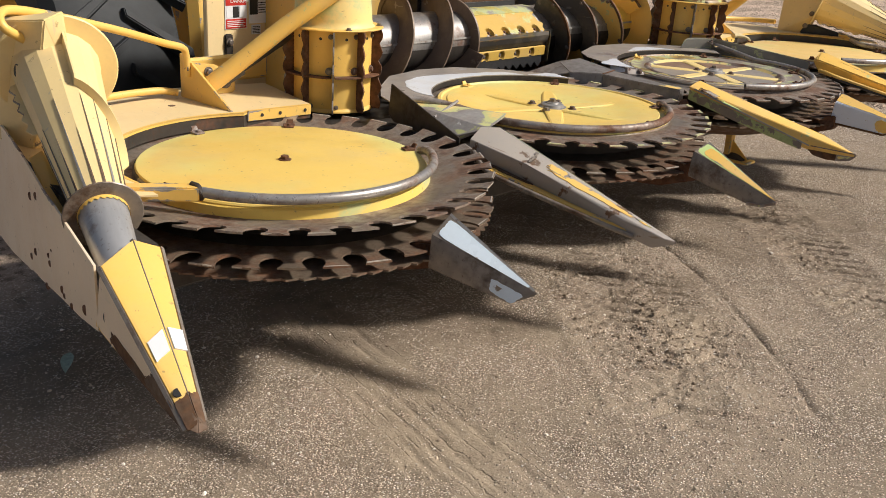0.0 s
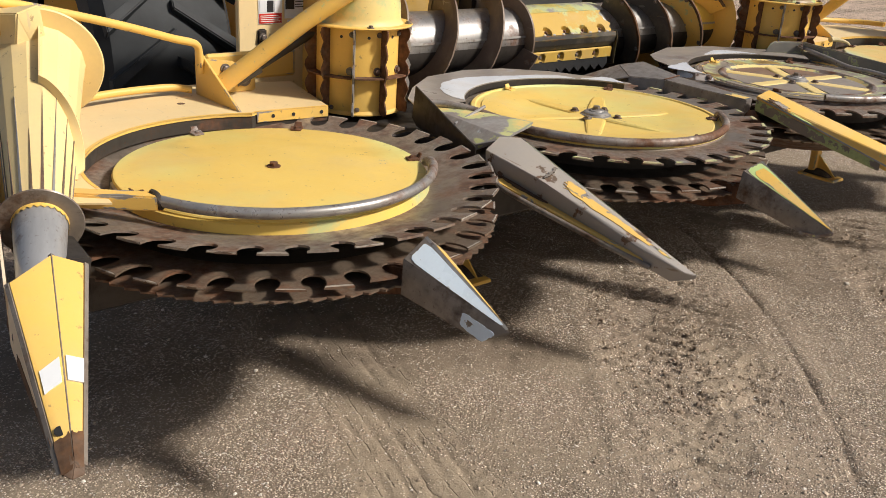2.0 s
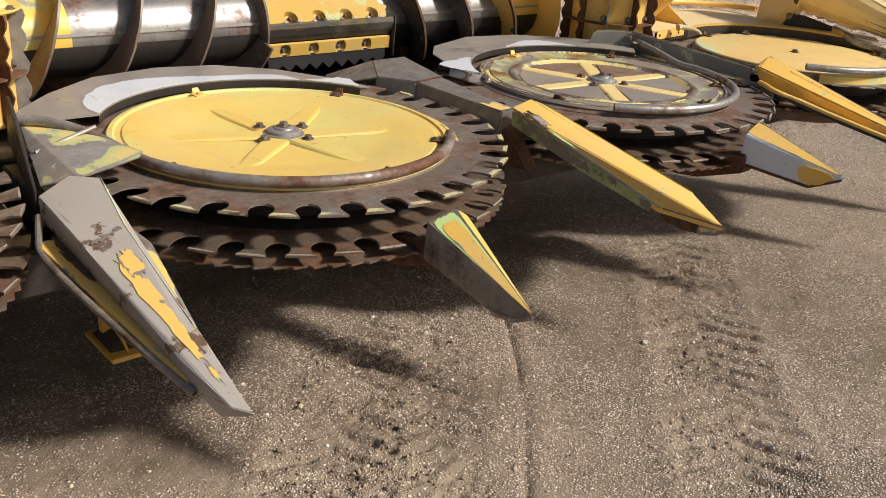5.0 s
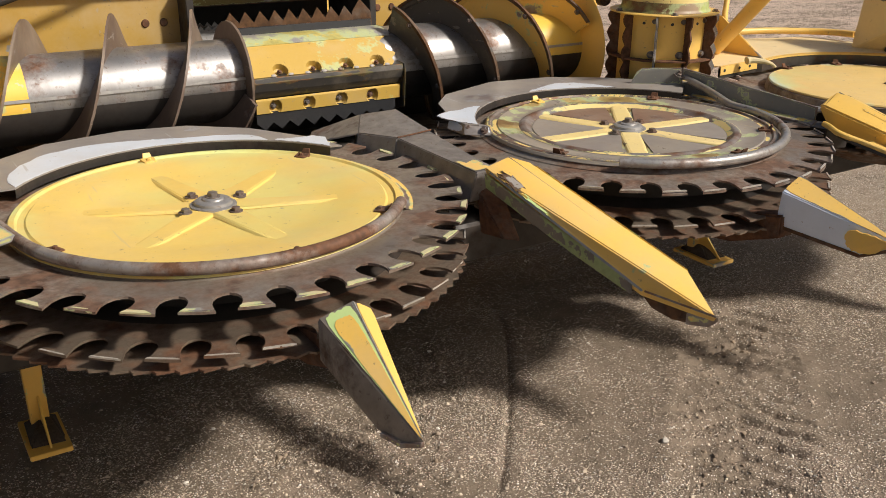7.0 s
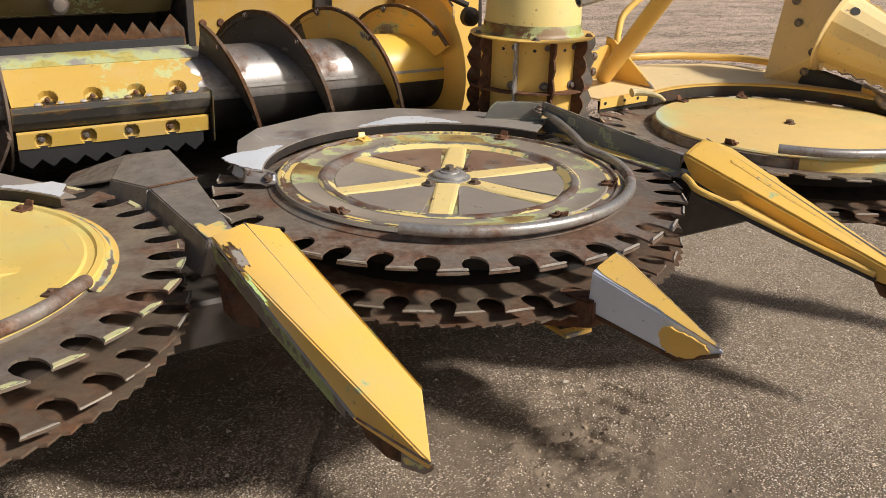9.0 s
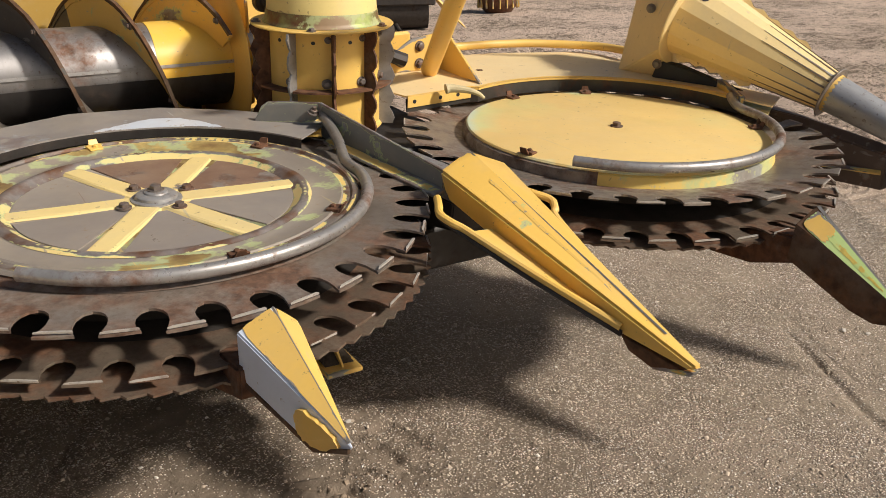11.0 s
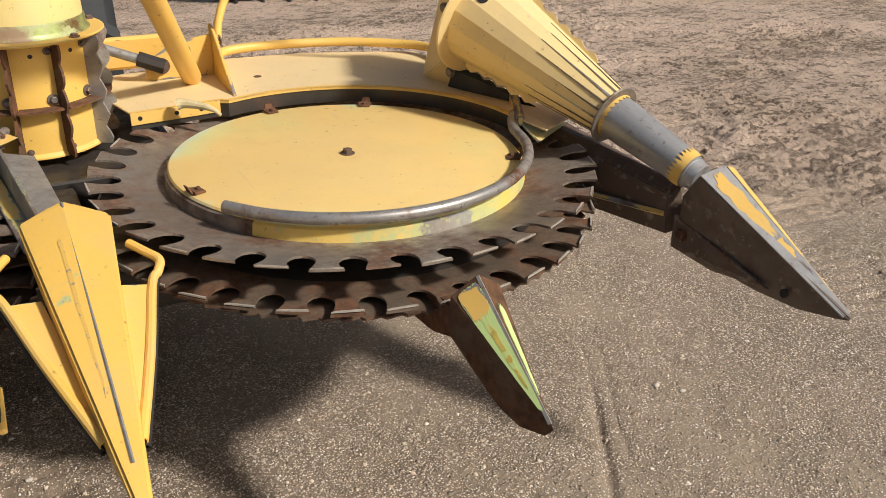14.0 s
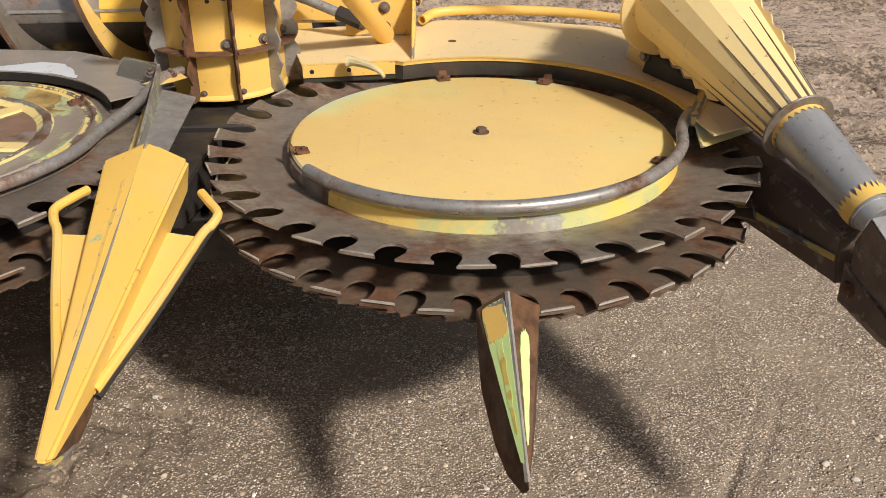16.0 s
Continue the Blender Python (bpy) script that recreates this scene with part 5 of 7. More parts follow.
patch(e0, "rust_patch", SIDE, -0.02, 0.98, 0.66, 1.02, m_darkrust, "brown rust along the lower side", 0.0048, 3.0, 0.04, 63)
for a, b in ((B0[1], B0[6]), (B0[2], B0[7])):
    patch(e0, "rust_patch", (a, B0[0], B0[5], b), 0.02, 0.98, 0.87, 1.02, m_darkrust, "bare brown nose", 0.003, 12.0, 0.01, 62)
part("nose_cap", wedge([(-0.934, -0.893, -0.176), (-0.958, -0.890, -0.192), (-0.916, -0.894, -0.184), (-0.934, -0.913, -0.183), (-0.961, -0.908, -0.200), (-0.915, -0.912, -0.193), (-0.948, -0.934, -0.205), (-0.922, -0.934, -0.203), (-0.945, -0.85, -0.214), (-0.92, -0.85, -0.208)], 0.002), m_darkrust, e0, "worn bare nose cap")
for a, b, u0, u1 in ((B0[1], B0[6], 0.10, 0.80), (B0[2], B0[7], 0.12, 0.94)):
    r0, r1 = Vector(B0[0]), Vector(B0[5])
    l0, l1 = Vector(a), Vector(b)
    q = [r0.lerp(r1, 0.53).lerp(l0.lerp(l1, 0.53), u) for u in (u0, u1)] + [r0.lerp(r1, 0.645).lerp(l0.lerp(l1, 0.645), u) for u in (u1, u0)]
    nn = (q[1] - q[0]).cross(q[2] - q[0]).normalized()
    nn = nn if nn.z > 0 else -nn
    part("sticker", hull([v + nn * 0.0045 for v in q] + [v - nn * 0.002 for v in q]), m_white, e0, "white reflective sticker")
r0, r1, l0, l1 = Vector(B0[0]), Vector(B0[5]), Vector(B0[1]), Vector(B0[6])
for p, n_, rr in ((r0.lerp(r1, 0.84).lerp(l0.lerp(l1, 0.84), 0.5), tuple((l0 - r0).cross(r1 - r0)) if (l0 - r0).cross(r1 - r0).z > 0 else tuple((r1 - r0).cross(l0 - r0)), 0.011), (Vector((-0.911, -0.53, -0.112)), (-1, -0.12, 0), 0.018)):
    part("bolt_hole", moved(lathe([(0, 0.0035), (rr, 0.0035), (rr, -0.004), (0, -0.004)], 16), Matrix.Translation(p) @ Vector(n_).to_track_quat("Z", "Y").to_matrix().to_4x4()), m_black, e0)


# ---- feed drums ----
def feed_drum(x, y, label, phase, wide=1.0):
    t = thing("feed_drum", label, "feed drum", "feed drums", TILT @ Matrix.Translation((x, y, 0)) @ Matrix.Diagonal((wide, wide, 1, 1)))
    drum = part("drum", lathe([(0, 0.290), (0.168, 0.290), (0.168, -0.02), (0.176, -0.03), (0.176, -0.035), (0, -0.035)], 10 * 5), m_yellow, t)
    part("flange", lathe([(0, 0.302), (0.205, 0.302), (0.208, 0.299), (0.205, 0.295), (0, 0.295)], 56), m_yellow, t, "pale yellow flange plate")
    part("cap", lathe([(0, 0.505), (0.125, 0.505), (0.145, 0.498), (0.153, 0.480), (0.160, 0.33), (0.164, 0.310), (0.172, 0.302), (0, 0.302)], 56), m_cap, t, "yellow cap with green wear")
    n = 10
    for i in range(n):
        a = 360 / n * i + phase
        ca, sa = math.cos(radians(a)), math.sin(radians(a))
        pts = [(0.162, -0.032)]
        for k in range(19):
            z = -0.032 + 0.325 * k / 18
            pts.append((0.203 + (0.006, 0.011, 0.006, -0.004)[k % 4] + random.uniform(-0.002, 0.002), z))
        pts.append((0.162, 0.293))
        part("rib", moved(plate(pts, -0.003, 0.003), Matrix.Rotation(radians(a), 4, "Z") @ Matrix.Rotation(radians(90), 4, "X")), m_rust if i % 3 else m_steel, t, "rusty scalloped rib")
        for da, z, r in ((-5.5, 0.135, 0.0105), (5, -0.012, 0.006), (-4, 0.272, 0.007)):
            b = radians(a + da)
            bolt(drum, (0.168 * math.cos(b), 0.168 * math.sin(b), z), (math.cos(b), math.sin(b), 0), r)
        b0, b1 = a + 2.2, a + 360 / n - 2.2
        seg = [bm_pt for bm_pt in arc((0, 0), 0.166, b0, b1, 4)] + [bm_pt for bm_pt in arc((0, 0), 0.205, b1, b0, 4)]
        part("ring_segment", plate(seg, 0.110, 0.116), m_rust, t)
        b = radians(a + 180 / n)
        part("hole", moved(lathe([(0, 0.0012), (0.006, 0.0012), (0.006, -0.003), (0, -0.003)], 12), Matrix.Translation((0.1675 * math.cos(b), 0.1675 * math.sin(b), 0.262)) @ Vector((math.cos(b), math.sin(b), 0)).to_track_quat("Z", "Y").to_matrix().to_4x4()), m_black, drum)
        if i % 2 == 0:
            bolt(t, (0.190 * math.cos(b), 0.190 * math.sin(b), 0.302), (0, 0, 1), 0.009)
    return t


m_cap = paint("scraped_cap_paint", (0.80, 0.64, 0.25), worn=(0.24, 0.13, 0.08), amount=0.32, green=3.0, rust=0.5, scale=2.4)
feed_drum(0.742, 0.627, "yellow ribbed feed drum with rusty scalloped ribs", 14)
right_drum = feed_drum(3.732, 0.612, "yellow ribbed feed drum under a worn cap", 2, 1.12)
m_capband = paint("scraped_cap_band", (0.30, 0.20, 0.11), worn=(0.46, 0.54, 0.20), amount=0.62, green=2.0, rust=0.4, scale=3.5)
part("scraped_band", lathe([(0.1612, 0.345), (0.1622, 0.342), (0.1645, 0.318), (0.1665, 0.311), (0.173, 0.3035)], 72), m_capband, right_drum, "band scraped to brown and green")

# ---- cross auger ----
AY, AZ = 1.05, 0.106
auger = thing("cross_auger", "cross auger of polished steel with yellow ends", "auger", "", TILT @ Matrix.Translation((0, AY, AZ)) @ Matrix.Rotation(radians(90), 4, "Y"))


def flight(x0, x1, pitch, top_x, r0=0.146, r1=0.262, n=44, wide=1.0):
    """Helical flight between x0 and x1 that crests at top_x."""
    steps = int(abs(x1 - x0) / pitch * n)
    sgn = 1 if x1 > x0 else -1
    bm = bmesh.new()
    rows = []
    for i in range(steps + 1):
        x = x0 + (x1 - x0) * i / steps
        a = math.pi + sgn * 2 * math.pi * (x - top_x) / pitch
        ro = r1 + random.uniform(-0.002, 0.002)
        rows.append([bm.verts.new((r * math.cos(a), r * math.sin(a), x + dx * wide)) for r, dx in ((r0, -0.004), (max(r0, ro - 0.03) + 0.0005, -0.004), (max(r0, ro - 0.03) + 0.001, -0.007), (ro, -0.006), (ro, 0.003), (r0, 0.004))])
    for a, b in zip(rows, rows[1:]):
        for k in range(6):
            bm.faces.new((a[k], a[(k + 1) % 6], b[(k + 1) % 6], b[k]))
    bm.faces.new(rows[0])
    bm.faces.new(rows[-1][::-1])
    return bm


def cyl_x(r, x0, x1, n=64):
    return lathe([(0, x0), (r, x0), (r, x1), (0, x1)], n)


PITCH = 0.57
m_rustflight = paint("rusty_flight_steel", (0.15, 0.105, 0.08), worn=(0.38, 0.35, 0.32), amount=0.30, rust=0.6, rough=0.42, scale=7)
m_flight = paint("worn_flight_paint", (0.075, 0.067, 0.060), worn=(0.23, 0.21, 0.19), amount=0.36, rust=0.4, rough=0.4, scale=5)
part("tube", cyl_x(0.148, 0.92, 3.62), m_polish, auger, "polished worn steel tube")
m_tubeend = paint("tube_end_paint", (0.80, 0.52, 0.08), worn=(0.52, 0.51, 0.50), amount=0.24, green=1.6, rust=0.1, scale=3)
part("painted_tube_end", cyl_x(0.1500, 3.27, 3.60), m_tubeend, auger, "yellow painted tube end")
part("painted_tube_end", cyl_x(0.1500, 0.93, 1.20), m_tubeend, auger, "yellow painted tube end")
for top in (2.833, 2.548):
    part("flight", flight(2.585, 3.06, PITCH, top), m_flight, auger, "dark worn auger flight")
    part("flight", flight(3.06, 3.50, PITCH, top), m_yellow_worn, auger, "yellow auger flight with a worn rim")
for top in (2.833, 2.548):
    part("flight_rim", flight(2.588, 3.498, PITCH, top, 0.250, 0.2645, wide=1.35), m_darkrust, auger, "rusty worn flight rim")
for top in (1.52, 1.235):
    part("flight", flight(1.93, 1.36, PITCH, top), m_rustflight, auger, "rusty auger flight")
    part("flight", flight(1.36, 1.00, PITCH, top), m_rustflight, auger, "rusty auger flight")
# near-black half shell puts shade and dark reflection of the tube's underside into colour
part("lower_shell", lathe([(0.1495, 0.93), (0.1515, 0.931), (0.1515, 3.59), (0.1495, 3.591)], 30, False, -85, 96), m_dark, auger, "dark lower tube half with its shade put into the colour")
part("tube_seam", lathe([(0.1495, 0.93), (0.1545, 0.931), (0.1545, 3.59), (0.1495, 3.591)], 2, False, 258, 262), m_steel, auger, "bright rubbed tube seam")
for top in (2.833, 2.548):
    for x in np.arange(2.62, 3.48, 0.095):
        a = math.pi + 2 * math.pi * (x - top) / PITCH
        bolt(auger, (0.245 * math.cos(a), 0.245 * math.sin(a), x - 0.007), (0, 0, -1), 0.009)
part("end_disc", lathe([(0.14, 3.53), (0.292, 3.53), (0.300, 3.534), (0.292, 3.538), (0.14, 3.538)], 60, True), m_yellow, auger, "yellow round end disc")
part("end_disc", lathe([(0.14, 0.97), (0.292, 0.97), (0.300, 0.966), (0.292, 0.962), (0.14, 0.962)], 60, True), m_yellow, auger, "yellow round end disc")


def auger_slab(pts, x0, x1, mat, name, label=""):
    """Prism along the auger from a cross-section of (forward, up) pairs round its axis."""
    return part(name, hull([(-u, -f, x) for f, u in pts for x in (x0, x1)], 0.002, 1), mat, auger, label)


def saw_bar(f, u, uz, x0, x1, n, tip, mat, label):
    """Toothed bar; teeth reach tip metres from (f, u) along the direction uz."""
    pts = [(0, x0)]
    for i in range(n):
        w = (x1 - x0) / n
        pts += [(tip * 0.60, x0 + w * i), (tip, x0 + w * (i + 0.5))]
    pts += [(tip * 0.60, x1), (0, x1)]
    bm = plate(pts, -0.003, 0.003)
    mm = Matrix((( -uz[1], 0, -uz[0], -u), (-uz[0], 0, uz[1], -f), (0, 1, 0, 0), (0, 0, 0, 1)))
    return part("saw_bar", moved(bm, mm), mat, auger, label)


for x in (1.935,):
    part("end_plate", lathe([(0.14, x), (0.212, x), (0.214, x + 0.008), (0.14, x + 0.008)], 40, True), m_rustflight, auger, "rusty paddle end plate")
m_sleeve = paint("sleeve_paint", (0.54, 0.35, 0.07), worn=(0.28, 0.26, 0.24), amount=0.30, green=1.2, rust=0.2, scale=2.2, rough=0.5)
m_sleevetop = paint("rubbed_sleeve_top", (0.27, 0.26, 0.25), worn=(0.62, 0.55, 0.18), amount=0.44, green=1.8, rust=0.0, scale=2.6, rough=0.34)
m_ledge = paint("oily_ledge_paint", (0.040, 0.036, 0.032), worn=(0.13, 0.115, 0.05), amount=0.26, green=0.0, rust=0.3, scale=7, rough=0.38)


def dented_sheet(section, x0, x1, dents=(), thick=0.004, nx=110, ragged=0.0):
    """Sheet along the auger over a cross-section of (forward, up) pairs, with pressed round pockets (along, x, radius, depth)."""
    pts = [Vector(p) for p in section]
    arcs = [0.0]
    for p, q in zip(pts, pts[1:]):
        arcs.append(arcs[-1] + (q - p).length)
    ns = max(12, int(arcs[-1] / 0.0045))
    bm = bmesh.new()
    grids = []
    for layer in (0, 1):
        grid = []
        for i in range(ns + 1):
            s = arcs[-1] * i / ns
            k = max(j for j in range(len(pts) - 1) if arcs[j] <= s + 1e-9)
            t = (pts[k + 1] - pts[k]).normalized()
            p = pts[k] + t * (s - arcs[k])
            nrm = Vector((-t.y, t.x))
            end = x1 + (ragged * (0.5 * math.sin(s * 55) + 0.25 * math.sin(s * 140 + 1)) if ragged else 0)
            row = []
            for a in range(nx + 1):
                x = x0 + (end - x0) * a / nx
                d = layer * thick
                for ds, dx, r, dep in dents:
                    q = ((s - ds) ** 2 + (x - dx) ** 2) / (r * r)
                    if q < 1:
                        d += dep * min(1.0, 4.5 * (1 - q)) ** 0.7 * (0.75 + 0.25 * (1 - q))
                e = p - nrm * d
                row.append(bm.verts.new((-e.y, -e.x, x)))
            grid.append(row)
        grids.append(grid)
    for layer, grid in enumerate(grids):
        for ra, rb in zip(grid, grid[1:]):
            for a in range(nx):
                bm.faces.new((ra[a], ra[a + 1], rb[a + 1], rb[a]))
    for a in range(nx):
        for i in (0, -1):
            bm.faces.new((grids[0][i][a], grids[0][i][a + 1], grids[1][i][a + 1], grids[1][i][a]))
    for i in range(ns):
        for a in (0, -1):
            bm.faces.new((grids[0][i][a], grids[0][i + 1][a], grids[1][i + 1][a], grids[1][i][a]))
    return bm


ring_pt = lambda deg, r: (r * math.cos(radians(deg)), r * math.sin(radians(deg)))
back = [ring_pt(a, 0.1545) for a in range(116, 54, -6)]
part("sleeve_top", dented_sheet(back[::-1][::-1], 1.95, 2.57, ragged=0.012), m_sleevetop, auger, "sleeve top rubbed to grey steel")
front = [ring_pt(a, 0.1525) for a in range(74, 48, -6)] + [(0.1000, 0.1155), (0.198, 0.032)]
fl = 0.154 * radians(24) + math.hypot(0.0975, 0.0845)
PX = [2.06 + 0.135 * i for i in range(4)]
sleeve = part("sleeve", dented_sheet(front, 1.95, 2.535, [(fl - 0.024, x, 0.028, 0.026) for x in PX], nx=200, ragged=0.03), m_sleeve, auger, "yellow wear sleeve with pressed bolt pockets")
for x in PX:
    bolt(auger, (-0.040, -0.168, x), (-0.6, -0.75, 0), 0.006, m_rust)
    for d in (-0.034, 0.034):
        part("weld_bead", moved(lathe([(0, 0.003), (0.004, 0.002), (0.006, 0.0), (0, -0.002)], 10), Matrix.Translation((-0.035, -0.197, x + d)) @ Vector((-0.6, -0.75, 0)).to_track_quat("Z", "Y").to_matrix().to_4x4() @ Matrix.Diagonal((1, 1.8, 1, 1))), m_greytop, auger)
auger_slab([(0.08, 0.040), (0.198, 0.030), (0.203, 0.010), (0.196, -0.020), (0.178, -0.048), (0.08, -0.05)], 1.945, 2.57, m_ledge, "paddle_box", "oily black folded paddle box")
lower = [(0.182, -0.050), (0.190, -0.056), (0.186, -0.104)]
part("paddle_strip", dented_sheet(lower, 1.955, 2.56, [(0.036, x - 0.03, 0.025, 0.020) for x in PX], nx=200), m_sleeve, auger, "yellow paddle strip with bolt pockets")
for x in PX:
    bolt(auger, (0.080, -0.172, x - 0.034), (0, -1, 0), 0.008)
    bolt(auger, (-0.163, 0.086, x - 0.03), (-0.25, -0.95, 0), 0.008, m_rust)
part("box_end", hull([(-u, -f, x) for f, u in ((0.10, 0.036), (0.205, 0.033), (0.210, 0.0), (0.202, -0.14), (0.12, -0.165)) for x in (2.569, 2.575)], 0.002, 1), m_ledge, auger, "dark end plate with a rubbed edge")
saw_bar(0.178, -0.100, (0.05, -1.0), 1.955, 2.54, 9, 0.068, m_inky, "black saw-toothed crop bar")
saw_bar(-0.080, 0.125, (-0.25, 0.97), 1.955, 2.50, 9, 0.105, m_saw, "rusty saw-toothed crop bar")
saw_bar(-0.080, 0.125, (-0.25, 0.97), 2.50, 2.585, 1, 0.128, m_saw, "taller end tooth of the crop bar")
auger_slab([(-0.070, 0.130), (-0.076, 0.172), (-0.082, 0.172), (-0.078, 0.130)], 1.955, 2.575, m_inky, "bar_clamp", "black strip over the lower part of the saw bar")
auger_slab([(-0.03, 0.140), (-0.105, 0.125), (-0.100, 0.105), (-0.03, 0.115)], 1.955, 2.56, m_dark, "bar_seat")

# ---- header frame ----
hf = thing("header_frame", "yellow welded header frame with rear wall and wing decks", "machine frame")
WY = 1.305
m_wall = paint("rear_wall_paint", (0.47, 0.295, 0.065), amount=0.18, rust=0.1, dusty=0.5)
# below z 0.06 the wall is a separate near-black strip
part("rear_wall", box(0.95, 1.85, WY - 0.003, WY + 0.012, -0.20, 0.06, 0.002), m_dark, hf, "near-black lower rear wall")
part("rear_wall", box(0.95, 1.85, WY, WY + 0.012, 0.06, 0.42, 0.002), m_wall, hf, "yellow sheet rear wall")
part("rear_wall", box(2.63, 3.60, WY - 0.003, WY + 0.012, -0.20, 0.06, 0.002), m_dark, hf, "near-black lower rear wall")
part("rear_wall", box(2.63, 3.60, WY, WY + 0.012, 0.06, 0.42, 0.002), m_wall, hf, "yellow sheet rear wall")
part("rear_wall", box(1.85, 2.63, WY, WY + 0.012, -0.20, 0.06, 0.002), m_dark, hf, "near-black lower rear wall")
part("top_beam", hull([(x, y, z) for x in (0.55, 3.95) for y, z in ((1.26, 0.425), (1.22, 0.50), (1.22, 0.62), (1.50, 0.62), (1.50, 0.425))], 0.008), m_yellow, hf, "yellow folded top beam")
part("beam_ledge", box(0.6, 3.9, 1.205, 1.225, 0.50, 0.515, 0.003), m_cream, hf)
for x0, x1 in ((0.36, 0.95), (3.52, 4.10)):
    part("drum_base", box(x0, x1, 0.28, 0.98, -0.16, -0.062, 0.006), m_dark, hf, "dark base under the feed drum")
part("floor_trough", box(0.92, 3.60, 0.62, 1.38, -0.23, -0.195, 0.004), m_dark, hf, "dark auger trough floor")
# made-up box that stops sky light from behind reaching under the rotors
part("under_frame", box(0.30, 4.20, 0.66, 1.36, -0.50, -0.232, 0.01), m_dark, hf, "added dark block keeping light out below the trough")
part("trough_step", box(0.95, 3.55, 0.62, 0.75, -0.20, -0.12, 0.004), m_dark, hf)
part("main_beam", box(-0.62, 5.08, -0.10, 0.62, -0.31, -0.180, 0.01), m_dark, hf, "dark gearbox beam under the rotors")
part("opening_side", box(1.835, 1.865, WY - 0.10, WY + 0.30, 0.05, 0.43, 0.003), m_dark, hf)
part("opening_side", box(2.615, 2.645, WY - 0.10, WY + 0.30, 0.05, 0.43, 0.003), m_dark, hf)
# yellow darkened to olive so that the flap's shade sits in its colour
m_flap = paint("shaded_flap_paint", (0.22, 0.17, 0.05), worn=(0.06, 0.05, 0.04), amount=0.40, green=0.8, rust=0.2, scale=6)
flap = part("opening_flap", hull([(x, y, z) for x in (1.87, 2.61) for y, z in ((WY - 0.02, 0.43), (WY - 0.005, 0.43), (WY + 0.06, 0.335), (WY + 0.075, 0.335))], 0.003), m_flap, hf, "yellow flap above the feed opening, darkened to olive for its shade")
part("knob", moved(lathe([(0, 0.035), (0.022, 0.030), (0.034, 0.012), (0.036, 0.0), (0.03, -0.02), (0, -0.03)], 20), Matrix.Translation((2.20, WY - 0.01, 0.385)) @ Matrix.Rotation(radians(90), 4, "X")), m_bolt, flap)
# throat shade is put into a near-black colour; the roof is added to block light
part("throat", box(1.80, 2.68, 1.75, 1.95, -0.2, 0.45, 0.002), m_inky, hf, "feed throat coloured near-black to hold its shade")
part("throat_roof", box(1.86, 2.62, WY + 0.09, 1.78, 0.425, 0.45, 0.002), m_inky, hf, "added near-black roof keeping light out of the throat")
roller = part("feed_roller", moved(cyl_x(0.13, 1.88, 2.60, 40), Matrix.Translation((0, 1.52, 0.10)) @ Matrix.Rotation(radians(90), 4, "Y")), m_steel, hf, "steel feed roller behind the opening")
for a in (70, 110, 150):
    pts = [(0, 1.89)]
    for i in range(22):
        w = 0.70 / 22
        pts += [(0.012, 1.89 + w * i), (0.030, 1.89 + w * (i + 0.5))]
    pts += [(0.012, 2.59), (0, 2.59)]
    part("roller_bar", moved(plate(pts, -0.003, 0.003), Matrix.Translation((0, 1.52, 0.10)) @ Matrix.Rotation(radians(a), 4, "X") @ Matrix(((0, 1, 0, 0), (1, 0, 0, 0.125), (0, 0, 1, 0), (0, 0, 0, 1)))), m_steel, roller)
for x in (1.705, 1.775, 2.705, 2.775):
    part("wall_plug", moved(lathe([(0, 0.006), (0.012, 0.006), (0.016, 0.0), (0, 0)], 16), Matrix.Translation((x, WY, 0.295)) @ Matrix.Rotation(radians(90), 4, "X")), m_rust, hf)
part("hook_plate", box(3.16, 3.24, WY - 0.012, WY, 0.33, 0.50, 0.004), m_dark, hf, "black hook plate")
part("hose", tube([(1.0, 1.15, 0.36), (1.25, 1.12, 0.44), (1.5, 1.12, 0.53), (1.7, 1.14, 0.60)], 0.014, 10), m_dark, hf, "black hydraulic hose")
part("hose", tube([(3.30, 1.16, 0.58), (3.42, 1.08, 0.50), (3.55, 1.0, 0.42), (3.66, 0.94, 0.365)], 0.013, 10), m_dark, hf, "black hydraulic hose")
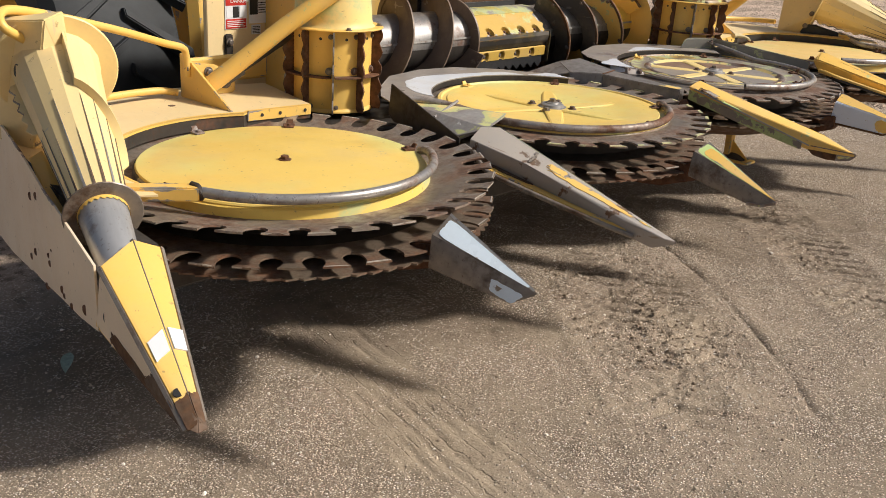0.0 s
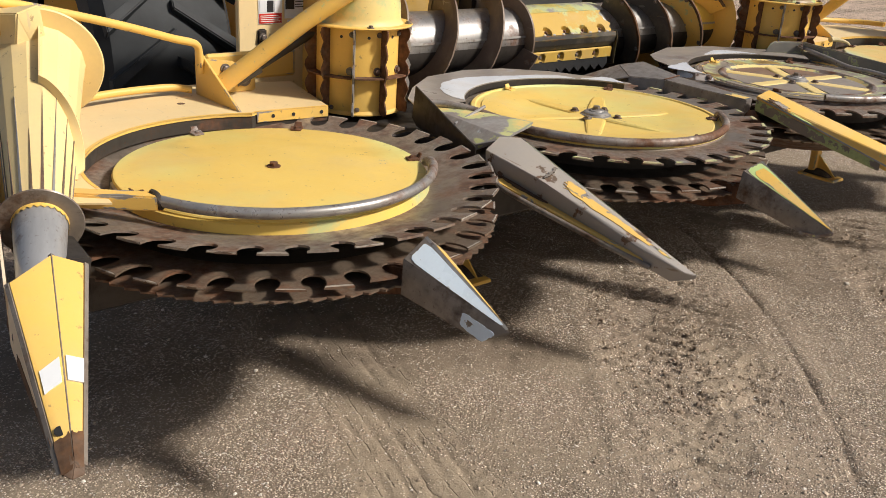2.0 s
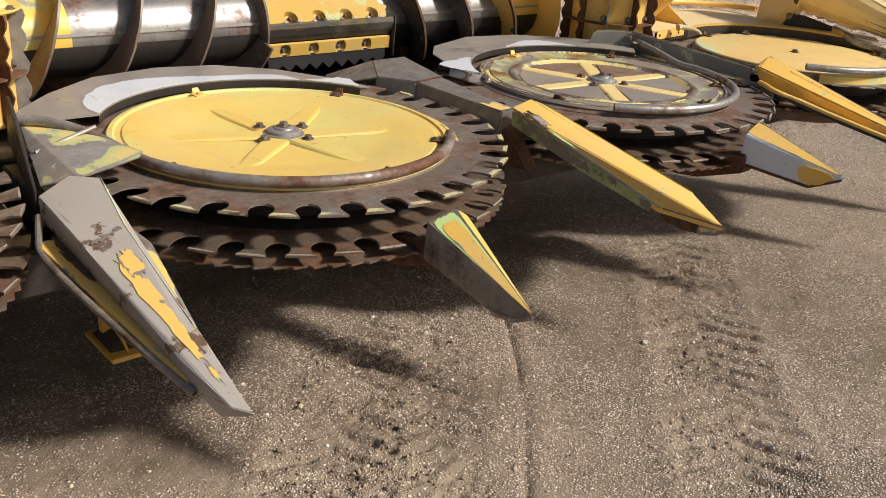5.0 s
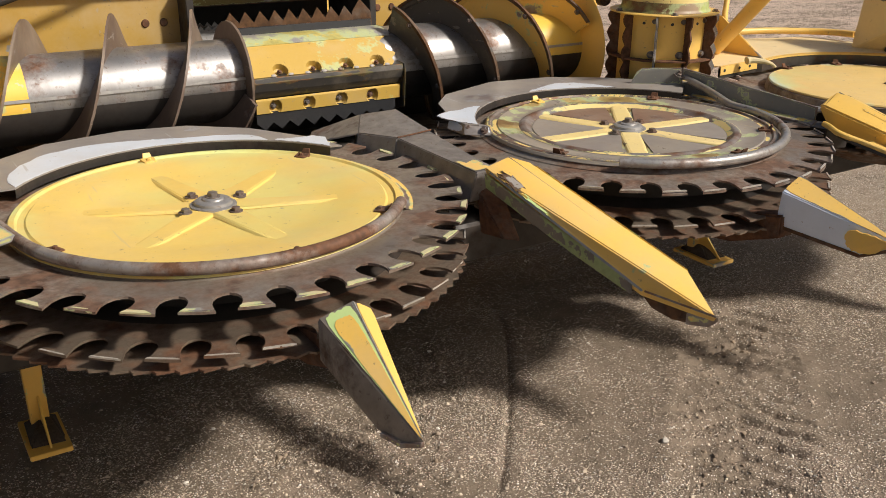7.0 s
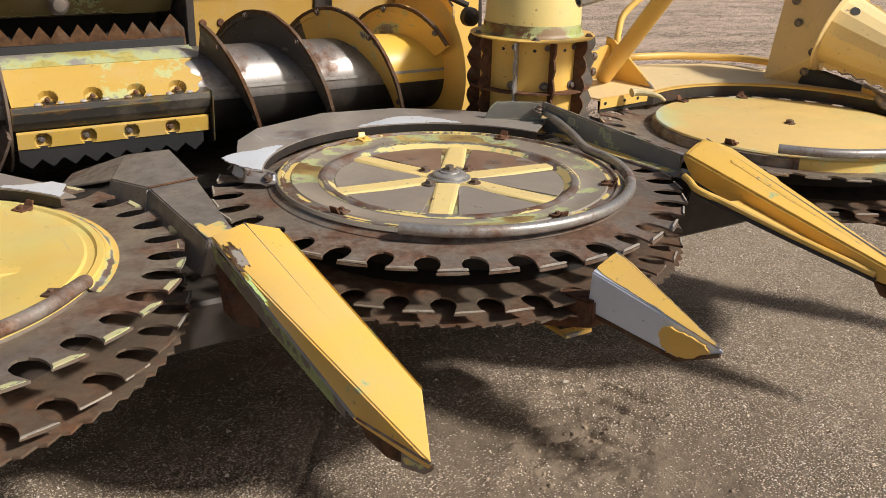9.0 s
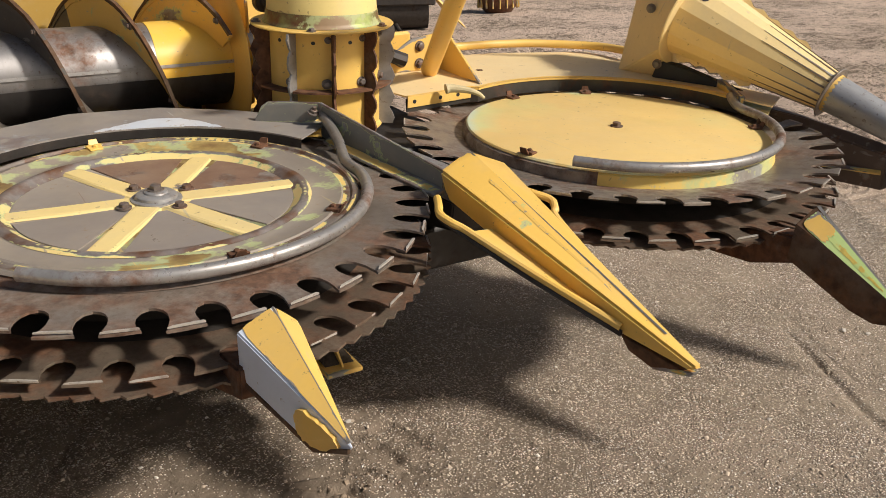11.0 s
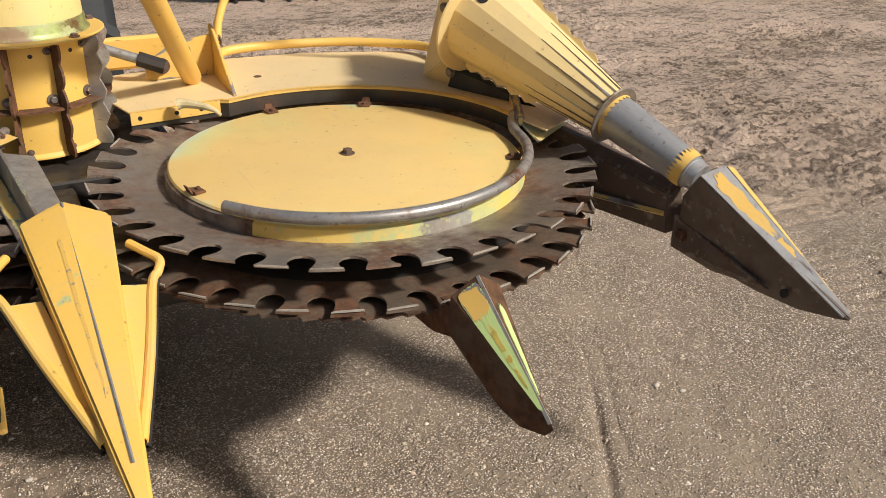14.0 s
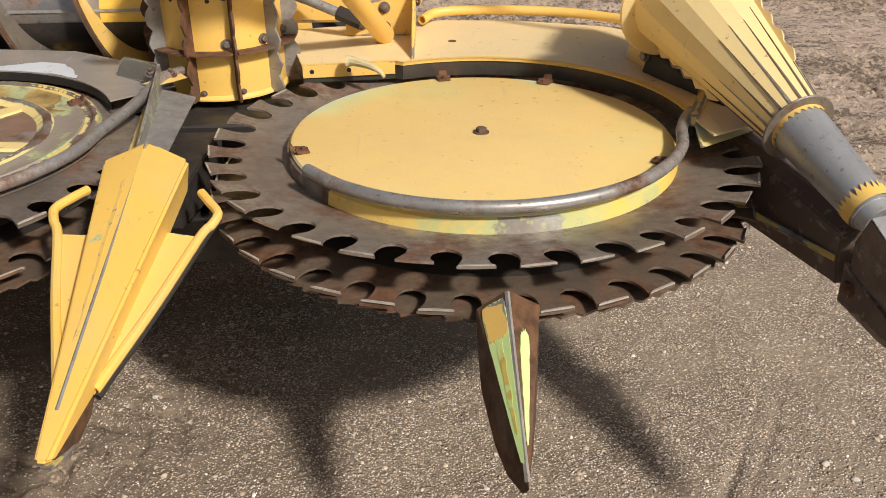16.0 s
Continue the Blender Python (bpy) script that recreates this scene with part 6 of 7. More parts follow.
for s, nm in ((1, "R"), (-1, "L")):
    X = (lambda x: x) if s > 0 else (lambda x: 4.5 - x)
    xs = sorted((X(3.53), X(3.94)))
    part("end_wall", box(xs[0], xs[1], 1.27, 1.30, -0.25, 0.62, 0.004), m_yellow if s > 0 else m_cream, hf, "flat end wall of the trough")
    if s > 0:
        for z in (0.40, 0.48):
            part("wall_hole", moved(lathe([(0, 0.003), (0.018, 0.003), (0.018, -0.003), (0, -0.003)], 18), Matrix.Translation((3.66, 1.27, z)) @ Matrix.Rotation(radians(90), 4, "X")), m_black, hf)
        part("roller_stop", moved(lathe([(0, 0.04), (0.015, 0.04), (0.02, 0.03), (0.036, 0.028), (0.038, 0.0), (0, 0)], 24), Matrix.Translation((3.655, 0.93, 0.325)) @ Matrix.Rotation(radians(90), 4, "X")), m_dark, hf, "black rubber stop")
        part("side_cheek", hull([(3.60, 0.93, -0.03), (3.612, 0.93, -0.03), (3.60, 1.30, -0.2), (3.612, 1.30, -0.2), (3.60, 1.30, 0.6), (3.612, 1.30, 0.6), (3.60, 0.96, 0.36), (3.612, 0.96, 0.36)], 0.003), m_yellow, hf)
    else:
        part("side_cheek", hull([(0.88, 0.93, -0.03), (0.892, 0.93, -0.03), (0.88, 1.30, -0.2), (0.892, 1.30, -0.2), (0.88, 1.30, 0.6), (0.892, 1.30, 0.6), (0.88, 0.96, 0.36), (0.892, 0.96, 0.36)], 0.003), m_yellow, hf)
        part("slot_plate", moved(hull([(x, y, z) for x in (-0.022, 0.022) for y in (-0.010, 0.004) for z in (-0.055, 0.05)], 0.006), Matrix.Translation((0.67, 1.268, 0.125))), m_dark, hf, "dark latch plate")
        bolt(hf, (0.67, 1.255, 0.14), (0, -1, 0), 0.012)


def deck(s, z, label, mat):
    """Wing deck behind an outer rotor; s=-1 mirrors it."""

    def q(x, y):
        return (x if s > 0 else 4.5 - x, y)

    lip = [q(3.988, 0.488), q(4.27, 0.520)] + [q(*p) for p in arc((4.5, 0), 0.545, 112, -4, 26)]
    pts = [q(3.89, 0.92)] + lip + [q(5.06, -0.165), q(5.20, -0.085), q(5.19, 0.30), q(5.10, 0.86), q(4.70, 1.0), q(4.36, 1.03)]
    dk = part("wing_deck", plate(pts, z - 0.005, z), mat, hf, label)
    for h, m_, nm in ((0.012, m_yellow, "deck_edge"), (0.046, m_lip, "deck_lip")):
        bm = bmesh.new()
        rows = []
        off = 0.0 if nm == "deck_edge" else 0.004
        for i, (x, y) in enumerate(lip):
            d = Vector((x - q(4.5, 0)[0], y)).normalized() if i > 1 else Vector((0, 1))
            o = d * off
            z1 = z + 0.001 if nm == "deck_edge" else z - 0.010
            rows.append([bm.verts.new((x + o.x, y + o.y, z1)), bm.verts.new((x + o.x, y + o.y, z1 - h)), bm.verts.new((x + o.x + d.x * 0.005, y + o.y + d.y * 0.005, z1 - h)), bm.verts.new((x + o.x + d.x * 0.010, y + o.y + d.y * 0.010, z1))])
        for a, b in zip(rows, rows[1:]):
            for k in range(4):
                bm.faces.new((a[k], a[(k + 1) % 4], b[(k + 1) % 4], b[k]))
        part(nm, bm, m_, dk, "chipped yellow edge" if nm == "deck_edge" else "dark lip below the edge")
    # front skirt beside the drum
    xs = sorted((q(3.985, 0)[0], q(4.27, 0)[0]))
    a, b = q(3.988, 0.486), q(4.27, 0.518)
    sk = part("deck_skirt", hull([(*a, z - 0.002), (*b, z - 0.002), (*a, z - 0.040), (*b, z - 0.040), (a[0], a[1] + 0.004, z - 0.002), (b[0], b[1] + 0.004, z - 0.002), (a[0], a[1] + 0.004, z - 0.04), (b[0], b[1] + 0.004, z - 0.04)], 0.001), m_yellow, dk, "chipped yellow skirt")
    for u in (0.10, 0.5, 0.78):
        p = Vector((*a, z - 0.020)).lerp(Vector((*b, z - 0.020)), u)
        part("hole", moved(lathe([(0, 0.0015), (0.007, 0.0015), (0.007, -0.003), (0, -0.003)], 12), Matrix.Translation(p) @ Matrix.Rotation(radians(90), 4, "X")), m_black, sk)
    hx, hy = q(4.457, 0.74)
    part("drain_hole", moved(lathe([(0, 0.001), (0.014, 0.001), (0.014, -0.002), (0, -0.002)], 16), Matrix.Translation((hx, hy, z))), m_rust, dk)
    # hinge bracket, gusset, arm, rod, rails
    g0, g1_ = q(4.335, 0.86), q(4.325, 0.535)
    part("gusset", hull([(g0[0] - 0.005, g0[1], z), (g0[0] + 0.005, g0[1], z), (g0[0] - 0.005, g0[1], z + 0.17), (g0[0] + 0.005, g0[1], z + 0.17), (g0[0] - 0.005, g0[1] - 0.05, z + 0.16), (g0[0] + 0.005, g0[1] - 0.05, z + 0.16), (g1_[0] - 0.005, g1_[1], z), (g1_[0] + 0.005, g1_[1], z)], 0.0015), m_yellow, hf, "triangular gusset plate")
    bx = sorted((q(4.10, 0)[0], q(4.33, 0)[0]))
    br = part("hinge_bracket", hull([(bx[0] if s > 0 else bx[1], 0.835, z + 0.005), (bx[0] if s > 0 else bx[1], 0.835, z + 0.06)] + [(x_, y_, z_) for x_, z_ in ((q(4.20, 0)[0], z + 0.12), (q(4.33, 0)[0], z + 0.14), (q(4.33, 0)[0], z), (q(4.12, 0)[0], z)) for y_ in (0.825, 0.84)], 0.003), m_yellow, hf, "yellow hinge bracket")
    for bx_, bz in ((4.155, 0.048), (4.235, 0.03), (4.235, 0.095)):
        bolt(br, (q(bx_, 0)[0], 0.824, z + bz), (0, -1, 0), 0.018 if bx_ < 4.2 else 0.013)
    bolt(br, (g0[0] + 0.012 * s, 0.80, z + 0.125), (-s, -0.4, 0), 0.013)
    part("rear_bar", box(*sorted((q(3.86, 0)[0], q(4.26, 0)[0])), 0.93, 0.96, z + 0.02, z + 0.13, 0.01), m_yellow, hf, "yellow rear cross bar")


# near-black steel for the lip below the deck edge
m_lip = metal("dark_lip_steel", (0.075, 0.07, 0.06), rust=0.35, rough=0.4, met=0.4, dirt=0.5)
deck(1, 0.050, "sun-bleached yellow wing deck", m_cream)
deck(-1, 0.018, "sun-bleached yellow wing deck", m_cream)
part("arm_tube", tube([(4.235, 0.75, 0.07), (4.0, 0.145, 0.555), (3.97, 0.08, 0.61)], 0.033, 18, 0), m_yellow, hf, "yellow fold arm tube")
part("arm_tube", tube([(0.205, 0.745, 0.07), (0.467, 0.586, 0.315), (0.732, 0.435, 0.53), (0.85, 0.37, 0.62)], 0.034, 18, 0), m_yellow_worn, hf, "yellow fold arm tube with rubbed stripe")
part("steel_pipe", tube([(3.622, 0.237, 0.461), (3.82, 0.19, 0.512), (4.03, 0.14, 0.568)], 0.024, 16, 3), m_tube, hf, "loose bright steel pipe")
part("cylinder_rod", tube([(4.15, 0.80, 0.105), (3.98, 0.86, 0.165), (3.86, 0.90, 0.20)], 0.017, 12, 0), m_steel, hf, "steel cylinder rod")
part("rod_end", tube([(4.16, 0.80, 0.10), (4.08, 0.825, 0.13)], 0.026, 8, 0), m_dark, hf)
part("cylinder_rod", tube([(0.285, 0.75, 0.09), (0.52, 0.715, 0.22), (0.78, 0.68, 0.355)], 0.018, 12, 0), m_dark, hf, "dark cylinder rod")
part("rod_end", tube([(0.27, 0.755, 0.08), (0.36, 0.735, 0.130)], 0.026, 8, 0), m_dark, hf)
part("rail", tube([(4.36, 0.93, 0.075), (4.42, 1.01, 0.082), (4.60, 1.02, 0.085), (4.85, 0.97, 0.085), (5.04, 0.87, 0.082), (5.12, 0.76, 0.085), (5.13, 0.62, 0.09)], 0.017, 12), m_yellow, hf, "yellow rear rail")
part("rail", tube([(4.345, 0.80, 0.165), (4.36, 0.82, 0.24), (4.42, 0.84, 0.33), (4.60, 0.80, 0.44), (4.85, 0.68, 0.475), (5.05, 0.56, 0.44), (5.15, 0.52, 0.40)], 0.014, 12), m_yellow, hf, "yellow hoop rail")
part("rail", tube([(0.135, 0.84, 0.04), (0.05, 0.87, 0.05), (-0.20, 0.83, 0.055), (-0.45, 0.74, 0.05)], 0.014, 12), m_yellow, hf, "yellow rear rail")
part("rail", tube([(0.155, 0.80, 0.11), (0.145, 0.79, 0.19), (0.12, 0.775, 0.225), (0.02, 0.735, 0.255), (-0.203, 0.654, 0.325), (-0.50, 0.55, 0.405), (-0.645, 0.49, 0.430), (-0.68, 0.43, 0.395), (-0.60, 0.44, 0.340)], 0.014, 12), m_yellow, hf, "yellow hoop rail")
# worn shrouds behind the middle rotors
m_shroud = paint("bare_shroud_steel", (0.27, 0.245, 0.225), worn=(0.42, 0.42, 0.43), amount=0.30, rust=0.15, rough=0.35, scale=5, edge=0.05)
m_shroudblue = paint("grey_blue_shroud_paint", (0.62, 0.67, 0.74), worn=(0.30, 0.27, 0.25), amount=0.22, rust=0.1, rough=0.35, scale=5, edge=0.16)


def shroud(c, outer, a0, a1, z, r, drop, blue):
    inner = arc(c, r, a0, a1, 22)
    sh = part("rotor_shroud", plate(outer + inner, z - 0.004, z), m_shroud, hf, "grey-blue peeling shroud plate")
    bm = bmesh.new()
    rows = [[bm.verts.new((x, y, z - 0.001)), bm.verts.new((x, y + 0.002, z - drop)), bm.verts.new((x, y + 0.007, z - drop)), bm.verts.new((x, y + 0.007, z - 0.003))] for x, y in inner]
    for a, b in zip(rows, rows[1:]):
        for k in range(4):
            bm.faces.new((a[k], a[(k + 1) % 4], b[(k + 1) % 4], b[k]))
    part("shroud_lip", bm, m_dark, sh)
    for b0, b1, w in blue:
        n = 26
        outer_edge = []
        for i in range(n + 1):
            f = i / n
            a = radians(b1 + (b0 - b1) * f)
            rr = r + 0.006 + w * (math.sin(math.pi * f) ** 0.5) * (0.72 + 0.28 * math.sin(7 * f + w * 40)) + random.uniform(-0.006, 0.006)
            outer_edge.append((c[0] + rr * math.cos(a), c[1] + rr * math.sin(a)))
        part("paint_band", plate(arc(c, r + 0.003, b0, b1, n) + outer_edge, z - 0.002, z + 0.0015), m_shroudblue, sh, "band of grey-blue paint")
    return sh


shroud((1.49, 0.016), [(0.80, 0.32), (0.86, 0.45), (1.00, 0.60), (1.20, 0.75), (1.45, 0.80), (1.66, 0.76), (1.83, 0.62), (1.95, 0.42), (2.00, 0.26)], 28, 146, 0.022, 0.535, 0.03, ((52, 145, 0.15), (29, 50, 0.09)))
sh3 = shroud((2.99, 0.012), [(2.455, 0.24), (2.470, 0.36), (2.55, 0.56), (2.66, 0.68), (2.95, 0.79), (3.22, 0.75), (3.42, 0.62), (3.58, 0.46), (3.63, 0.36)], 24, 158, 0.036, 0.535, 0.03, ((52, 92, 0.10), (128, 157, 0.13)))
part("shroud_foot", hull([(2.455, 0.24, 0.036), (2.470, 0.36, 0.036), (2.44, 0.22, 0.005), (2.445, 0.34, 0.0), (2.52, 0.16, 0.005), (2.53, 0.20, 0.03)], 0.002), m_shroudblue, sh3, "bent end with two bolts")
bolt(sh3, (2.465, 0.235, 0.022), (-0.6, -0.3, 0.8), 0.010)
bolt(sh3, (2.50, 0.19, 0.020), (-0.6, -0.3, 0.8), 0.010)
# mount between the middle rotors
m_mount = metal("grey_mount_steel", (0.27, 0.25, 0.235), rust=0.22, rough=0.36, met=0.3, dirt=0.3)
part("divider_mount", hull([(2.190, 0.500, 0.051), (2.301, 0.441, 0.068), (2.312, 0.230, 0.037), (2.171, 0.210, 0.035), (2.112, 0.366, 0.024), (2.300, 0.44, -0.10), (2.31, 0.23, -0.10), (2.135, 0.17, -0.10), (2.07, 0.33, -0.10), (2.15, 0.50, -0.10)], 0.003), m_mount, hf, "grey steel divider mount with folded corners")
part("mount_fold", hull([(2.190, 0.500, 0.050), (2.113, 0.367, 0.023), (2.00, 0.52, -0.030), (2.06, 0.62, -0.020), (2.188, 0.500, 0.044), (2.111, 0.367, 0.017), (1.998, 0.52, -0.036), (2.058, 0.62, -0.026)], 0.001), m_mount, hf, "bent dark side sheet")
part("divider_mount", hull([(2.174, 0.207, 0.033), (2.308, 0.227, 0.035), (2.185, -0.225, 0.028), (2.262, -0.205, 0.024), (2.140, 0.19, -0.09), (2.31, 0.22, -0.09), (2.165, -0.22, -0.06), (2.25, -0.21, -0.06)], 0.003), m_mount, hf, "grey steel divider arm")
part("mount_seam", tube([(2.172, 0.207, 0.036), (2.24, 0.214, 0.0375), (2.310, 0.227, 0.039)], 0.0028, 6), m_rust, hf, "rusty weld seam")
part("mount_paint", hull([(2.187, -0.10, 0.0305), (2.27, -0.10, 0.027), (2.187, -0.215, 0.0305), (2.262, -0.20, 0.027), (2.2, -0.15, 0.02)], 0), m_yellow_worn, hf)
part("mount_bracket", hull([(2.20, -0.20, -0.02), (2.27, -0.22, -0.02), (2.20, -0.34, -0.14), (2.25, -0.36, -0.15), (2.22, -0.2, -0.17), (2.26, -0.22, -0.17)], 0.004), m_rust, hf)
# sheet between the first two rotors
m_sheet = paint("scuffed_sheet_paint", (0.80, 0.60, 0.20), worn=(0.42, 0.41, 0.40), amount=0.46, green=3.0, rust=0.1, scale=3.2)
part("divider_sheet", hull([(0.808, 0.27, 0.034), (0.725, -0.11, -0.010), (0.785, -0.21, 0.030), (0.98, -0.13, 0.046), (0.93, 0.16, 0.036), (0.81, 0.26, 0.02), (0.735, -0.11, -0.03), (0.97, -0.13, 0.03)], 0.001), m_sheet, hf, "folded sheet in yellow, green and bare steel")
part("sheet_wall", hull([(0.800, 0.33, 0.10), (0.806, 0.33, 0.10), (0.790, 0.33, -0.02), (0.800, 0.25, 0.055), (0.700, -0.14, -0.010), (0.706, -0.14, -0.010), (0.700, -0.14, -0.06), (0.79, 0.3, -0.05)], 0.001), m_dark, hf, "dark steel edge wall")
part("sheet_rod", tube([(0.775, 0.06, 0.018), (0.95, 0.10, 0.055)], 0.006, 8, 0), m_steel, hf)
part("mount_leg", hull([(0.73, 0.20, -0.2), (0.80, 0.20, -0.2), (0.73, 0.20, -0.05), (0.80, 0.20, -0.05), (0.72, -0.20, -0.05), (0.84, -0.22, -0.05), (0.73, -0.2, -0.10), (0.84, -0.22, -0.10)], 0.004), m_dark, hf)
part("mount_leg", hull([(3.66, 0.20, -0.2), (3.78, 0.20, -0.2), (3.66, 0.20, -0.05), (3.78, 0.20, -0.05), (3.66, -0.31, -0.02), (3.78, -0.32, -0.02), (3.66, -0.3, -0.10), (3.78, -0.32, -0.10)], 0.004), m_dark, hf)
# channel between the last two rotors
m_chan = paint("grimy_channel_paint", (0.20, 0.20, 0.185), worn=(0.36, 0.36, 0.35), amount=0.40, green=0.5, rust=0.2, rough=0.36, scale=5)
part("channel_plate", hull([(3.43, 0.47, 0.035), (3.435, 0.475, 0.035), (3.45, 0.46, 0.085), (3.47, 0.45, 0.100), (3.590, 0.345, 0.105), (3.595, 0.350, 0.105), (3.60, 0.335, 0.03), (3.605, 0.34, 0.03)], 0.001), m_chan, hf, "grey-green upright plate")
part("channel_wall", hull([(3.592, 0.345, 0.105), (3.600, 0.345, 0.105), (3.592, 0.335, 0.0), (3.600, 0.335, 0.0), (3.668, -0.25, 0.050), (3.676, -0.25, 0.050), (3.660, -0.25, -0.02), (3.668, -0.25, -0.02)], 0.001), m_chan, hf, "grey-green channel wall")
part("channel_floor", hull([(3.60, 0.33, 0.035), (3.70, 0.30, 0.020), (3.672, -0.25, 0.030), (3.735, -0.26, 0.040), (3.60, 0.33, 0.030), (3.70, 0.30, 0.015), (3.672, -0.25, 0.025), (3.735, -0.26, 0.035)], 0.001), m_steel, hf)
part("channel_edge", hull([(3.560, 0.26, 0.010), (3.592, 0.28, 0.014), (3.625, -0.27, -0.004), (3.665, -0.26, 0.004), (3.560, 0.26, 0.004), (3.592, 0.28, 0.006), (3.625, -0.27, -0.012), (3.665, -0.26, -0.006)], 0.001), m_yellow_worn, hf, "yellow channel edge")
part("channel_tab", hull([(3.55, 0.30, 0.062), (3.64, 0.40, 0.062), (3.60, 0.28, 0.058), (3.67, 0.36, 0.058), (3.55, 0.30, 0.056), (3.64, 0.40, 0.056)], 0.001), m_yellow_worn, hf)
for p in ((3.50, 0.44, 0.065), (3.62, 0.37, 0.064), (3.57, 0.345, 0.075)):
    bolt(hf, p, (0.1, -0.4, 0.9), 0.012, shank=0.012)
# outer side frames
part("side_panel", moved(plate([(-0.475, 0.0), (-0.475, -0.165), (-0.30, -0.205), (-0.09, -0.240), (0.30, -0.312), (0.60, -0.365), (1.25, -0.44), (1.25, 0.10), (0.30, 0.06), (0.05, 0.03), (-0.15, 0.02)], -0.006, 0.0), Matrix(((0.24, 0, 1, -0.791), (1, 0, 0, 0), (0, 1, 0, 0), (0, 0, 0, 1)))), m_panel, hf, "sun-faded flat side panel with chipped holes")
for y, z, r in ((0.20, -0.045, 0.013), (0.20, -0.215, 0.012), (0.27, -0.255, 0.011), (0.08, -0.275, 0.011), (-0.22, -0.21, 0.010), (-0.02, -0.13, 0.004), (0.02, -0.16, 0.008), (0.01, -0.18, 0.010), (-0.12, -0.205, 0.012), (-0.14, -0.215, 0.008), (-0.36, -0.16, 0.014), (0.12, -0.02, 0.012)):
    part("panel_chip", moved(lathe([(0, 0.0015), (r, 0.0015), (r, -0.002), (0, -0.002)], 9), Matrix.Translation((-0.7968 + 0.24 * y, y, z)) @ Matrix.Rotation(radians(-90), 4, "Y")), m_rust, hf)
part("side_frame", hull([(-0.812, -0.40, 0.0), (-0.70, -0.40, -0.02), (-0.725, 0.2, 0.02), (-0.66, 0.2, 0.0), (-0.812, -0.40, -0.13), (-0.72, -0.40, -0.12), (-0.725, 0.2, -0.2), (-0.66, 0.2, -0.2)], 0.004), m_dark, hf, "dark side frame")
part("side_frame", hull([(5.20, 0.15, 0.03), (5.10, 0.15, 0.02), (5.21, 0.15, -0.21), (5.10, 0.15, -0.21), (5.255, -0.50, -0.06), (5.30, -0.50, -0.04), (5.262, -0.50, -0.185), (5.33, -0.50, -0.18), (5.21, -0.20, 0.0)], 0.004), m_rustpaint, hf, "rusty side frame")
part("side_strip", hull([(5.085, 0.02, -0.165), (5.095, 0.02, -0.15), (5.245, -0.49, -0.125), (5.255, -0.49, -0.115), (5.10, 0.02, -0.17), (5.26, -0.49, -0.135)], 0.001), m_yellow_worn, hf)
part("rubber_flap", hull([(5.00, 0.36, 0.05), (5.01, 0.34, 0.12), (5.06, 0.28, 0.115), (5.15, 0.04, 0.055), (5.155, 0.02, 0.032), (5.03, 0.30, 0.050), (5.05, 0.40, 0.05), (5.08, 0.32, 0.10)], 0.003), m_rubber, hf, "black rubber flap")
part("rubber_flap", hull([(-0.60, 0.22, 0.02), (-0.60, 0.22, 0.07), (-0.66, 0.05, 0.0), (-0.66, 0.05, 0.04), (-0.63, 0.20, 0.02), (-0.63, 0.20, 0.07)], 0.003), m_rubber, hf, "black rubber flap")
part("cone_seat", hull([(-0.772, 0.05, -0.02), (-0.725, 0.25, 0.05), (-0.70, 0.05, -0.02), (-0.68, 0.25, 0.07), (-0.80, -0.10, -0.05), (-0.70, -0.1, -0.05)], 0.004), m_yellow, hf)


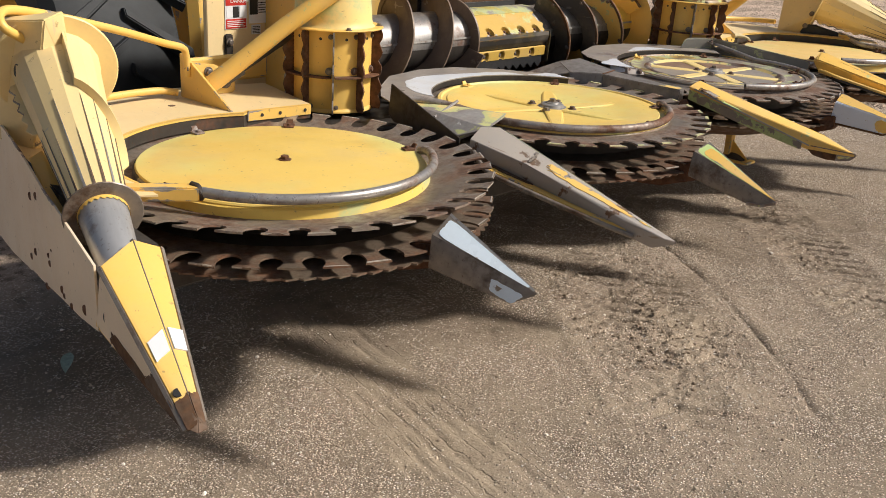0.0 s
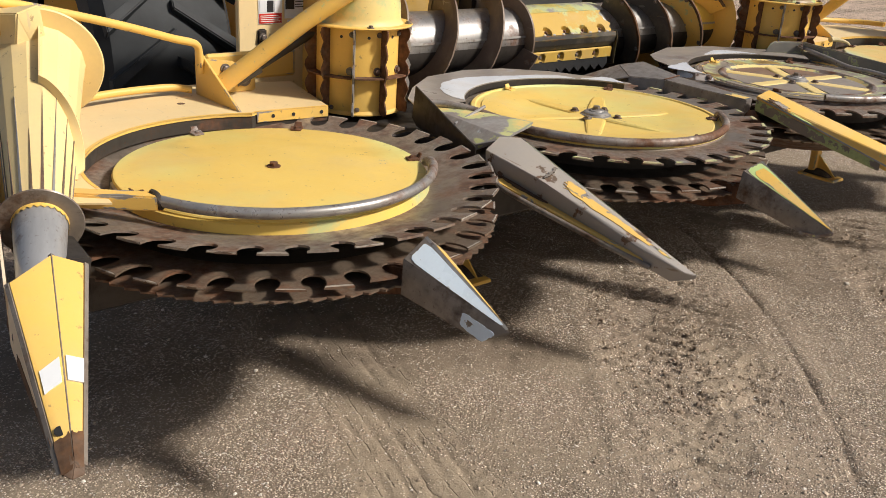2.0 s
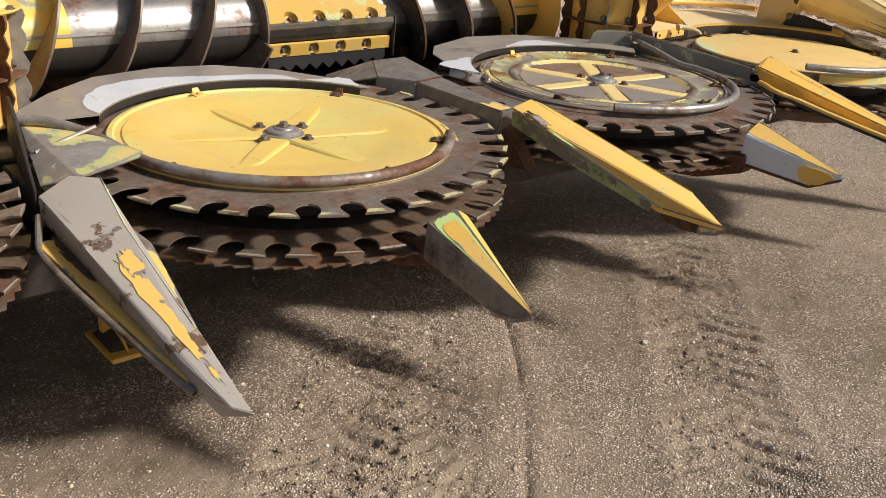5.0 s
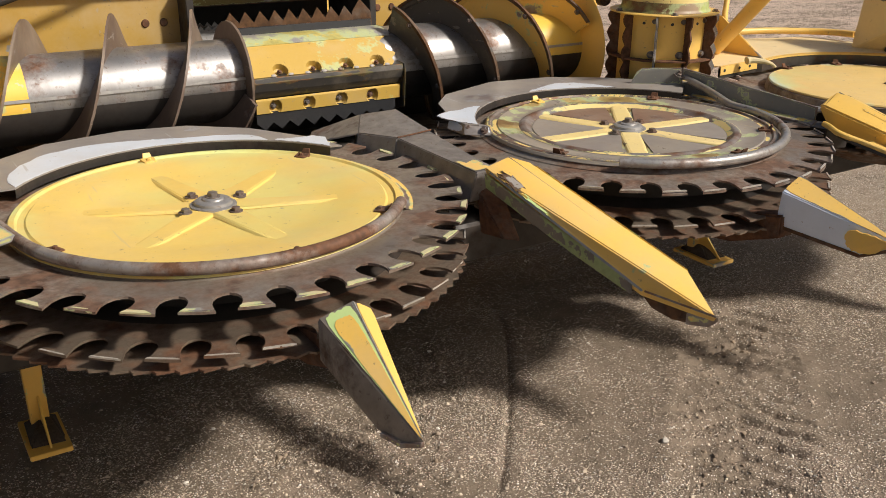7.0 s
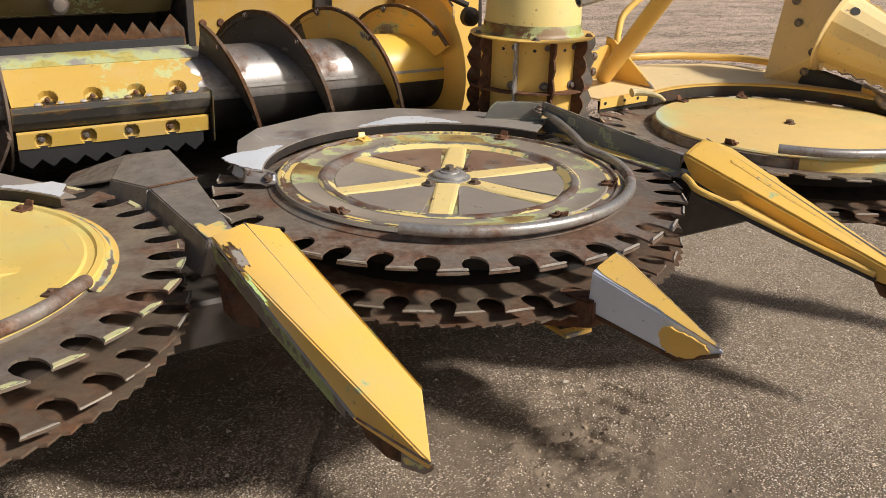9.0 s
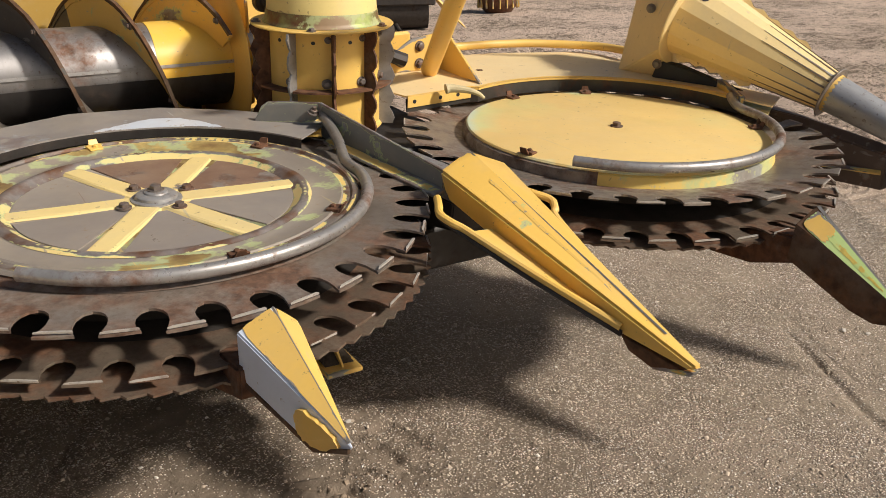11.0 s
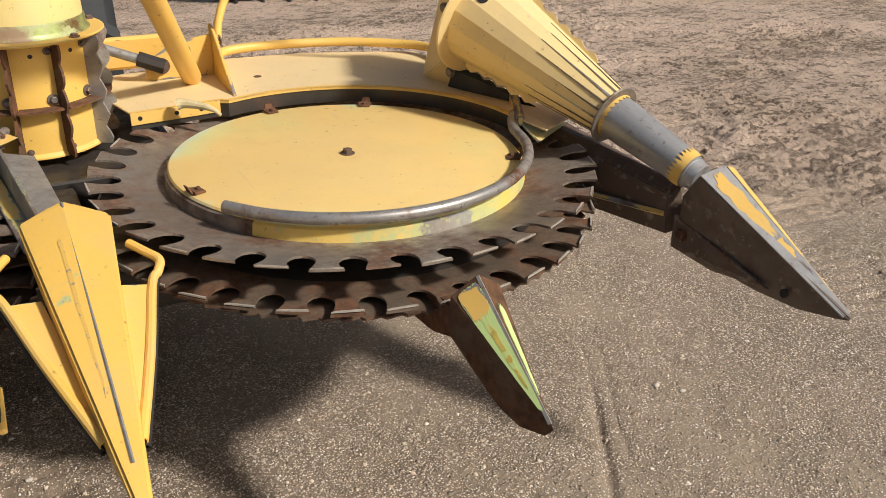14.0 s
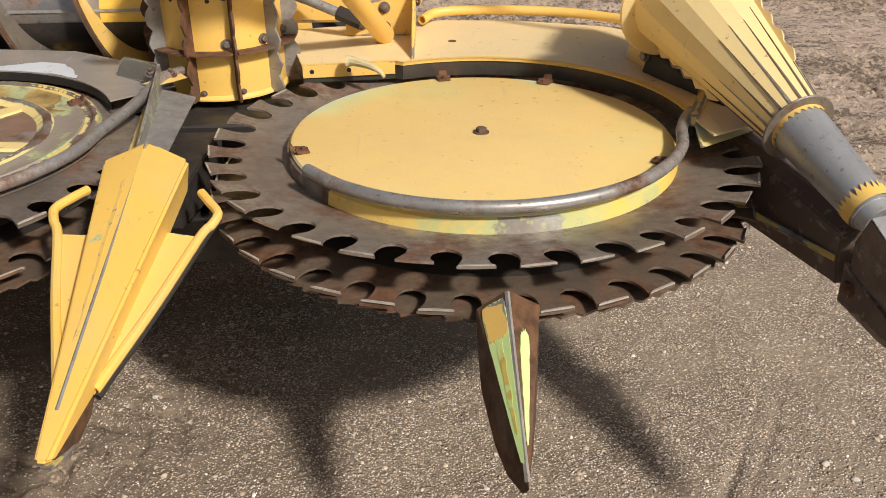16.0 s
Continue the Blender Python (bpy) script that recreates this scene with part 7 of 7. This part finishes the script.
# ---- end cones ----
def cone(name, B, C, E, label, fin_at, saw_at, box_pts, group="end cones"):
    """Fluted end cone: flange, painted shell with worn grooves, ring, bare neck, jagged collar."""
    B, C, E = Vector(B), Vector(C), Vector(E)
    d = (E - B).normalized()
    u = (Vector((0, 0, 1)) - d * d.z).normalized()
    w = u.cross(d)
    m = Matrix(((w.x, u.x, d.x, B.x), (w.y, u.y, d.y, B.y), (w.z, u.z, d.z, B.z), (0, 0, 0, 1)))
    t = thing("end_cone", label, "crop cone", group, TILT @ m)
    bare_end = B.x < 2
    rf, ring_r = (0.183, 0.097) if bare_end else (0.190, 0.088)
    s1, s2 = (C - B).dot(d), (E - B).dot(d)
    n = 18
    part("flange", lathe([(0, -0.004), (rf - 0.004, -0.004), (rf, 0.0), (rf - 0.004, 0.004), (0, 0.004)], 64), m_cone, t, "round faded flange")
    r0, r1 = (0.130, 0.066) if bare_end else (0.150, 0.070)
    part("shell", lathe([(r0, 0.004), (r0 - 0.004, 0.02), (r1, s1), (0, s1)], n), m_cone, t, "fluted faded yellow shell", angle=0.2)
    for i in range(n):
        a = 360 / n * i
        p0 = Vector((r0 * math.cos(radians(a)), r0 * math.sin(radians(a)), 0.0))
        p1 = Vector((r1 * math.cos(radians(a)), r1 * math.sin(radians(a)), s1))
        q0, q1 = p0.lerp(p1, random.uniform(0.40, 0.66)), p0.lerp(p1, 0.985)
        rad = Vector((math.cos(radians(a)), math.sin(radians(a)), 0))
        tan = Vector((-rad.y, rad.x, 0))
        part("worn_groove", hull([q0 + rad * 0.0012, q1 + rad * 0.0016 + tan * 0.0036, q1 + rad * 0.0016 - tan * 0.0036, q1 - rad * 0.003, q0 - rad * 0.003]), m_groove if i % 3 else m_steel, t)
    part("ring", lathe([(r1 - 0.01, s1 - 0.004), (ring_r, s1 - 0.003), (ring_r + 0.002, s1), (ring_r, s1 + 0.003), (r1 - 0.01, s1 + 0.004)], 40, True), m_umber, t, "thin worn ring")
    part("neck", lathe([(r1 - 0.004, s1), (0.050, s2 - 0.02), (0.048, s2), (0, s2)], 28), m_neck, t, "bare grey steel neck")
    for r, z0, z1, sg in ((0.070, s1 + 0.004, s1 + 0.020, 1), (0.0545, s2 - 0.004, s2 - 0.045, -1)):
        if bare_end and sg < 0:
            continue
        bm = bmesh.new()
        k = 26
        prev = None
        rows = []
        for i in range(k * 2):
            a = math.pi * i / k
            zz = z1 if i % 2 else z0 + (z1 - z0) * random.uniform(0.35, 0.7)
            f = (zz - s1) / (s2 - s1)
            rr = (r1 - 0.004) * (1 - f) + 0.050 * f + 0.0022
            rb = ((r1 - 0.004) * (1 - (z0 - s1) / (s2 - s1)) + 0.050 * (z0 - s1) / (s2 - s1)) + 0.0022
            rows.append((bm.verts.new((rb * math.cos(a), rb * math.sin(a), z0)), bm.verts.new((rr * math.cos(a), rr * math.sin(a), zz))))
        for i in range(len(rows)):
            a, b = rows[i], rows[(i + 1) % len(rows)]
            bm.faces.new((a[0], b[0], b[1], a[1]))
        part("jagged_paint", bm, m_yellow, t, "torn edge of yellow paint")
    part("nose", lathe([(0.048, s2 - 0.001), (0.040, s2 + 0.04), (0, s2 + 0.05)] if bare_end else [(0.044, s2), (0.040, s2 + 0.03), (0, s2 + 0.034)], 28), m_neck, t)
    # long fin that curls round towards the ring
    bm = bmesh.new()
    rows = []
    for i in range(41):
        f = i / 40
        s = 0.006 + (s1 * 0.74) * f
        a = radians(fin_at + (0 if f < 0.5 else -95 * ((f - 0.5) / 0.5) ** 0.8 if B.x < 2 else 0))
        rr = r0 + (r1 - r0) * s / s1
        hgt = ((0.026 if f < 0.5 else 0.022) if f < 0.97 else 0.006) if bare_end else 0.012 + 0.005 * math.sin(42 * f)
        rad = Vector((math.cos(a), math.sin(a), 0))
        tan = Vector((-rad.y, rad.x, 0)) * 0.0025
        lo, hi = rad * (rr - 0.012), rad * (rr + hgt)
        z = Vector((0, 0, s))
        rows.append([bm.verts.new(lo + tan + z), bm.verts.new(hi + tan + z), bm.verts.new(hi - tan + z), bm.verts.new(lo - tan + z)])
    for a, b in zip(rows, rows[1:]):
        for k in range(4):
            bm.faces.new((a[k], a[(k + 1) % 4], b[(k + 1) % 4], b[k]))
    bm.faces.new(rows[0])
    bm.faces.new(rows[-1][::-1])
    part("fin", bm, m_cone, t, "curved crop fin")
    pts = [(0, 0.02)]
    for i in range(11):
        z = 0.03 + 0.30 * i / 10
        pts += [(r0 + (r1 - r0) * z / s1 + (0.022 if i % 2 else 0.010), z)]
    pts += [(0.05, 0.34)]
    part("saw_fin", moved(plate([(max(x, 0.04), z) for x, z in pts], -0.0025, 0.0025), Matrix.Rotation(radians(saw_at), 4, "Z") @ Matrix.Rotation(radians(90), 4, "X")), m_cone, t, "serrated fin")
    hole = 128 if B.x > 2 else 165
    part("hole", moved(lathe([(0, 0.002), (0.019, 0.002), (0.019, -0.004), (0, -0.004)], 20), Matrix.Translation(((r0 - 0.0105) * math.cos(radians(hole)), (r0 - 0.0105) * math.sin(radians(hole)), 0.055)) @ Vector((math.cos(radians(hole)), math.sin(radians(hole)), 0.2)).to_track_quat("Z", "Y").to_matrix().to_4x4()), m_black, t)
    inv = m.inverted()
    part("bearing_box", hull([inv @ Vector(p) for p in box_pts], 0.004), m_cone, t, "yellow bearing box")
    return t, inv


m_neck = metal("scraped_neck_steel", (0.50, 0.50, 0.505), rust=0.20, rough=0.34, brush=(1, 1, 0.25), dirt=0.35, met=0.45, stain=(0.19, 0.12, 0.08))
m_groove = metal("worn_groove_iron", (0.20, 0.15, 0.11), rust=0.4, rough=0.45, met=0.2)
BOXR = [(4.985, 0.535, 0.035), (5.035, 0.41, 0.020), (5.16, 0.52, 0.040), (5.12, 0.36, 0.03), (5.10, 0.57, 0.42), (5.035, 0.24, 0.47), (5.21, 0.54, 0.41), (5.11, 0.22, 0.44), (4.985, 0.26, 0.20)]
cr, inv = cone("end_cone", (5.075, 0.265, 0.290), (5.211, -0.275, 0.113), (5.289, -0.543, 0.012), "pale yellow fluted end cone with bare steel neck", 60, 250, BOXR)
for p in ((5.005, 0.37, 0.105), (4.985, 0.33, 0.195), (5.02, 0.45, 0.30), (5.05, 0.50, 0.385)):
    bolt(cr, inv @ Vector((p[0] - 0.004, p[1] - 0.03, p[2])), inv.to_3x3() @ Vector((-0.85, -0.5, 0)), 0.012)
part("grease_cap", moved(lathe([(0, 0.03), (0.03, 0.028), (0.034, 0.0), (0, 0)], 20), inv @ Matrix.Translation((5.12, 0.42, 0.43))), m_dark, cr, "black grease cap")
BOXL = [(-0.50, 0.62, 0.02), (-0.55, 0.50, 0.0), (-0.66, 0.60, 0.02), (-0.62, 0.45, 0.0), (-0.58, 0.68, 0.38), (-0.53, 0.36, 0.44), (-0.70, 0.65, 0.38), (-0.60, 0.34, 0.42), (-0.50, 0.38, 0.18)]
cl, invl = cone("end_cone", (-0.522, 0.455, 0.251), (-0.761, -0.245, 0.029), (-0.831, -0.450, -0.040), "sun-faded fluted end cone with worn grooves", 84, 195, BOXL)


# ---- parking feet ----
def parking_foot(x, y, up=0.0):
    t = part("parking_foot", hull([(-0.030, 0.075, -0.290), (0.025, 0.075, -0.290), (-0.030, 0.025, -0.290), (0.025, 0.025, -0.290), (-0.025, 0.065, -0.672), (0.025, 0.065, -0.672), (-0.025, 0.03, -0.672), (0.025, 0.03, -0.672)], 0.003), m_yellow_deep, hf, "yellow folded parking foot caked with dirt")
    t.matrix_basis = Matrix.Translation((x, y, up))
    part("gusset", hull([(0.0, 0.03, -0.56), (0.006, 0.03, -0.56), (0.0, -0.09, -0.672), (0.006, -0.09, -0.672), (0.0, 0.04, -0.672), (0.006, 0.04, -0.672)]), m_yellow_deep, t)
    part("foot_plate", hull([(sx * 0.056, yy, z) for sx in (-1, 1) for yy in (-0.108, 0.105) for z in (-0.685, -0.670)], 0.002), m_yellow_deep, t)
    part("dirt", hull([(-0.05, -0.07, -0.669), (0.05, -0.08, -0.669), (-0.045, 0.09, -0.669), (0.05, 0.09, -0.669), (-0.02, -0.02, -0.640), (0.03, 0.02, -0.636), (0.01, 0.06, -0.634)], 0.006), m_earth, t, "clod of dark earth")
    return t


m_earth = plain("dark_earth", (0.085, 0.065, 0.05), 0.95, var=0.5, scale=120)
parking_foot(1.0, 0.2)
parking_foot(3.4465, 0.003, 0.108)

# ---- danger sign on the end wall ----
sign = thing("warning_sign", "white and red danger warning sign on the cream wall", "sign")


def panel(x0, x1, z0, z1, mat, name, y=1.2675, dy=0.0015, parent=None, label=""):
    return part(name, hull([(x, yy, z) for x in (x0, x1) for yy in (y - dy, y + 0.004) for z in (z0, z1)]), mat, parent or sign, label)


base = panel(0.655, 0.772, 0.195, 0.345, m_white, "sign_plate", label="white sign plate")
panel(0.658, 0.769, 0.300, 0.342, m_red, "red_header", dy=0.003, label="red heading band")
panel(0.658, 0.769, 0.198, 0.240, m_red, "red_footer", dy=0.003, label="red text field")
for i in range(3):
    panel(0.661 + 0.036 * i, 0.692 + 0.036 * i, 0.246, 0.295, m_black if i % 2 else m_white, "pictogram", dy=0.0035)
panel(0.786, 0.886, 0.215, 0.330, m_white, "sign_plate", label="pale sign plate")
panel(0.789, 0.834, 0.255, 0.327, m_black, "pictogram", dy=0.003)
panel(0.800, 0.850, 0.165, 0.208, m_white, "sign_plate")
for i in range(4):
    panel(0.664, 0.762 - 0.01 * (i % 2), 0.205 + 0.008 * i, 0.208 + 0.008 * i, m_white, "text_line", dy=0.004)
for i in range(5):
    panel(0.838, 0.880 - 0.006 * (i % 2), 0.262 + 0.011 * i, 0.266 + 0.011 * i, m_black, "text_line", dy=0.003)
    panel(0.804, 0.846, 0.170 + 0.007 * i, 0.173 + 0.007 * i, m_black, "text_line", dy=0.003)
txt = bpy.data.curves.new("sign_word", "FONT")
txt.body = "DANGER"
txt.size = 0.026
txt.extrude = 0.0006
word = new("word", txt)
word.data.materials.append(m_white)
word.parent = base
word.matrix_basis = Matrix.Translation((0.682, 1.2635, 0.312)) @ Matrix.Rotation(radians(90), 4, "X")

# ---- forage harvester behind the header ----
fh = thing("forage_harvester", "forage harvester with big black tyres behind the header", "harvester", "", Matrix.Identity(4))


def wheel(x):
    R, W, n = 0.93, 0.74, 20
    w = part("tyre", moved(lathe([(0.42, -W / 2 + 0.08), (0.60, -W / 2 + 0.01), (0.78, -W / 2), (0.85, -W / 2 + 0.05), (0.885, -0.2), (0.895, 0), (0.885, 0.2), (0.85, W / 2 - 0.05), (0.78, W / 2), (0.60, W / 2 - 0.01), (0.42, W / 2 - 0.08)], 64), Matrix.Translation((x, 3.02, R - 0.035)) @ Matrix.Rotation(radians(90), 4, "Y")), m_rubber, fh, "weathered black tractor tyre")
    lug = hull([(0.87, -0.035, 0.0), (0.87, 0.035, 0.0), (0.93, -0.022, 0.0), (0.93, 0.022, 0.0), (0.84, 0.20, 0.36), (0.84, 0.29, 0.36), (0.905, 0.21, 0.36), (0.905, 0.275, 0.36)], 0.006)
    me = None
    for i in range(n):
        for sg in (1, -1):
            mm = Matrix.Translation((x, 3.02, R - 0.035)) @ Matrix.Rotation(radians(90), 4, "Y") @ Matrix.Rotation(2 * math.pi * (i + (0.5 if sg < 0 else 0)) / n, 4, "Z") @ Matrix.Diagonal((1, 1, sg, 1))
            if me is None:
                ob = part("lug", lug, m_rubber, w)
                me = ob.data
            else:
                ob = new("lug", me)
                ob.parent = w
            ob.matrix_basis = mm
    part("rim", moved(lathe([(0, -0.05), (0.30, -0.05), (0.43, -0.25), (0.44, 0.25), (0.30, 0.05), (0, 0.05)], 40), Matrix.Translation((x, 3.02, R - 0.035)) @ Matrix.Rotation(radians(90), 4, "Y")), m_yellow, w, "yellow wheel rim")
    return w


wheel(0.66)
wheel(3.84)
part("axle", moved(cyl_x(0.12, 0.6, 3.9, 24), Matrix.Translation((0, 3.02, 0.9)) @ Matrix.Rotation(radians(90), 4, "Y")), m_dark, fh)
part("feeder_housing", box(1.75, 2.75, 1.90, 3.3, 0.72, 1.50, 0.02), m_yellow, fh, "yellow feeder housing")
part("chassis", box(1.35, 3.15, 2.6, 5.5, 0.7, 1.9, 0.05), m_yellow, fh, "yellow harvester body")

# ---- things lying about ----
leaf = thing("leaf", "narrow green leaf lying on the gravel", "leaf", "", Matrix.Translation((-0.47, 0.76, 0.012)) @ Matrix.Rotation(radians(58), 4, "Z"))
bm = bmesh.new()
rows = []
for i in range(13):
    f = i / 12
    wv = 0.022 * math.sin(math.pi * f) ** 0.8 + 0.0008
    z = 0.012 * math.sin(math.pi * f) + 0.01 * f
    x = -0.08 + 0.16 * f
    rows.append([bm.verts.new((x, -wv, z + 0.004)), bm.verts.new((x, 0, z)), bm.verts.new((x, wv, z + 0.005)), bm.verts.new((x, 0, z - 0.0012))])
for a, b in zip(rows, rows[1:]):
    for k in range(4):
        bm.faces.new((a[k], a[(k + 1) % 4], b[(k + 1) % 4], b[k]))
part("blade", bm, m_leaf, leaf)
husk = thing("corn_husk", "dry pale corn husk on the wing deck", "husk", "", TILT @ Matrix.Translation((4.17, 0.44, 0.052)) @ Matrix.Rotation(radians(-28), 4, "Z"))
part("husk_leaf", tube([(-0.05, 0, 0.016), (-0.03, 0.004, 0.018), (0.02, 0, 0.014), (0.06, -0.004, 0.004), (0.085, -0.01, -0.012)], 0.016, 10, 4, False, (0.018, 0.005)), m_husk, husk)
# ---- another header parked far behind ----
far = thing("parked_rotor_header", "yellow crop header rotor parked far across the yard", "machine part", "", Matrix.Translation((13.05, 12.60, 0)) @ Matrix.Scale(0.62, 4))
part("drum", lathe([(0, 0.62), (0.55, 0.62), (0.62, 0.55), (0.62, 0.30), (0.55, 0.18), (0.4, 0.0), (0, 0.0)], 40), m_rust, far, "rusty ribbed drum")
part("cap", lathe([(0, 1.0), (0.30, 1.0), (0.46, 0.92), (0.50, 0.72), (0.68, 0.66), (0.68, 0.62), (0, 0.62)], 40), m_yellow, far, "yellow cap")
part("rim", lathe([(0.52, 0.90), (0.54, 0.92), (0.54, 0.82), (0.50, 0.80)], 40), m_steel, far)
part("lid", lathe([(0, 1.16), (0.22, 1.14), (0.25, 1.0), (0, 1.0)], 24), m_dark, far)
for i in range(18):
    part("rib", moved(box(0.60, 0.66, -0.02, 0.02, 0.15, 0.60), Matrix.Rotation(radians(20 * i), 4, "Z")), m_yellow_worn, far)
spare = thing("spare_divider", "yellow pointed divider standing far across the yard", "crop divider", "", Matrix.Translation((10.75, 10.5, 0)) @ Matrix.Scale(0.62, 4))
part("point", hull([(-0.85, -0.2, 0.85), (-0.75, -0.2, 0.85), (-0.8, -0.1, 0.8), (-0.25, -0.75, 0.05), (-0.2, -0.7, 0.05), (-0.25, -0.7, 0.12), (-0.5, 0, 0.5)], 0.01), m_yellow, spare)
far2 = thing("parked_tillage_tool", "dark parked tillage tool with curved tines far off", "machine part", "", Matrix.Translation((9.1, 11.0, 0)) @ Matrix.Rotation(radians(-25), 4, "Z"))
part("frame_bar", box(-2.3, 1.3, -0.15, 0.15, 0.40, 0.95, 0.02), m_dark, far2, "dark frame bar")
part("roller", moved(cyl_x(0.33, -2.3, 1.2, 24), Matrix.Translation((0, 0.25, 0.34)) @ Matrix.Rotation(radians(90), 4, "Y")), m_dark, far2, "dark packer roller")
for i in range(8):
    part("tine", tube([(-2.2 + 0.4 * i, 0, 0.6), (-2.18 + 0.4 * i, 0.25, 0.45), (-2.12 + 0.4 * i, 0.05, 0.12), (-2.05 + 0.4 * i, -0.25, -0.02)], 0.035, 8), m_dark, far2)
